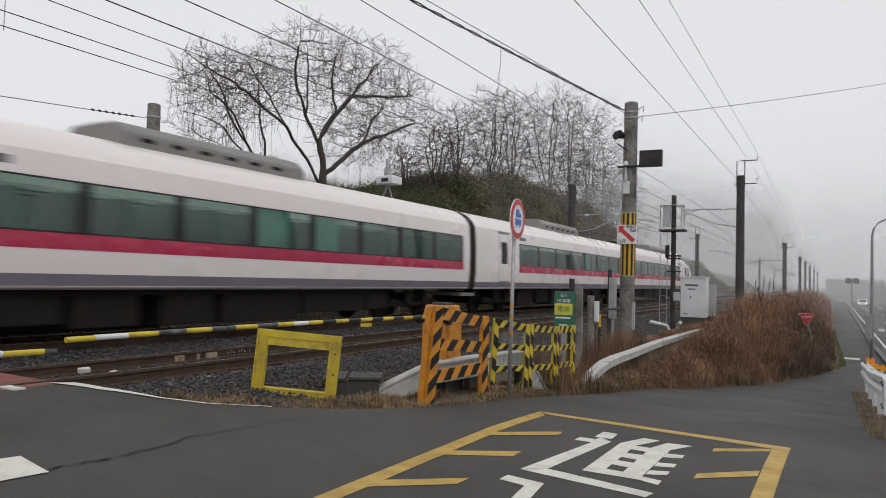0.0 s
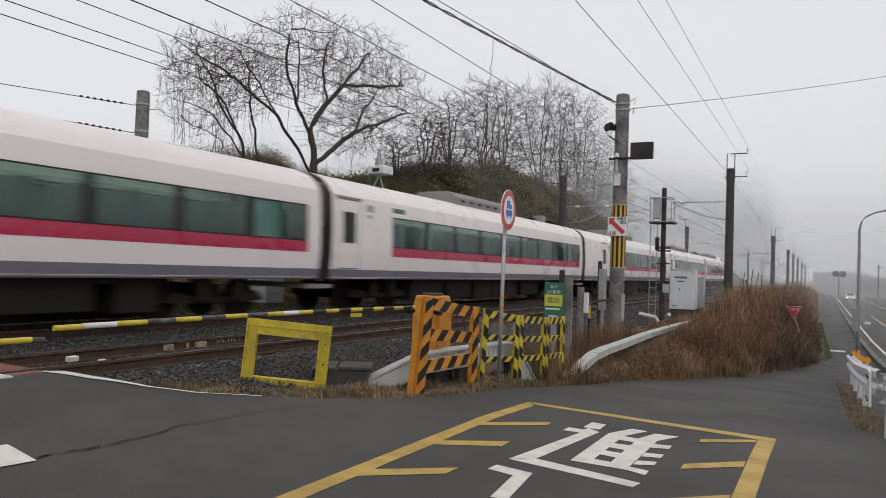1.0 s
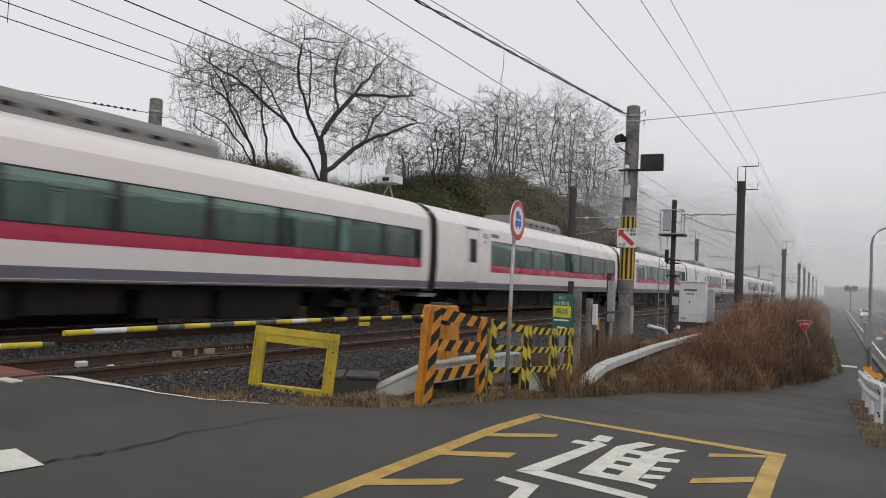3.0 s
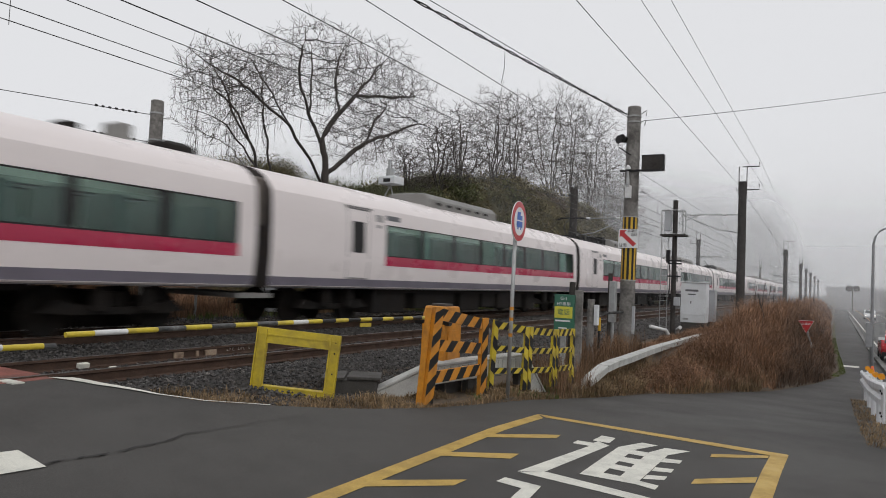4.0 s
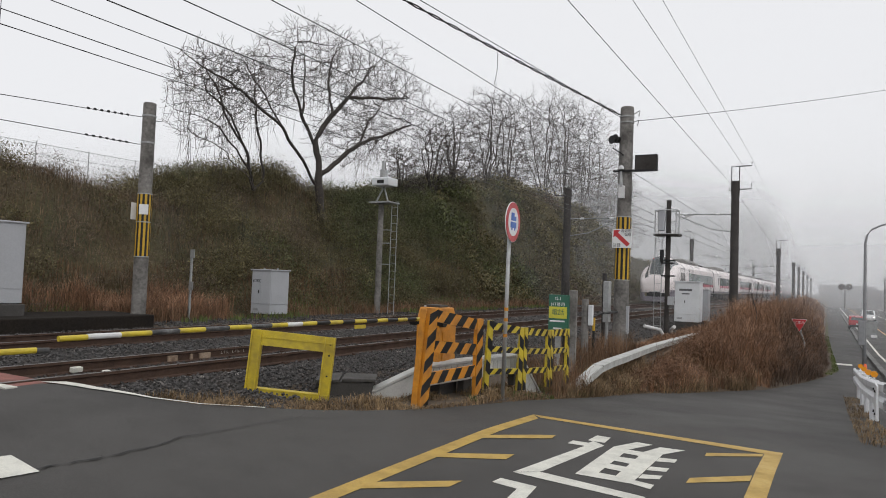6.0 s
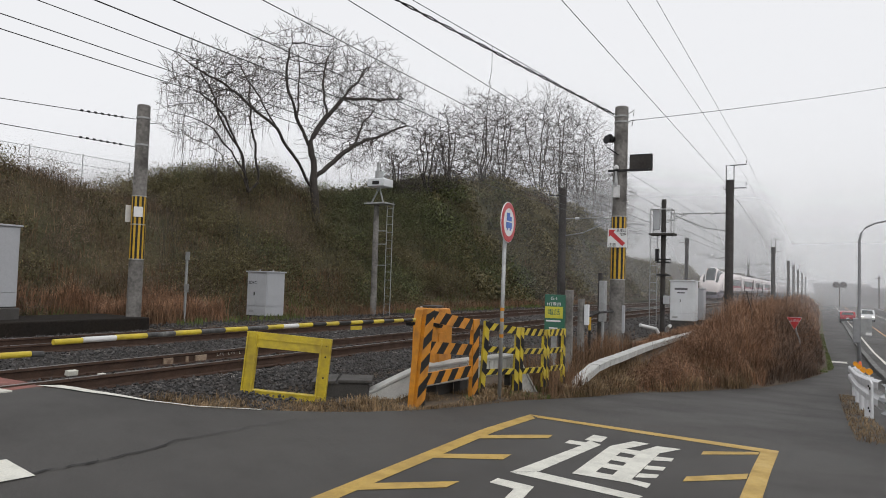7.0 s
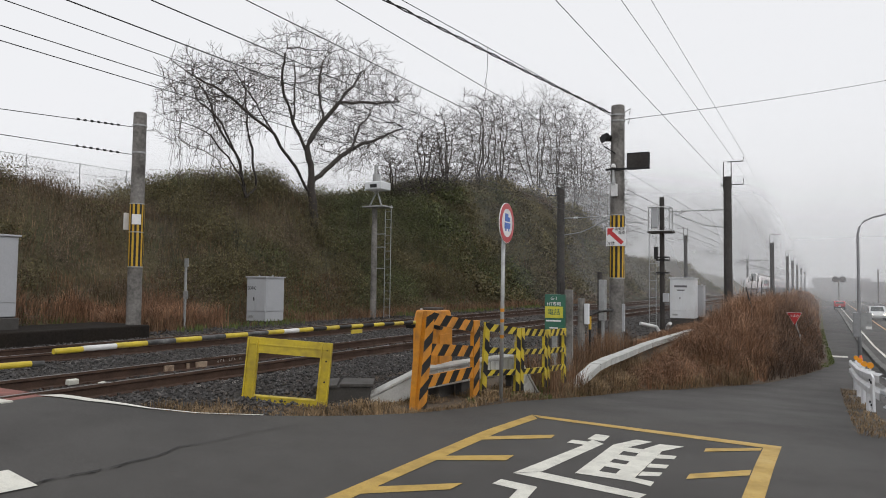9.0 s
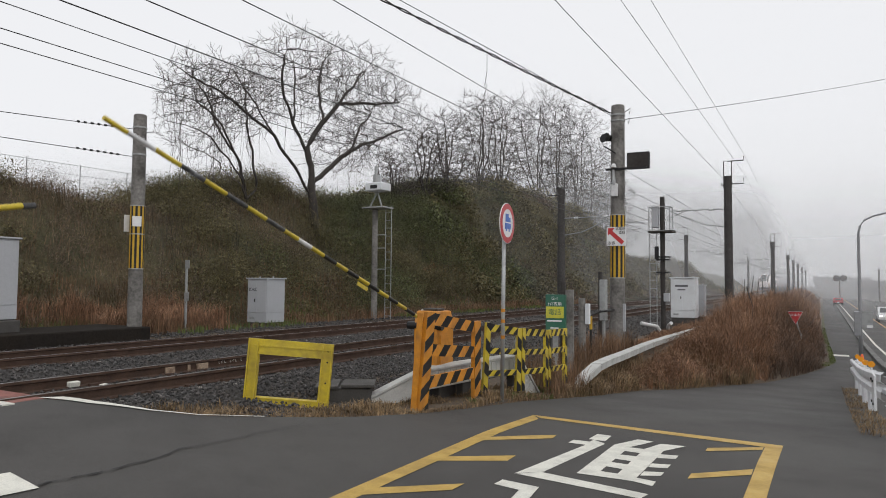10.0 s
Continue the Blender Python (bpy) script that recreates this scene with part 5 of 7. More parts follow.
def cabinet(name, x, y, z, wx, wy, h, mat, label, rz=0.0, feet_h=0.12):
    c = empty(name, pose(x, y, z, 0, 0, rz), label, "cabinet", "lineside cabinets")
    part("body", Shape().box((-wx / 2, -wy / 2, feet_h), (wx / 2, wy / 2, h - 0.04)), mat, c, bevel=0.012)
    part("roof", Shape().box((-wx / 2 - 0.04, -wy / 2 - 0.04, h - 0.04), (wx / 2 + 0.04, wy / 2 + 0.04, h)), mat, c, bevel=0.01)
    part("base", Shape().box((-wx / 2 + 0.03, -wy / 2 + 0.03, -0.25), (wx / 2 - 0.03, wy / 2 - 0.03, feet_h)), DARKCONC, c, "dark concrete base")
    for k, (lo, hi) in enumerate(((-wx / 2 + 0.03, -0.012), (0.012, wx / 2 - 0.03))):
        d = part("door", Shape().box((lo, -wy / 2 - 0.012, feet_h + 0.3), (hi, -wy / 2 - 0.002, h - 0.08)), mat, c, bevel=0.006)
        if k == 0:
            part("handle", Shape().box((hi - 0.08, -wy / 2 - 0.03, h * 0.5), (hi - 0.05, -wy / 2 - 0.012, h * 0.5 + 0.1)), BLACK, d, "black handle")
    part("side_door", Shape().box((wx / 2 + 0.002, -wy / 2 + 0.04, feet_h + 0.3), (wx / 2 + 0.012, wy / 2 - 0.04, h - 0.08)), mat, c, bevel=0.006)
    part("vent", Shape().box((-wx / 2 + 0.1, -wy / 2 - 0.01, feet_h + 0.1), (-wx / 2 + 0.3, -wy / 2 - 0.002, feet_h + 0.17)), STEEL, c)
    for sx in (-1, 1):
        part("lifting_eye", Shape().tube([(sx * wx * 0.35, 0, h), (sx * wx * 0.35, 0, h + 0.05)], 0.025, 8), STEEL, c)
    return c


ca = cabinet("signal_cabinet", -15.15, 16.1, -0.12, 0.78, 0.80, 1.48, GREYBOX, "grey steel signal cabinet at the foot of the bank")
letters("3DRC", 0.14, BLACK, ca, pose(-0.16, -0.417, 1.12, 90, 0, 0), "lettering")
cb = cabinet("signal_cabinet", -15.5, 7.45, 0.30, 1.6, 1.7, 1.82, GREYBOX, "large grey steel cabinet on a dark plinth beyond the crossing")
part("plinth", Shape().box((-0.95, -0.95, -0.45), (0.85, 0.9, 0.1)), DARKCONC, cb, "dark concrete plinth", bevel=0.02)
cc = cabinet("signal_cabinet", -4.98, 29.4, -0.2, 0.95, 0.8, 1.75, WHITEBOX, "white steel signal cabinet beside the line")
bars_of(cc, [(-0.3, 0.2, 1.36, 1.44), (-0.2, 0.1, 1.22, 1.27)], SMALL_MARK, pose(0, -0.414, 0))
cabinet("signal_cabinet", -4.72, 31.0, -0.2, 0.6, 0.6, 1.45, GREYBOX, "small grey cabinet behind a white one")
low_wall = part("low_wall", Shape().box((-15.8, 2.0, -0.3), (-13.9, 10.95, 0.16)), material("blackened_concrete", (0.020, 0.017, 0.015), 0.95, vary=0.4, scale=1.5, fine=25, second=(0.032, 0.026, 0.02), bump=0.006, spec=0.12), None, "low dark concrete plinth wall beyond the tracks", bevel=0.03)
tagged(low_wall, category="wall")


def ladder(parent, x, y, z0, z1, w=0.3):
    for sx in (-w / 2, w / 2):
        part("ladder_stile", Shape().tube([(x + sx, y, z0), (x + sx, y, z1)], 0.014, 6), STEEL, parent)
    n = int((z1 - z0) / 0.3)
    rung = Shape().tube([(-w / 2, 0, 0), (w / 2, 0, 0)], 0.01, 6).mesh("ladder_rung", STEEL)
    for k in range(n):
        part("ladder_rung", rung, None, parent, m=pose(x, y, z0 + 0.15 + 0.3 * k))


ob = empty("obstacle_detector", pose(-14.9, 21.6, -0.15), "grey steel mast with ladder, platform and white sensor box", "detector mast")
part("mast", Shape().tube([(0, 0, -0.2), (0, 0, 4.2)], [0.12, 0.10], 14), POLEMAT, ob, "pale round mast")
ladder(ob, 0.55, 0.1, 0.0, 4.3, 0.26)
for z in (1.9, 3.2, 2.7):
    part("stay", Shape().tube([(0, 0, z), (0.45, 0.1, z)], 0.018, 6), STEEL, ob)
part("platform", Shape().box((-0.35, -0.35, 4.2), (0.6, 0.35, 4.25)), STEEL, ob)
for sx in (-0.25, 0.3):
    part("strut", Shape().tube([(sx, 0, 4.26), (0.1, 0, 4.85)], 0.03, 6), STEEL, ob)
part("sensor_box", Shape().box((-0.2, -0.4, 4.85), (0.55, 0.25, 5.15)), WHITEBOX, ob, "white sensor box", bevel=0.03)
part("lens", Shape().box((0.05, -0.42, 4.92), (0.35, -0.398, 5.05)), BLACK, ob, "dark lens slot")
part("mast_top", Shape().tube([(-0.05, 0.1, 4.8), (-0.05, 0.1, 5.85)], 0.06, 10), STEEL, ob)
part("drum", Shape().tube([(0.0, 0.1, 5.2), (0.0, 0.1, 5.5)], 0.16, 14), STEEL, ob, "grey drum")

sp = empty("marker_post", pose(-14.95, 12.85, -0.2), "slim grey post with two small plates beyond the tracks", "post")
part("post", Shape().tube([(0, 0, 0), (0, 0, 2.0)], 0.035, 8), STEEL, sp)
for z in (1.78, 0.92):
    part("plate", Shape().box((0.0, -0.06, z), (0.16, -0.045, z + 0.22)), STEEL, sp)
for x, y in ((-14.4, 24.4), (-9.95, 17.5)):
    tagged(part("marker_stake", Shape().box((-0.06, -0.06, -0.3), (0.06, 0.06, 0.28)), PIPEWHITE, None, "short white stake by the track", m=pose(x, y, -0.1), bevel=0.01), category="stake")

sig = empty("signal_mast", pose(-5.0, 25.2, -0.35), "dark mast with a caged signal head and ladder", "signal mast")
part("mast", Shape().tube([(0, 0, 0), (0, 0, 4.72)], 0.085, 12), DARKPOLE, sig)
cage = Shape()
for x in (-0.42, 0.3):
    for y in (-0.25, 0.3):
        cage.tube([(x, y, 3.5), (x, y, 4.35)], 0.018, 5)
for z in (3.5, 4.35):
    cage.tube([(-0.42, -0.25, z), (0.3, -0.25, z), (0.3, 0.3, z), (-0.42, 0.3, z), (-0.42, -0.25, z)], 0.018, 5)
part("cage", cage, STEEL, sig, "grey pipe cage", weld=False)
part("cage_floor", Shape().box((-0.46, -0.3, 3.44), (0.4, 0.34, 3.5)), DARKPOLE, sig)
part("signal_head", Shape().extrude([(-0.1, 3.62), (0.1, 3.62), (0.12, 4.2), (0.08, 4.38), (-0.08, 4.38), (-0.12, 4.2)], 1, -0.2, 0.05), GREYBOX, sig, "pale signal head seen from behind", m=pose(-0.22, 0, 0), bevel=0.02)
for z in (2.45, 2.55, 2.0):
    part("clamp", Shape().box((-0.2, -0.13, z), (0.25, 0.13, z + 0.05)), BLACK, sig)
part("small_signal", Shape().box((-0.26, -0.1, 2.5), (-0.14, 0.05, 2.95)), BLACK, sig)
part("control_box", Shape().box((0.06, -0.22, 1.0), (0.26, -0.08, 1.3)), GREYBOX, sig, bevel=0.01)
ladder(sig, -0.32, -0.05, 0.1, 3.4, 0.24)
for k, (x, y, rz) in enumerate(((-5.25, 24.3, 40), (-4.75, 25.0, 110))):
    tagged(part("white_pipe", Shape().tube([(-0.35, 0, 0.12), (0.25, 0, 0.0), (0.35, 0, -0.15)], 0.06, 10), PIPEWHITE, None, "white plastic conduit bend out of the ground", m=pose(x, y, -0.2, 0, 0, rz), weld=False), category="pipe")

gb = empty("crossing_board", pose(-4.73, 13.2, -0.4, 0, 0, 6), "green and yellow crossing control board on grey posts", "information board")
part("board", Shape().box((-0.18, -0.03, 0.66), (0.20, 0.03, 1.42)), GREEN, gb, "green board", bevel=0.006)
part("yellow_field", Shape().box((-0.17, -0.036, 0.95), (0.19, -0.031, 1.18)), LEMON, gb, "yellow field")
letters("G-1", 0.09, SIGNWHITE, gb, pose(0.01, -0.033, 1.34, 90, 0, 0))
letters("HT専用", 0.085, SIGNWHITE, gb, pose(0.01, -0.033, 1.225, 90, 0, 0))
letters("電話", 0.13, GREEN, gb, pose(0.01, -0.038, 1.065, 90, 0, 0))
bars_of(gb, [(-0.15, 0.15, 0.88, 0.91), (-0.08, 0.09, 0.74, 0.765)], SIGNWHITE, pose(0, -0.031, 0))
part("side_fold", Shape().box((0.20, -0.03, 0.66), (0.225, 0.10, 1.42)), GREEN, gb, "folded green edge")
part("post", Shape().box((-0.05, 0.04, 0), (0.05, 0.1, 1.3)), STEEL, gb)
part("backing_post", Shape().box((0.2, 0.06, -0.1), (0.36, 0.16, 1.52)), POLEMAT, gb, "grey concrete stake", bevel=0.01)
for x, y, h, r, lab in ((-4.75, 13.75, 1.68, 0.06, "dark wooden stake by the line"), (-4.95, 17.2, 1.95, 0.055, "tall dark stake by the line")):
    tagged(part("stake", Shape().tube([(0, 0, -0.3), (0, 0, h)], r, 10), DARKPOLE, None, lab, m=pose(x, y, -0.4)), category="stake")
tb_ = empty("terminal_box", pose(-4.74, 16.75, -0.4), "grey terminal box on a post beside the concrete pole", "terminal box")
part("box", Shape().box((-0.07, -0.14, 0.75), (0.07, 0.1, 1.75)), STEEL, tb_, bevel=0.015)
part("post", Shape().tube([(0, 0, -0.1), (0, 0, 0.8)], 0.04, 8), STEEL, tb_)
hp = empty("hand_post", pose(-4.72, 14.95, -0.4), "stout weathered post with a small pale box", "post")
part("post", Shape().tube([(0, 0, -0.1), (0, 0, 1.32)], 0.075, 10), POLEMAT, hp)
part("box", Shape().box((0.085, -0.06, 0.75), (0.175, 0.06, 1.2)), WHITEBOX, hp, bevel=0.01)
bent = empty("bent_rail", pose(-4.7, 15.55, -0.4), "bent yellow and black pipe rail", "rail")
part("pipe", Shape().tube([(0, 0, 0), (0, 0, 0.92), (0.1, 0.4, 1.0), (0.15, 1.4, 1.0)], 0.03, 8), BLACK, bent)
part("sleeve", Shape().tube([(0, 0, 0.6), (0, 0, 0.9)], 0.034, 8), ORANGEYEL, bent)

# ---- right-hand side: guardrail, lamp, signs, cone ----
BEAM = [(0.02, -0.17), (0.06, -0.14), (0.06, -0.06), (0.0, -0.02), (0.0, 0.02), (0.06, 0.06), (0.06, 0.14), (0.02, 0.17)]


def guardrail(pts, label, post_ys):
    g = empty("guardrail", pose(0, 0, 0), label, "guardrail", "guardrails")
    rows = []
    for i, q in enumerate(pts):
        a, b = Vector(pts[max(0, i - 1)]), Vector(pts[min(len(pts) - 1, i + 1)])
        d = (b - a).normalized()
        nrm = Vector((-d.y, d.x, 0)).normalized()
        rows.append([Vector(q) + nrm * u + Vector((0, 0, v)) for u, v in BEAM] + [Vector(q) + nrm * (u - 0.006) + Vector((0, 0, v)) for u, v in BEAM[::-1]])
    s = Shape().grid(rows, 0, True)
    s.face(rows[0])
    s.face(rows[-1])
    part("beam", s, GUARDWHITE, g, "white W-section beam", weld=False)
    for x, y, zt in post_ys:
        p = part("post", Shape().tube([(x + 0.09, y, zt - 1.05), (x + 0.09, y, zt + 0.14)], 0.07, 12), GUARDWHITE, g, "white round post")
        part("bracket", Shape().box((x + 0.0, y - 0.05, zt - 0.1), (x + 0.06, y + 0.05, zt + 0.1)), STEEL, p)
        part("reflector", Shape().tube([(x + 0.09, y - 0.02, zt + 0.24), (x + 0.09, y + 0.02, zt + 0.24)], 0.055, 16), AMBER, p, "round amber reflector")
        part("reflector_stem", Shape().box((x + 0.075, y - 0.012, zt + 0.12), (x + 0.105, y + 0.012, zt + 0.2)), GUARDWHITE, p)
    return g


guardrail([(0.61, y, lerp(y, ROADFALL) + 0.56) for y in spread(9.5, 20.5, 0.9)], "white steel guardrail falling away along the side road", [(0.61, y, lerp(y, ROADFALL) + 0.56) for y in (14.2, 16.2, 18.2, 20.2)])
ng = guardrail([(0.57, 9.5, 0.02), (0.57, 9.2, 0.05), (0.64, 8.95, 0.07), (0.9, 8.7, 0.08), (1.5, 8.5, 0.08), (2.8, 8.3, 0.08)], "white steel guardrail end turning along the junction", [(0.60, 9.12, 0.06), (2.3, 8.45, 0.08)])
part("end_plate", Shape().box((0.46, 9.02, -0.15), (0.485, 9.42, 0.24)), GUARDWHITE, ng, "white overlap plate", bevel=0.01)
for dy in (9.1, 9.34):
    for dz in (-0.08, 0.17):
        part("bolt", Shape().tube([(0.445, dy, dz), (0.462, dy, dz)], 0.014, 8), BLACK, ng)

lamp = empty("street_lamp", pose(1.16, 30, -1.75), "tall grey street lamp with curved arm and control boxes", "street lamp")
part("column", Shape().tube([(0, 0, 0), (0, 0, 1.9), (0.0, 0, 4.95), (0.05, 0, 5.22), (0.2, 0, 5.45), (0.5, 0, 5.6), (1.6, 0, 5.85)], [0.068, 0.064, 0.045, 0.04, 0.035, 0.033, 0.03], 10), GREYPOLE := material("grey_lamp_paint", (0.27, 0.275, 0.285), 0.5, vary=0.08), lamp, smooth=True)
part("lantern", Shape().box((1.5, -0.12, 5.78), (2.1, 0.12, 5.9)), GREYPOLE, lamp, bevel=0.03)
part("control_box", Shape().box((-0.2, -0.1, 1.15), (0.0, 0.1, 2.05)), GREYPOLE, lamp, "grey control box", bevel=0.02)
part("sign_back", Shape().box((0.05, -0.05, 1.45), (0.40, -0.02, 2.05)), STEEL, lamp, "grey back of a sign")
part("sticker", Shape().box((0.2, -0.056, 1.45), (0.4, -0.051, 1.55)), SIGNWHITE, lamp, "white sticker")
st_ = empty("stop_sign", pose(-0.92, 30, -1.75), "red triangular stop sign on a bent post in dry grass", "road sign")
part("post", Shape().tube([(0.12, 0, 0), (0.12, 0, 1.1), (0.0, 0, 1.45), (-0.05, 0, 1.9)], 0.03, 8), STEEL, st_)
tri = part("plate", Shape().extrude([(-0.32, 1.98), (0.18, 1.98), (-0.06, 1.50)], 1, -0.06, -0.045), SIGNRED, st_, "red inverted triangle", bevel=0.01)
part("rim", Shape().extrude([(-0.335, 1.99), (0.195, 1.99), (-0.06, 1.485)], 1, -0.05, -0.04), SIGNWHITE, st_, "thin white rim")
letters("止まれ", 0.12, SIGNWHITE, tri, pose(-0.065, -0.064, 1.86, 90, 0, 0))
cone = empty("traffic_cone", pose(0.95, 24.0, -1.48), "orange traffic cone beside the guardrail", "cone")
part("cone_body", Shape().tube([(0, 0, 0.03), (0, 0, 0.7)], [0.16, 0.03], 16), CONE, cone, smooth=True)
part("base", Shape().box((-0.19, -0.19, 0), (0.19, 0.19, 0.035)), CONE, cone)
paint("stop_line", [(0.05, 34.2), (0.9, 34.2), (0.9, 35.2), (0.05, 35.2)], LINE_WHITE, "white line across the footpath", "road marking")

# far roadside: poles, round signs, dim buildings in the mist
for x, y, h in ((9.5, 70, 6.5), (10.2, 95, 7), (11, 130, 7), (9.8, 165, 7)):
    u = concrete_pole(x, y, -2.0, h - 2.0, 0.14, DARKPOLE, "utility_pole", "thin utility pole beside the main road", 0.0, "utility poles")
    part("crossarm", Shape().box((-0.8, -0.05, h - 0.6), (0.8, 0.05, h - 0.5)), DARKPOLE, u)
gs = empty("gantry_sign", pose(2.6, 190, -2), "two dark round roadside signs seen from behind on a post", "road sign")
for dx in (0.0, 1.5):
    part("disc", Shape().tube([(dx, 0, 5.2), (dx, 0.1, 5.2)], 0.75, 20), DARKPOLE, gs)
part("post", Shape().tube([(0.7, 0.1, 0), (0.7, 0.1, 5.2)], 0.1, 8), DARKPOLE, gs)
FARWALL = material("far_house_wall", (0.3, 0.29, 0.28), 0.8, vary=0.1, scale=0.5, fine=4)
FARROOF = material("far_roof", (0.12, 0.11, 0.11), 0.8, vary=0.1, scale=0.5, fine=4)
for x, y, w, d, h in ((16, 210, 16, 10, 5), (34, 190, 14, 10, 5.5), (6, 300, 18, 12, 7), (22, 120, 9, 12, 4.0)):
    hs = empty("house", pose(x, y, -2.2), "low house dim in the mist", "house", "far houses")
    part("wall", Shape().box((-w / 2, -d / 2, 0), (w / 2, d / 2, h * 0.65)), FARWALL, hs)
    part("roof", Shape().extrude([(-d / 2 - 0.6, h * 0.6), (d / 2 + 0.6, h * 0.6), (0, h)], 0, -w / 2 - 0.5, w / 2 + 0.5), FARROOF, hs)
    for k in range(3):
        part("window", Shape().box((-w / 2 + 2 + k * w / 3.5, -d / 2 - 0.05, 1), (-w / 2 + 3.4 + k * w / 3.5, -d / 2 + 0.02, 2.2)), BLACK, hs)
bk = Shape()
for k in range(60):
    bk.box((7.6, 20 + 2 * k, -2.1 - 0.0), (7.66, 21.96 + 2 * k, -1.15))
tagged(part("roadside_fence", bk, STEEL, None, "low grey railing beyond the main road", kind="stuff", weld=False), category="railing")


# ---- cars ----
def car(name, paint_mat, label, tall=1.5):
    c = empty(name, pose(0, 0, 0), label, "car", "cars on the main road")
    prof = [(-2.0, 0.35), (-2.05, 0.75), (-1.95, 0.95), (-1.5, tall - 0.08), (0.4, tall), (1.15, 0.98), (1.9, 0.86), (2.05, 0.6), (2.0, 0.3)]
    part("body", Shape().extrude(prof, 0, -0.82, 0.82), paint_mat, c, bevel=0.08)
    part("rear_window", Shape().face([(-0.66, -1.90, 1.03), (0.66, -1.90, 1.03), (0.56, -1.58, tall - 0.16), (-0.56, -1.58, tall - 0.16)]), SCREENDARK, c, m=pose(0, -0.03, 0.02), weld=False)
    part("windscreen", Shape().face([(-0.68, 1.10, 1.0), (0.68, 1.10, 1.0), (0.58, 0.5, tall - 0.1), (-0.58, 0.5, tall - 0.1)]), SCREENDARK, c, m=pose(0, 0.02, 0.03), weld=False)
    for sgn in (1, -1):
        part("side_window", Shape().face([(sgn * 0.825, -1.4, 1.0), (sgn * 0.825, 0.95, 1.0), (sgn * 0.825, 0.4, tall - 0.13), (sgn * 0.825, -1.25, tall - 0.13)]), SCREENDARK, c, weld=False)
        for yy in (-1.3, 1.3):
            w = part("wheel", Shape().tube([(sgn * 0.66, yy, 0.31), (sgn * 0.84, yy, 0.31)], 0.31, 18), BLACK, c, "black tyre")
            part("rim", Shape().tube([(sgn * 0.80, yy, 0.31), (sgn * 0.845, yy, 0.31)], 0.19, 14), STEEL, w, "silver rim")
        part("tail_light", Shape().box((sgn * 0.7 - 0.1, -2.07, 0.72), (sgn * 0.7 + 0.1, -1.98, 0.9)), SIGNRED, c, "red tail light")
        part("headlight", Shape().box((sgn * 0.62 - 0.14, 1.93, 0.62), (sgn * 0.62 + 0.14, 2.06, 0.76)), HEADLAMP, c, "lit headlight")
    part("bumper", Shape().box((-0.8, -2.1, 0.3), (0.8, -1.95, 0.55)), BLACK, c, bevel=0.03)
    part("number_plate", Shape().box((-0.17, -2.115, 0.56), (0.17, -2.1, 0.72)), SIGNWHITE, c)
    return c


HEADLAMP = glow_material("headlamp_lens", (1.0, 0.95, 0.85), 1.5)
red_car = car("red_car", material("red_car_paint", (0.42, 0.02, 0.03), 0.25, vary=0.04), "small red car driving away on wet road")
white_car = car("white_car", material("white_car_paint", (0.72, 0.73, 0.74), 0.25, vary=0.04), "white car coming along the wet road", 1.6)
red_car.scale = white_car.scale = (0.87, 0.87, 0.87)


# ---- plants ----
BARK = material("dark_wet_bark", (0.050, 0.043, 0.038), 0.95, vary=0.3, scale=4, fine=30, second=(0.03, 0.027, 0.024))
TWIG = material("grey_brown_twigs", (0.075, 0.063, 0.056), 0.95, vary=0.2, scale=2, fine=20)


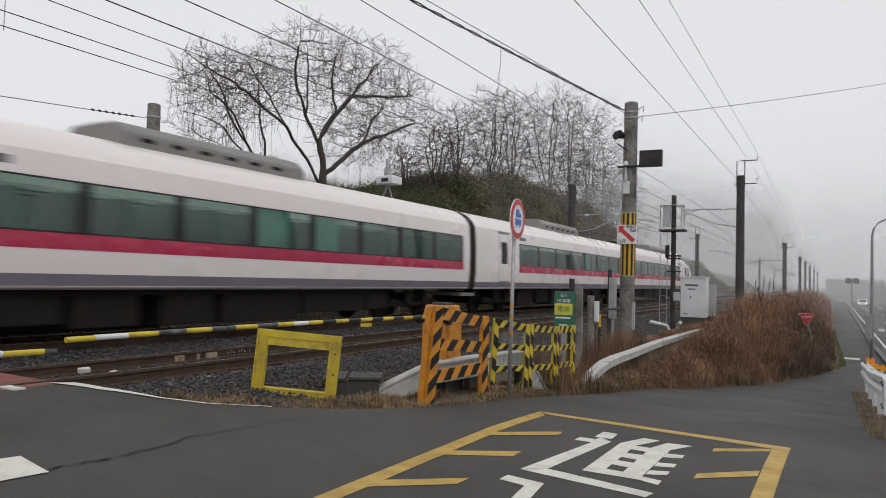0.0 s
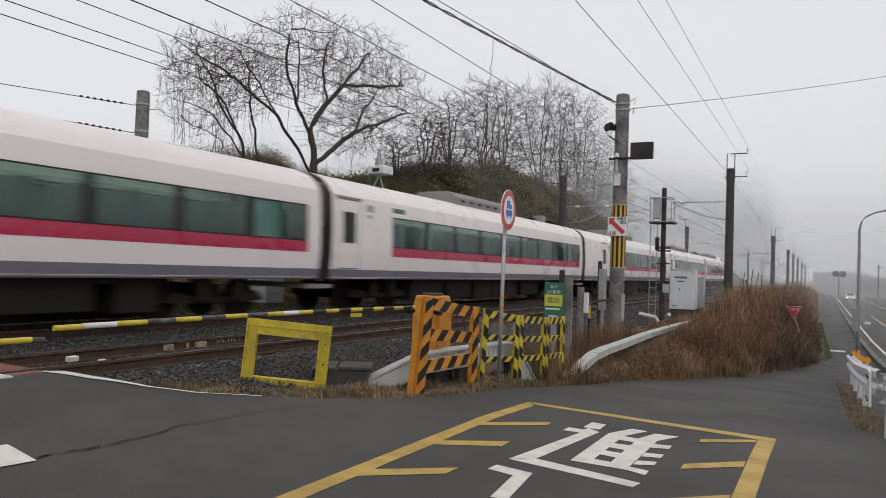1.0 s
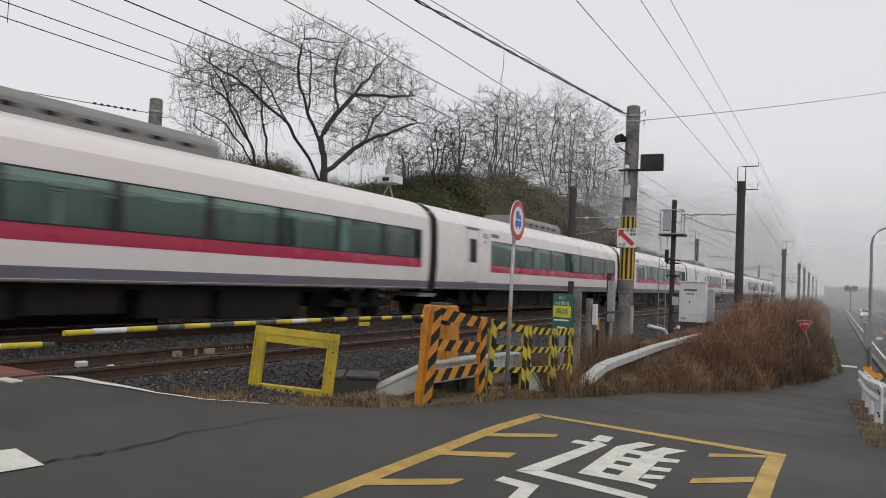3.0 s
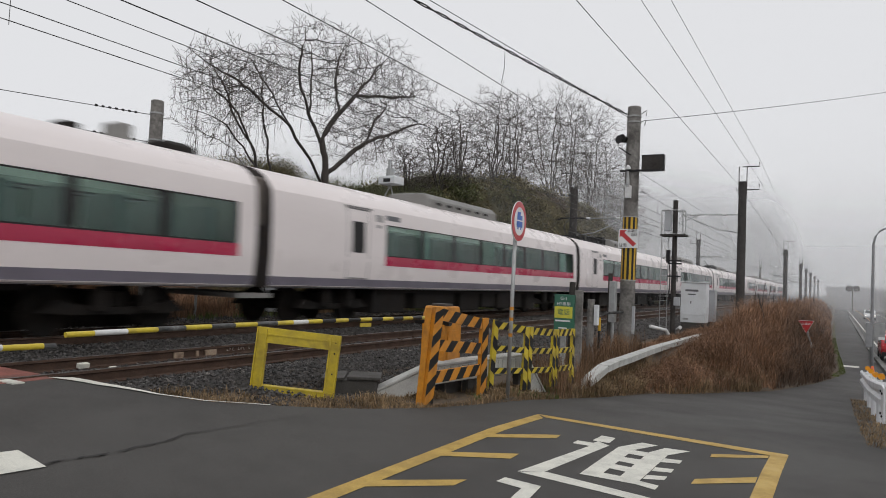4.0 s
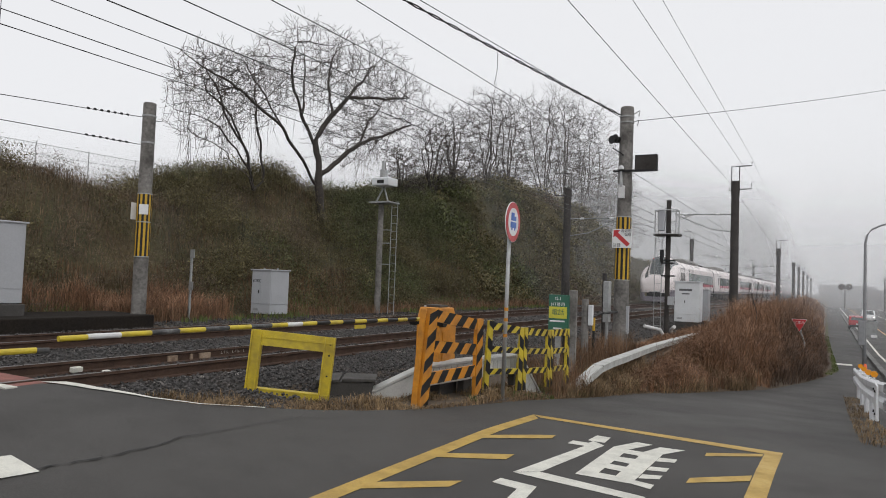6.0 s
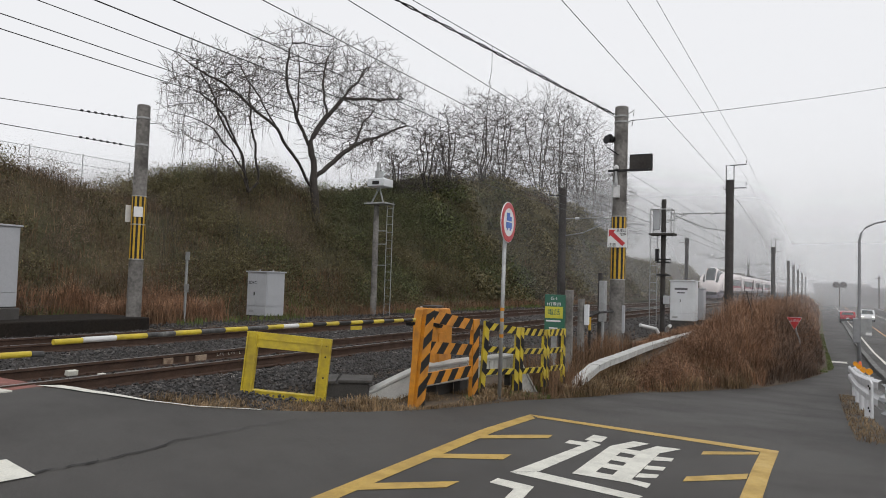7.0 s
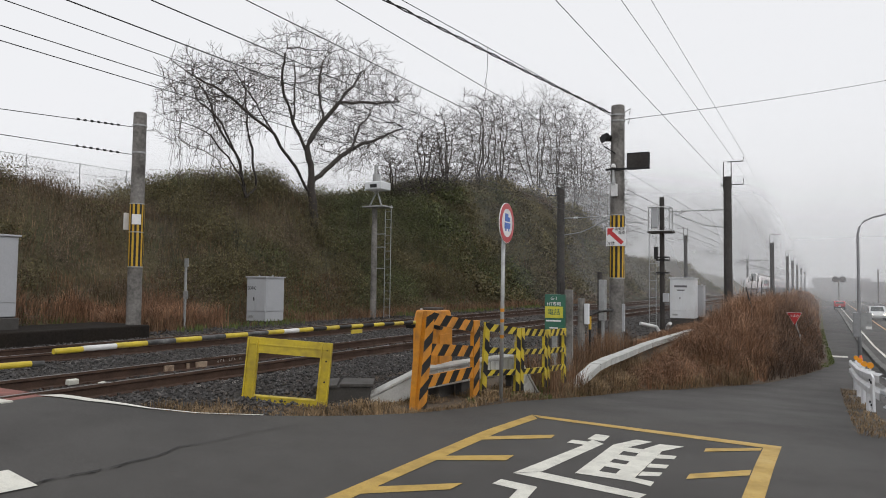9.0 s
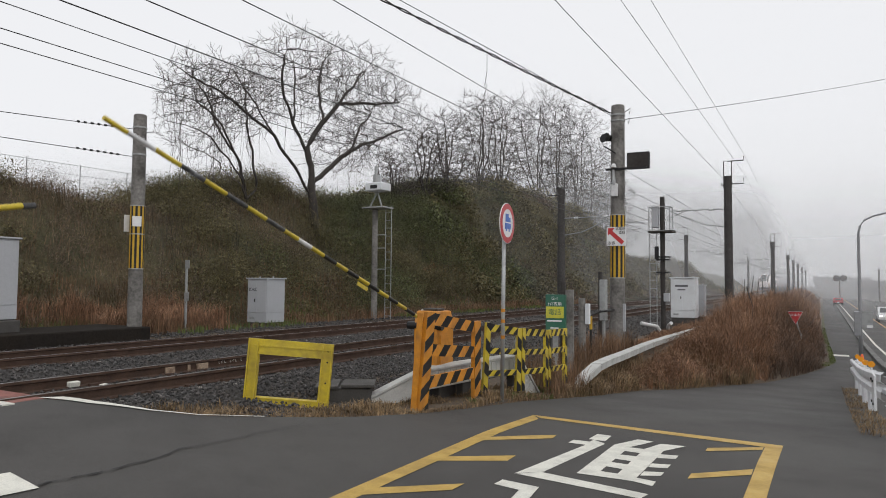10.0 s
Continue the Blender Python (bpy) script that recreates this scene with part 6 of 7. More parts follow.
def branch_out(seed, limbs, blobs, count, step, kill, reach, sway):
    """Limbs that reach out for free room inside the crown's blobs; gives places and parents of the nodes."""
    r = np.random.default_rng(seed)
    pts, parent = [], []
    for limb in limbs:
        last = -1
        if pts:
            gap = [np.linalg.norm(np.array(limb[0]) - q) for q in pts]
            last = int(np.argmin(gap)) if min(gap) < 0.9 else -1
        for a, b in zip(limb, limb[1:]):
            a, b = np.array(a, float), np.array(b, float)
            n = max(1, int(np.linalg.norm(b - a) / step))
            for k in range(0 if last < 0 else 1, n + 1):
                q = a + (b - a) * k / n
                bend = np.array([wob(q[2], q[1], 0.9, seed + 0.3), wob(q[2], q[1], 0.8, seed + 5.3), 0.6 * wob(q[1], q[2], 0.8, seed + 9.1)])
                pts.append(q + sway * bend * min(1.0, len(pts) / 6) + r.normal(0, 0.06 * step, 3))
                parent.append(last)
                last = len(pts) - 1
    cloud_pts = []
    weight = np.array([q[3] * q[4] * q[5] for q in blobs]) ** 0.6
    for q, n in zip(blobs, (count * weight / weight.sum()).astype(int)):
        g = r.normal(size=(n, 3))
        g /= np.linalg.norm(g, axis=1)[:, None]
        cloud_pts.append(np.array(q[:3]) + g * (r.uniform(0.05, 1, (n, 1)) ** 0.42) * np.array(q[3:]))
    A = np.concatenate(cloud_pts)
    P = np.array(pts)
    d2 = ((A[:, None] - P[None]) ** 2).sum(2)
    near, dist = d2.argmin(1), d2.min(1)
    kids = np.zeros(len(P), int)
    for turn in range(110):
        use = dist < reach * reach
        if not use.any():
            break
        way = A[use] - P[near[use]]
        way /= np.linalg.norm(way, axis=1)[:, None] + 1e-9
        total = np.zeros((len(P), 3))
        np.add.at(total, near[use], way)
        grown = [i for i in np.unique(near[use]) if kids[i] < 3]
        if not grown:
            break
        fresh = []
        for i in grown:
            v = total[i] / (np.linalg.norm(total[i]) + 1e-9) + r.normal(0, 0.22, 3)
            fresh.append(P[i] + v / np.linalg.norm(v) * step)
            parent.append(int(i))
            kids[i] += 1
        fresh = np.array(fresh)
        k0 = len(P)
        P = np.concatenate([P, fresh])
        kids = np.concatenate([kids, np.zeros(len(fresh), int)])
        d2 = ((A[:, None] - fresh[None]) ** 2).sum(2)
        m = d2.min(1)
        closer = m < dist
        near[closer], dist[closer] = d2.argmin(1)[closer] + k0, m[closer]
        keep = dist > kill * kill
        A, near, dist = A[keep], near[keep], dist[keep]
        if not len(A):
            break
    return P, parent


def bare_tree(name, seed, limbs, blobs, label, count, step=0.26, kill=0.42, reach=3.0, thin=0.008, base=0.22, vines=0, twigs=1.0, droop=0.0, power=0.47, sway=0.2):
    """A leafless tree: trunk and limbs, branches that fill the crown, fine twigs at their ends."""
    r = random.Random(seed)
    P, parent = branch_out(seed, limbs, blobs, count, step, kill, reach, sway)
    n = len(P)
    load = np.zeros(n)
    below = [[] for _ in range(n)]
    for i in range(n - 1, -1, -1):
        load[i] = max(load[i], 1.0)
        if parent[i] >= 0:
            load[parent[i]] += load[i]
            below[parent[i]].append(i)
    rad = thin * load ** power
    rad *= np.minimum(1.0, base / rad)
    origin = Vector(limbs[0][0])
    top = empty(name, pose(*origin), label, "tree", "bare trees")
    place = [Vector(q) - origin for q in P]
    big, small = Shape(), Shape()
    heads = [(-1, i) for i in range(n) if parent[i] < 0]
    while heads:
        before, i = heads.pop()
        chain = [before] if before >= 0 else []
        while True:
            chain.append(i)
            nxt = sorted(below[i], key=lambda q: -load[q])
            heads += [(i, q) for q in nxt[1:]]
            if not nxt:
                break
            i = nxt[0]
        if len(chain) < 2:
            continue
        radii = [float(rad[q]) for q in chain]
        if before >= 0:
            radii[0] = radii[1]
        (big if radii[0] > 0.028 else small).tube([place[q] for q in chain], radii, 9 if radii[0] > 0.1 else 5 if radii[0] > 0.03 else 3, False)
    for i in range(n):
        if rad[i] > 3.2 * thin or parent[i] < 0:
            continue
        along = (place[i] - place[parent[i]]).normalized()
        for _ in range(3 if not below[i] else 1):
            if r.random() > twigs:
                continue
            v = (along + Vector((r.gauss(0, 0.6), r.gauss(0, 0.6), r.gauss(0.1 - droop, 0.5)))).normalized()
            ln = r.uniform(0.25, 0.75) * step / 0.26
            mid = place[i] + v * ln * 0.5
            w = (v + Vector((r.gauss(0, 0.35), r.gauss(0, 0.35), r.gauss(0.12 - droop, 0.35)))).normalized()
            small.tube([place[i], mid, mid + w * ln * 0.5], [thin * 0.85, thin * 0.75, thin * 0.55], 3, False)
            if r.random() < 0.6:
                u = (w + Vector((r.gauss(0, 0.7), r.gauss(0, 0.7), r.gauss(0, 0.6)))).normalized()
                small.tube([mid, mid + u * ln * 0.45], thin * 0.6, 3, False)
    for _ in range(vines):
        q = place[r.randrange(n)]
        if q.z > 1.2:
            ln = r.uniform(0.4, 1.9)
            small.tube([q, q + Vector((r.uniform(-0.1, 0.1), r.uniform(-0.1, 0.1), -ln * 0.5)), q + Vector((r.uniform(-0.2, 0.2), r.uniform(-0.2, 0.2), -ln))], 0.0065, 3, False)
    part("trunk", big, BARK, top, "dark trunk and limbs", weld=False, smooth=True)
    tagged(part("crown", small, TWIG, top, "bare fine twigs", weld=False), kind="stuff")
    return top


X = -20.0
bare_tree("bare_tree", 5, [
    [(X + 0.5, 23.75, 3.0), (X + 0.3, 23.7, 5.6), (X, 23.6, 7.2)],
    [(X, 23.6, 7.0), (X - 0.2, 22.85, 8.2), (X - 0.3, 22.3, 9.5), (X, 22.0, 10.9), (X, 22.3, 11.8)],
    [(X - 0.2, 22.85, 8.2), (X - 0.6, 23.3, 9.6), (X - 0.8, 23.6, 11.4)],
    [(X, 23.6, 7.2), (X + 0.3, 24.6, 8.7), (X + 0.5, 25.9, 10.2), (X + 0.3, 27.2, 11.6)],
    [(X + 0.3, 24.4, 8.4), (X - 0.3, 24.9, 9.8), (X - 0.5, 25.2, 11.6)],
    [(X + 0.5, 25.4, 9.6), (X + 0.9, 27.4, 9.9), (X + 1.0, 29.6, 10.6)],
    [(X + 0.3, 23.7, 5.6), (X + 0.5, 25.2, 6.9), (X + 0.7, 26.8, 7.9), (X + 0.4, 29.0, 8.6), (X + 0.4, 30.8, 9.4)],
    [(X + 0.6, 26.2, 7.5), (X + 0.2, 27.3, 8.9), (X, 28.6, 9.9)],
    [(X + 0.3, 23.7, 5.1), (X + 0.3, 22.4, 6.1), (X + 0.4, 21.1, 7.25), (X + 0.3, 19.6, 7.9), (X + 0.2, 17.6, 8.5), (X, 16.4, 8.9)],
    [(X + 0.4, 21.1, 7.25), (X, 20.5, 8.4), (X - 0.2, 19.4, 9.5)]],
    [(X, 22.8, 10.4, 2.6, 2.3, 2.0), (X, 26.8, 10.8, 2.8, 2.9, 2.1), (X, 29.3, 9.9, 2.6, 2.7, 2.2), (X, 26.6, 7.7, 2.2, 2.9, 1.4), (X, 18.2, 8.7, 2.0, 2.0, 1.2)],
    "large bare spreading tree with hanging vines on the bank", 3400, 0.25, 0.37, 3.2, 0.0084, 0.30, 200, 1.0, 0.0, 0.485, 0.18)
bare_tree("bare_tree", 6, [
    [(X - 0.2, 20.2, 4.6), (X - 0.1, 19.6, 6.0), (X, 18.7, 7.2), (X, 17.5, 7.8)],
    [(X - 0.2, 20.2, 4.7), (X + 0.2, 18.9, 6.0), (X + 0.3, 17.3, 6.8)],
    [(X - 0.4, 20.9, 4.8), (X - 0.4, 20.7, 6.6), (X - 0.4, 20.2, 8.3)],
    [(X - 0.1, 19.6, 6.0), (X - 0.5, 18.6, 7.6), (X - 0.6, 17.9, 9.0)], [(X - 0.2, 20.3, 4.6), (X + 0.5, 18.2, 5.6), (X + 0.4, 16.4, 6.2)]],
    [(X, 17.6, 8.1, 1.8, 1.6, 1.4), (X, 19.9, 8.4, 1.8, 1.9, 1.5), (X, 17.5, 6.8, 1.6, 1.4, 1.1)],
    "bare leaning tree with hanging vines beside a larger one", 1800, 0.24, 0.36, 3.0, 0.0080, 0.16, 150, 1.0, 0.0)
for k, (ty, high) in enumerate(((33.5, 9.0), (36.8, 11.2), (41, 13.4), (45.5, 15.6), (50.5, 17.0), (56, 18.6), (62, 19.8), (68.5, 20.2), (75, 18.4), (81, 15.5))):
    tx = -22.0 + 1.4 * wob(ty, 3, 0.9)
    z0 = hill_z(tx, ty) - 0.2
    h = high - z0
    fan = []
    for turn, far in ((-0.30, 0.52), (-0.16, 0.66), (-0.03, 0.74), (0.10, 0.70), (0.22, 0.60), (0.33, 0.46)):
        side = 0.22 * wob(ty, turn * 9, 1.3, 71)
        fan.append([(tx, ty, z0), (tx + side * 0.3 * h, ty + 0.35 * turn * h, z0 + 0.30 * far * h), (tx + side * h, ty + turn * h, z0 + far * h)])
    bare_tree("bare_tree", 20 + k, fan,
              [(tx, ty, z0 + 0.62 * h, 0.30 * h, 0.38 * h, 0.37 * h), (tx + 0.4, ty + 0.6, z0 + 0.32 * h, 0.28 * h, 0.44 * h, 0.24 * h)],
              "bare winter tree on the bank, hazy in the mist", 1300, 0.042 * h, 0.060 * h, 0.5 * h, 0.0115, 0.15, 0, 1.0, -0.1, 0.43, 0.2)

nrng = np.random.default_rng(3)


def quads(name, centres, size, mat, label, category, ratio=0.45, flat=0.0):
    """Many small leaves, each a bent quad, at the given places."""
    n = len(centres)
    d = nrng.normal(size=(n, 3))
    d[:, 2] = d[:, 2] * (1 - flat) + 0.2
    d /= np.linalg.norm(d, axis=1)[:, None]
    e = np.cross(d, nrng.normal(size=(n, 3)))
    e /= np.linalg.norm(e, axis=1)[:, None]
    s = size * nrng.uniform(0.6, 1.4, (n, 1))
    c = np.asarray(centres)
    v = np.stack([c - d * s, c + e * s * ratio, c + d * s, c - e * s * ratio], 1).reshape(-1, 3)
    me = bpy.data.meshes.new(name)
    me.from_pydata(v.tolist(), [], np.arange(4 * n).reshape(-1, 4).tolist())
    me.materials.append(mat)
    ob = new(name, me)
    return tagged(ob, label, category, kind="stuff")


def blades(name, places, heights, mat, label, category, width=0.012, lean=0.35):
    """Grass blades: two triangles each, bent over."""
    n = len(places)
    p, h = np.asarray(places), np.asarray(heights)[:, None]
    a = np.array([9 * wob(q[0], q[1], 0.9, 41) for q in places]) + nrng.uniform(-2.3, 2.3, n)
    out = np.stack([np.cos(a), np.sin(a), np.zeros(n)], 1)
    side = np.stack([-np.sin(a), np.cos(a), np.zeros(n)], 1) * width
    up = np.array([0, 0, 1.0])
    ln = nrng.uniform(0.1, 1.0, (n, 1)) * lean
    mid = p + up * h * 0.6 + out * h * ln * 0.35
    tip = p + up * h * (1 - 0.3 * ln) + out * h * ln
    v = np.stack([p - side, p + side, mid + side * 0.8, mid - side * 0.8, tip], 1).reshape(-1, 3)
    k = np.arange(n)[:, None] * 5
    f = (k + np.array([[0, 1, 2, 3]])).tolist() + (k + np.array([[3, 2, 4]])).tolist()
    me = bpy.data.meshes.new(name)
    me.from_pydata(v.tolist(), [], f)
    me.materials.append(mat)
    ob = new(name, me)
    return tagged(ob, label, category, kind="stuff")


LEAF_DARK = material("dark_evergreen_leaves", (0.090, 0.098, 0.034), 0.7, vary=0.4, scale=0.8, fine=3, second=(0.034, 0.042, 0.016), amount=1.0, island=0.8)
LEAF_OLIVE = material("olive_leaves", (0.132, 0.110, 0.048), 0.75, vary=0.35, scale=0.8, fine=3, second=(0.064, 0.056, 0.026), amount=1.0, island=0.55)
LEAF_BROWN = material("withered_brown_leaves", (0.165, 0.122, 0.088), 0.9, vary=0.3, scale=0.7, fine=3, second=(0.088, 0.070, 0.050), amount=1.0, island=0.6)
GRASS_DRY = material("dry_brown_grass", (0.27, 0.150, 0.085), 0.9, vary=0.3, scale=0.8, fine=4, second=(0.13, 0.072, 0.044), amount=1.0, island=0.55)
SCRUB_DARK = material("dark_brown_scrub", (0.125, 0.078, 0.052), 0.9, vary=0.35, scale=0.9, fine=4, second=(0.060, 0.042, 0.030), amount=1.0, island=0.6)
LEAF_RUST = material("rust_brown_leaves", (0.20, 0.108, 0.060), 0.9, vary=0.25, scale=0.6, fine=4, second=(0.085, 0.052, 0.035), amount=0.8, island=0.5)
GRASS_HILL = material("grey_brown_grass", (0.165, 0.112, 0.066), 0.9, vary=0.35, scale=0.5, fine=4, second=(0.085, 0.068, 0.036), amount=1.0, island=0.5)
GRASS_FOOT = material("brown_foot_grass", (0.19, 0.108, 0.058), 0.9, vary=0.25, scale=0.5, fine=4, second=(0.07, 0.05, 0.03), amount=0.9, island=0.45)
GRASS_STRAW = material("straw_grass", (0.235, 0.160, 0.085), 0.9, vary=0.35, scale=1.6, fine=6, second=(0.12, 0.08, 0.045), amount=1.0, island=0.6)
GRASS_GREEN = material("green_grass", (0.095, 0.125, 0.032), 0.9, vary=0.2, scale=0.7, fine=4, second=(0.1, 0.11, 0.03), island=0.35)

lr = random.Random(8)
groups = {k: [] for k in ("d", "o", "b", "fd", "fo", "fb")}
for _ in range(2900):
    y = lr.uniform(2, 34) if lr.random() < 0.5 else lr.uniform(34, 130)
    x = -15.8 - 12 * lr.random() ** 1.2
    z = hill_z(x, y)
    t = (z + 0.1) / 6
    patch = wob(x, y, 0.16, 7) + 0.5 * wob(x, y, 0.5, 9)
    green = patch + lerp(y, [(8, -0.95), (14, -0.85), (17, -0.4), (18.6, 0.0), (21, 0.38), (40, 0.35), (46, -0.2)]) - (0.25 if x > -16.6 else 0) + (0.2 if y > 40 and t > 0.6 else 0)
    key = "d" if green > 0.28 else "o" if green > -0.05 else "b"
    if x > -17.2 and y < 30 and lr.random() < 0.65:
        continue
    if key == "d" and lr.random() < 0.4 or key == "b" and lr.random() < 0.12:
        key = "o"
    r = lr.uniform(0.35, 0.95) * (1.0 if y < 34 else 1.5) * (0.6 if key == "b" else 1)
    if 17 < y < 34 and t > 0.35 and lr.random() < 0.12:
        r = lr.uniform(0.9, 1.4)
    num = int((430 if key != "b" else 300) * r * r / 0.4) + 30
    if y > 34:
        num = int(num * 0.30)
    g = nrng.normal(size=(num, 3))
    g /= np.linalg.norm(g, axis=1)[:, None]
    g[:, 2] = np.abs(g[:, 2])
    g *= nrng.uniform(0.4, 1.12, (num, 1)) ** 0.8 * r
    groups[("f" if y > 34 else "") + key].append(g * np.array([1, 1, 1.05]) + np.array([x, y, z - 0.1]))
# tall separate bushes that stand out of the undergrowth
for _ in range(430):
    y = lr.uniform(11, 46)
    x = -16.6 - 6.8 * lr.random()
    green = wob(x, y, 0.16, 7) + 0.5 * wob(x, y, 0.5, 9) + lerp(y, [(8, -1.0), (15, -0.8), (18.4, 0.0), (21, 0.40), (40, 0.35), (46, 0.0)])
    key = "d" if green > 0.22 else "o" if green > -0.12 else "b"
    r = lr.uniform(0.55, 1.15) * (0.75 if key == "b" else 1.0)
    if x < -20.6:
        r *= 0.7
    num = int(620 * r * r) + 60
    g = nrng.normal(size=(num, 3))
    g /= np.linalg.norm(g, axis=1)[:, None]
    g[:, 2] = np.abs(g[:, 2]) * lr.uniform(0.9, 1.45)
    bumps = 1 + 0.28 * np.sin(g[:, 0] * 5 + x) * np.sin(g[:, 1] * 5 + y) + 0.18 * np.sin(g[:, 2] * 9 + x)
    g *= (nrng.uniform(0.55, 1.08, (num, 1)) ** 0.6) * r * bumps[:, None]
    groups[key].append(g + np.array([x, y, hill_z(x, y) + 0.1]))
for key, mat, size, label in (("d", LEAF_DARK, 0.044, "dense dark evergreen shrubs covering the bank"), ("o", LEAF_OLIVE, 0.046, "olive winter shrubs and bamboo grass on the bank"),
                              ("b", LEAF_BROWN, 0.040, "withered brown scrub on the bank"), ("fd", LEAF_DARK, 0.10, "dark evergreen shrubs farther along the bank"),
                              ("fo", LEAF_OLIVE, 0.10, "olive shrubs farther along the bank"), ("fb", LEAF_BROWN, 0.09, "withered scrub farther along the bank")):
    quads("hillside_shrubs", np.concatenate(groups[key]), size, mat, label, "shrubs", 0.13 if key == "b" else 0.26 if key in "do" else 0.4)

# dry grass: on the bank's foot, on the mound beside the line, along the road's edge


def scatter(n, xr, yr, z, h, keep=None):
    P, Hh = [], []
    while len(P) < n:
        x, y = lr.uniform(*xr), lr.uniform(*yr)
        if keep and not keep(x, y):
            continue
        P.append((x, y, z(x, y)))
        Hh.append(h(x, y) * lr.uniform(0.5, 1.15))
    return P, Hh


P, Hh = scatter(26000, (-18.2, -14.6), (3, 50), lambda x, y: max(hill_z(x, y), ground_z(x, y)) - 0.03, lambda x, y: 0.42 + 0.4 * wob(x, y, 0.5), lambda x, y: not (-16 < x < -13.8 and y < 11))
blades("bank_grass", P, Hh, GRASS_FOOT, "dry brown grass at the foot of the bank", "grass", 0.008, 0.8)
P, Hh = scatter(5000, (-17.0, -14.2), (9, 45), lambda x, y: max(hill_z(x, y), ground_z(x, y)) - 0.03, lambda x, y: 0.25, lambda x, y: wob(x, y, 0.4, 2) > 0.1)
blades("bank_grass", P, Hh, GRASS_GREEN, "short green grass at the foot of the bank", "grass", 0.012)
mound = lambda x, y: (0.8 + 0.75 * wob(x, y, 0.8, 21)) * lerp(y, [(9, 0.16), (12, 0.3), (16, 0.5), (19, 0.8), (23, 1.35), (30, 1.75), (60, 1.5), (110, 1.6)]) * (1 + 0.5 * wob(x, y, 2.2, 23)) * lerp(x, [(-5.0, 0.2), (-3.75, 0.22), (-3.3, 0.7), (-2.8, 1.0), (-1.4, 0.85), (-0.5, 0.6), (0.0, 0.3)])
edge_gap = lambda x, y: x < lerp(y, ROAD_EDGE) - (0.05 if y < 28 else 0.33) and not (-4.22 < x < -3.62 and 12.5 < y < 31)
split = lambda x, y: x < lerp(y, [(13, -1.0), (24, -1.5), (32, -1.9), (45, -2.6)]) + 0.35 * wob(x, y, 0.6, 81)
P, Hh = scatter(40000, (-4.9, 0.1), (13, 45), lambda x, y: ground_z(x, y) - 0.02, mound, lambda x, y: edge_gap(x, y) and split(x, y))
blades("dry_grass", P, Hh, GRASS_DRY, "tall reddish-brown dry grass on the mound beside the line", "grass", 0.006, 1.25)
P, Hh = scatter(17000, (-3.4, 0.1), (19, 50), lambda x, y: ground_z(x, y) - 0.02, lambda x, y: 0.85 * mound(x, y), lambda x, y: edge_gap(x, y) and not split(x, y))
blades("dark_scrub", P, Hh, SCRUB_DARK, "dark brown tangled scrub at the mound's end by the footpath", "scrub", 0.006, 1.4)
P, Hh = scatter(16000, (-4.9, -0.1), (40, 115), lambda x, y: ground_z(x, y) - 0.02, mound, edge_gap)
blades("dry_grass", P, Hh, GRASS_DRY, "tall dry grass beside the line, farther off", "grass", 0.028, 0.5)
P, Hh = scatter(20000, (-6.3, -3.2), (4.9, 17), lambda x, y: max(ground_z(x, y), road_z(x, y) - 0.07 if y < 8 else -9) - 0.03, lambda x, y: 0.10 + 0.16 * wob(x, y, 1.9),
                lambda x, y: lerp(y, ROAD_EDGE) - (0.75 if y < 8.8 else 1.0) < x < lerp(y, ROAD_EDGE) + 0.02)
blades("straw_grass", P, Hh, GRASS_STRAW, "flattened straw-coloured grass along the road's edge", "grass", 0.004, 1.3)
P, Hh = scatter(9000, (-4.3, -1.6), (11, 24), lambda x, y: ground_z(x, y) - 0.02, lambda x, y: 0.30 + 0.3 * wob(x, y, 1.1, 17), lambda x, y: lerp(y, ROAD_EDGE) - 1.3 < x < lerp(y, ROAD_EDGE) and wob(x, y, 0.8, 19) > -0.15)
blades("straw_grass", P, Hh, GRASS_STRAW, "matted straw-coloured grass at the foot of the mound", "grass", 0.006, 1.2)
P, Hh = scatter(1600, (-4.6, -3.2), (8.4, 14), lambda x, y: ground_z(x, y) - 0.03, lambda x, y: 0.13, lambda x, y: edge_gap(x, y) and wob(x, y, 1.4, 4) > 0.12)
blades("green_tufts", P, Hh, GRASS_GREEN, "small green weed tufts by the fence", "grass", 0.009, 0.9)
P, Hh = scatter(2500, (-5.0, -3.6), (10.5, 18), lambda x, y: ground_z(x, y) - 0.03, lambda x, y: 0.7, lambda x, y: edge_gap(x, y) and wob(x, y, 0.9, 14) > -0.1)
blades("dry_weeds", P, Hh, GRASS_FOOT, "dry brown weeds round the posts", "grass", 0.004, 0.7)
P, Hh = scatter(2600, (0.34, 0.76), (9.4, 20), lambda x, y: lerp(y, ROADFALL) - 0.02, lambda x, y: 0.09, lambda x, y: wob(x, y, 1.2) > -0.2)
blades("straw_grass", P, Hh, GRASS_STRAW, "dead grass under the guardrail", "grass", 0.004, 1.1)
P, Hh = scatter(5000, (-0.5, 0.36), (28.5, 60), lambda x, y: lerp(y, ROADFALL), lambda x, y: 0.07, lambda x, y: lerp(y, ROAD_EDGE) - 0.38 < x < lerp(y, ROAD_EDGE) + 0.04 and wob(x, y, 0.9, 31) > -0.25)
blades("green_verge_grass", P, Hh, GRASS_GREEN, "short green grass along the footpath", "grass", 0.010, 0.9)
hb = []
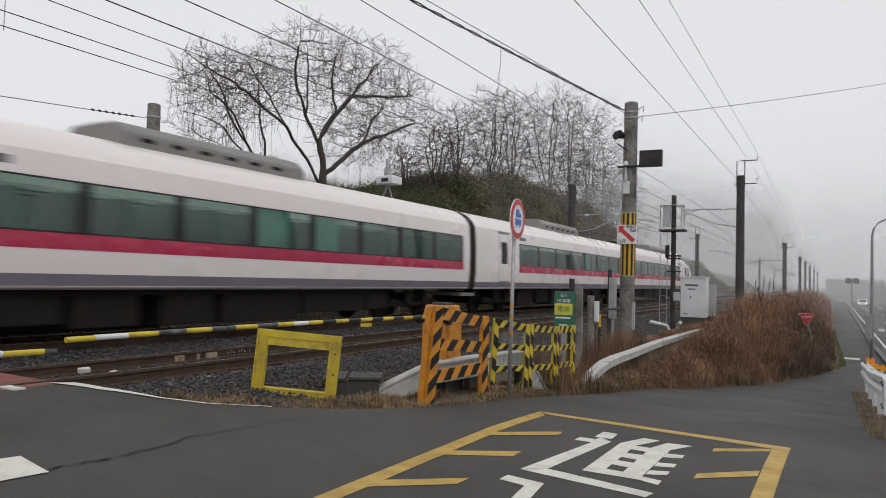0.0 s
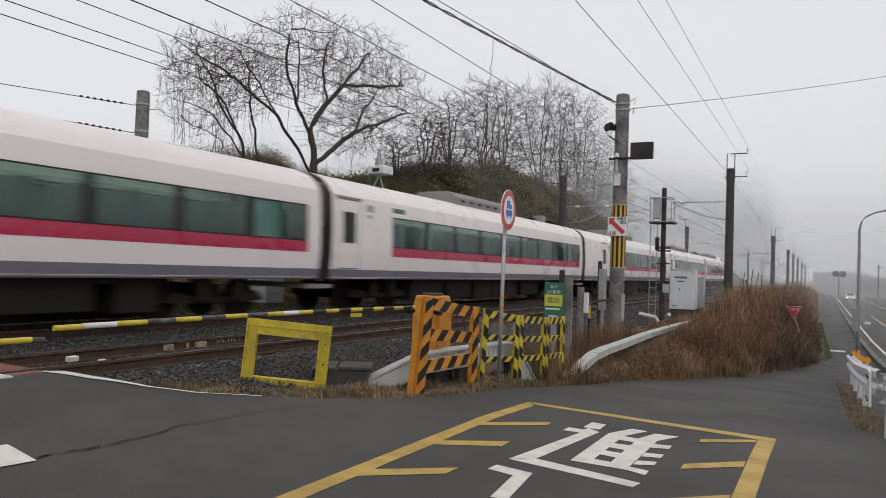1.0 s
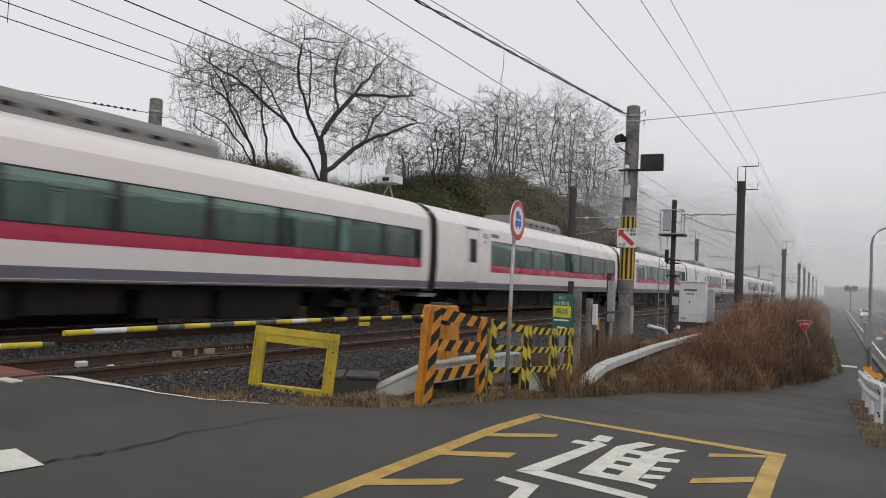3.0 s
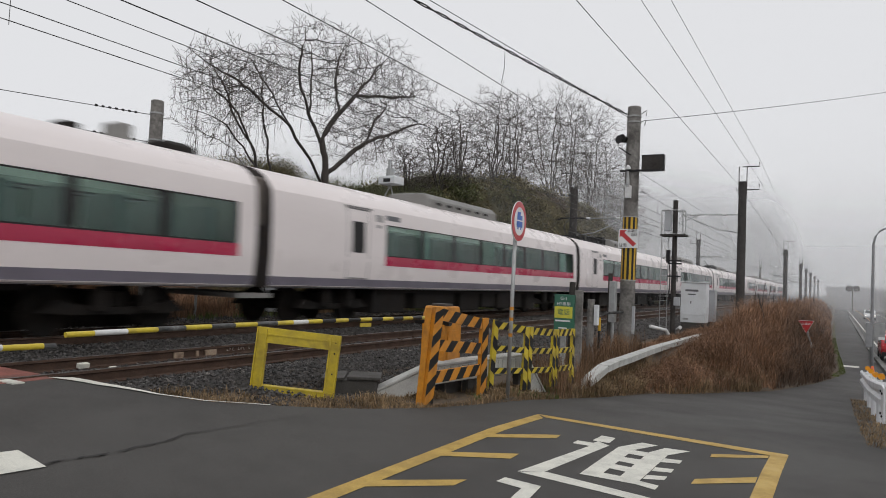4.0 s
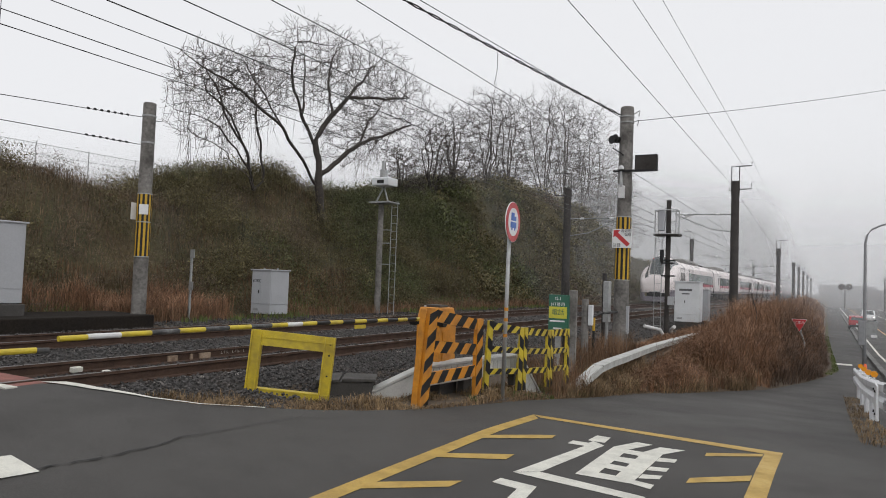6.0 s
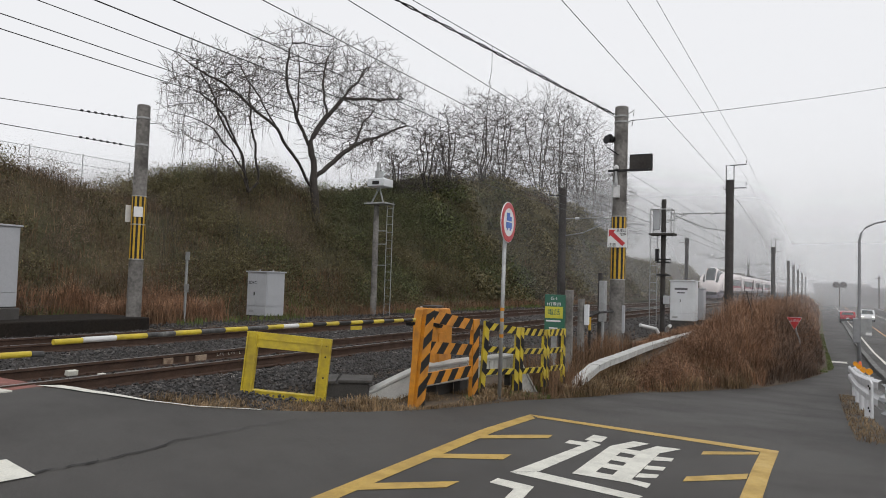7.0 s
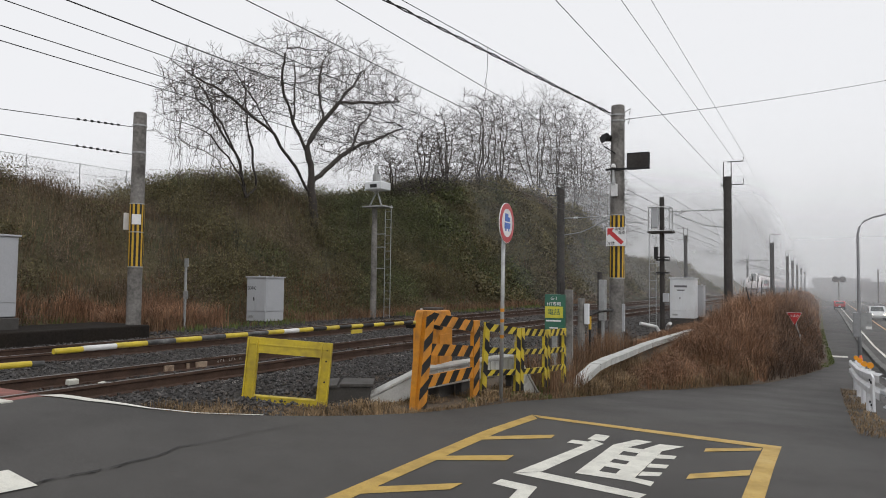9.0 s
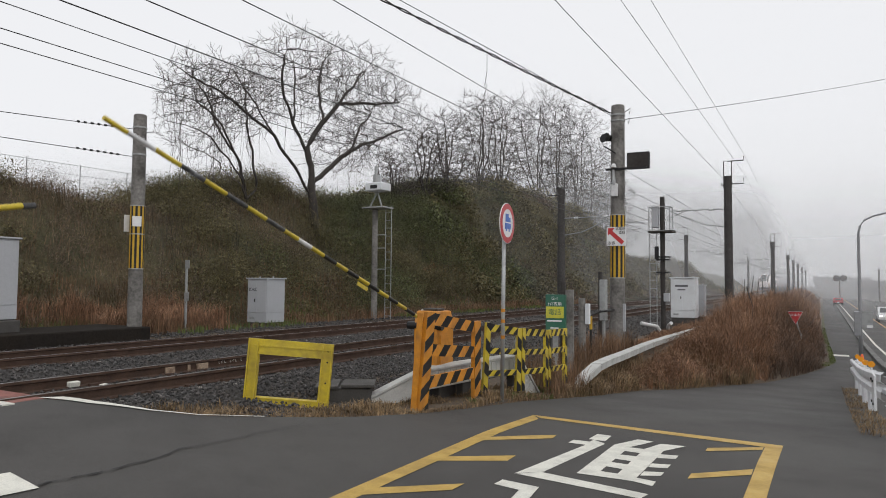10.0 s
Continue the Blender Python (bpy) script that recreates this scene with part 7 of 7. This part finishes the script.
for _ in range(1500):
    x, y = lr.uniform(-17, -26), lr.uniform(4, 40)
    if wob(x, y, 0.16, 7) + 0.5 * wob(x, y, 0.5, 9) + (0.35 if 18 < y < 40 else -0.45) > 0.15:
        continue
    for _ in range(28):
        q = (x + lr.gauss(0, 0.35), y + lr.gauss(0, 0.35))
        hb.append((q[0], q[1], hill_z(*q) - 0.05))
blades("hill_grass", hb, [lr.uniform(0.2, 0.65) for _ in hb], GRASS_HILL, "withered grey-brown grass on the bank", "grass", 0.007, 1.0)
mb = []
for _ in range(1100):
    y = lr.uniform(13.5, 44)
    x = lr.uniform(-3.6, min(-0.3, lerp(y, ROAD_EDGE) - 0.35))
    h = mound(x, y)
    if h < 0.12:
        continue
    r = lr.uniform(0.18, 0.42)
    g = nrng.normal(size=(70, 3))
    g /= np.linalg.norm(g, axis=1)[:, None]
    g *= nrng.uniform(0.3, 1.0, (70, 1)) * r
    mb.append(g + np.array([x, y, ground_z(x, y) + h * lr.uniform(0.2, 0.72)]))
quads("mound_scrub", np.concatenate(mb), 0.045, LEAF_RUST, "rust-brown withered scrub on the mound", "scrub", 0.10)
wd = empty("weeds", pose(0, 0, 0), "tall dark weed stalks on the mound", "weeds")
for k in range(7):
    x, y = lr.uniform(-3.6, -2.2), lr.uniform(20, 34)
    h = lr.uniform(1.3, 2.1)
    z = ground_z(x, y)
    part("stalk", Shape().tube([(x, y, z), (x + 0.1, y, z + h * 0.6), (x + lr.uniform(-0.2, 0.3), y, z + h)], [0.012, 0.01, 0.02], 5), BARK, wd, weld=False)

sticks = []
for _ in range(600):
    y = lr.uniform(15, 60)
    x = -16.5 - 4.2 * lr.random()
    for _ in range(3):
        q = (x + lr.gauss(0, 0.2), y + lr.gauss(0, 0.2))
        sticks.append((q[0], q[1], hill_z(*q)))
blades("bare_scrub", sticks, [lr.uniform(0.8, 1.6) for _ in sticks], BARK, "thin bare stems sticking out of the scrub", "scrub", 0.006, 0.5)
P, Hh = scatter(9000, (-17.2, -15.0), (5.5, 14.5), lambda x, y: max(hill_z(x, y), ground_z(x, y)) - 0.03, lambda x, y: 0.75 + 0.6 * wob(x, y, 0.7, 51), lambda x, y: wob(x, y, 0.35, 53) > -0.15 and not (x > -16.4 and y < 11))
blades("red_brown_weeds", P, Hh, GRASS_DRY, "tall reddish-brown dead weeds at the foot of the bank", "grass", 0.006, 0.7)

# link fence along the top of the bank
fe = empty("hilltop_fence", pose(0, 0, 0), "pale wire fence along the top of the bank", "fence")
for k in range(9):
    y = 11 + 2.2 * k
    zz = hill_z(-27, y)
    part("post", Shape().tube([(-27, y, zz - 0.2), (-27, y, 6.05)], 0.02, 6), STEEL, fe)
for z in (6.0, 5.6):
    part("rail", Shape().tube([(-27, 0, z - 0.15), (-27, 30, z + 0.1)], 0.010, 5), STEEL, fe)
fm = Shape()
for k in range(150):
    y = 4 + 0.17 * k
    fm.tube([(-27, y, 4.9), (-27, y + 0.6, 6.0)], 0.005, 3, False)
    fm.tube([(-27, y + 0.6, 4.9), (-27, y, 6.0)], 0.005, 3, False)
part("mesh", fm, STEEL, fe, "pale blue-grey wire mesh", kind="stuff", weld=False)


# ---- what moves ----
def motions():
    walk(train, [(t, pose(FAR, y, 0)) for t, y in ((0.0, -141.0), (0.5, -124.6), (1.0, -108.1), (1.5, -91.68), (2.0, -75.45), (2.5, -59.6), (4.0, -10.5), (4.5, 6.05), (5.0, 22.2), (5.5, 38.2), (7.0, 86.0), (7.5, 101.5), (9.0, 144.0), (10.0, 169.0))])
    walk(boom, [(t, pose(-4.86, 8.32, 0.66, -a * 1.03 - 0.4, 0, 0)) for t, a in (
        (0.0, 0.6), (9.0, 0.6), (9.1, 1.9), (9.2, 3.0), (9.3, 4.4), (9.4, 6.0), (9.5, 7.6), (9.6, 9.8), (9.7, 12.2), (9.8, 14.7), (9.9, 17.1), (10.0, 19.8))])
    walk(boom_two, [(t, pose(-4.86, -2.5, 0.66, -a, 0, 180)) for t, a in (
        (0.0, 0.2), (9.0, 0.2), (9.2, 1.6), (9.4, 3.4), (9.6, 5.8), (9.8, 9.0), (10.0, 12.2))])
    walk(red_car, [(t, pose(x - 0.45, y, lerp(y, ROADFALL) - 0.03)) for t, x, y in ((0.0, 3.1, 12.0), (3.2, 3.1, 22.0), (4.5, 3.1, 57.0), (5.5, 2.9, 72.0), (7.0, 2.7, 87.0), (7.5, 2.6, 93.0), (8.0, 2.55, 99.0), (9.0, 2.5, 116.0), (10.0, 2.5, 135.0))])
    walk(white_car, [(t, pose(x - 0.4, y, lerp(y, ROADFALL) - 0.03, 0, 0, 180)) for t, x, y in ((0.0, 4.7, 150.0), (4.5, 4.7, 116.0), (7.0, 4.8, 94.0), (8.0, 4.9, 87.0), (9.0, 5.1, 82.0), (10.0, 5.3, 74.0))])


motions()
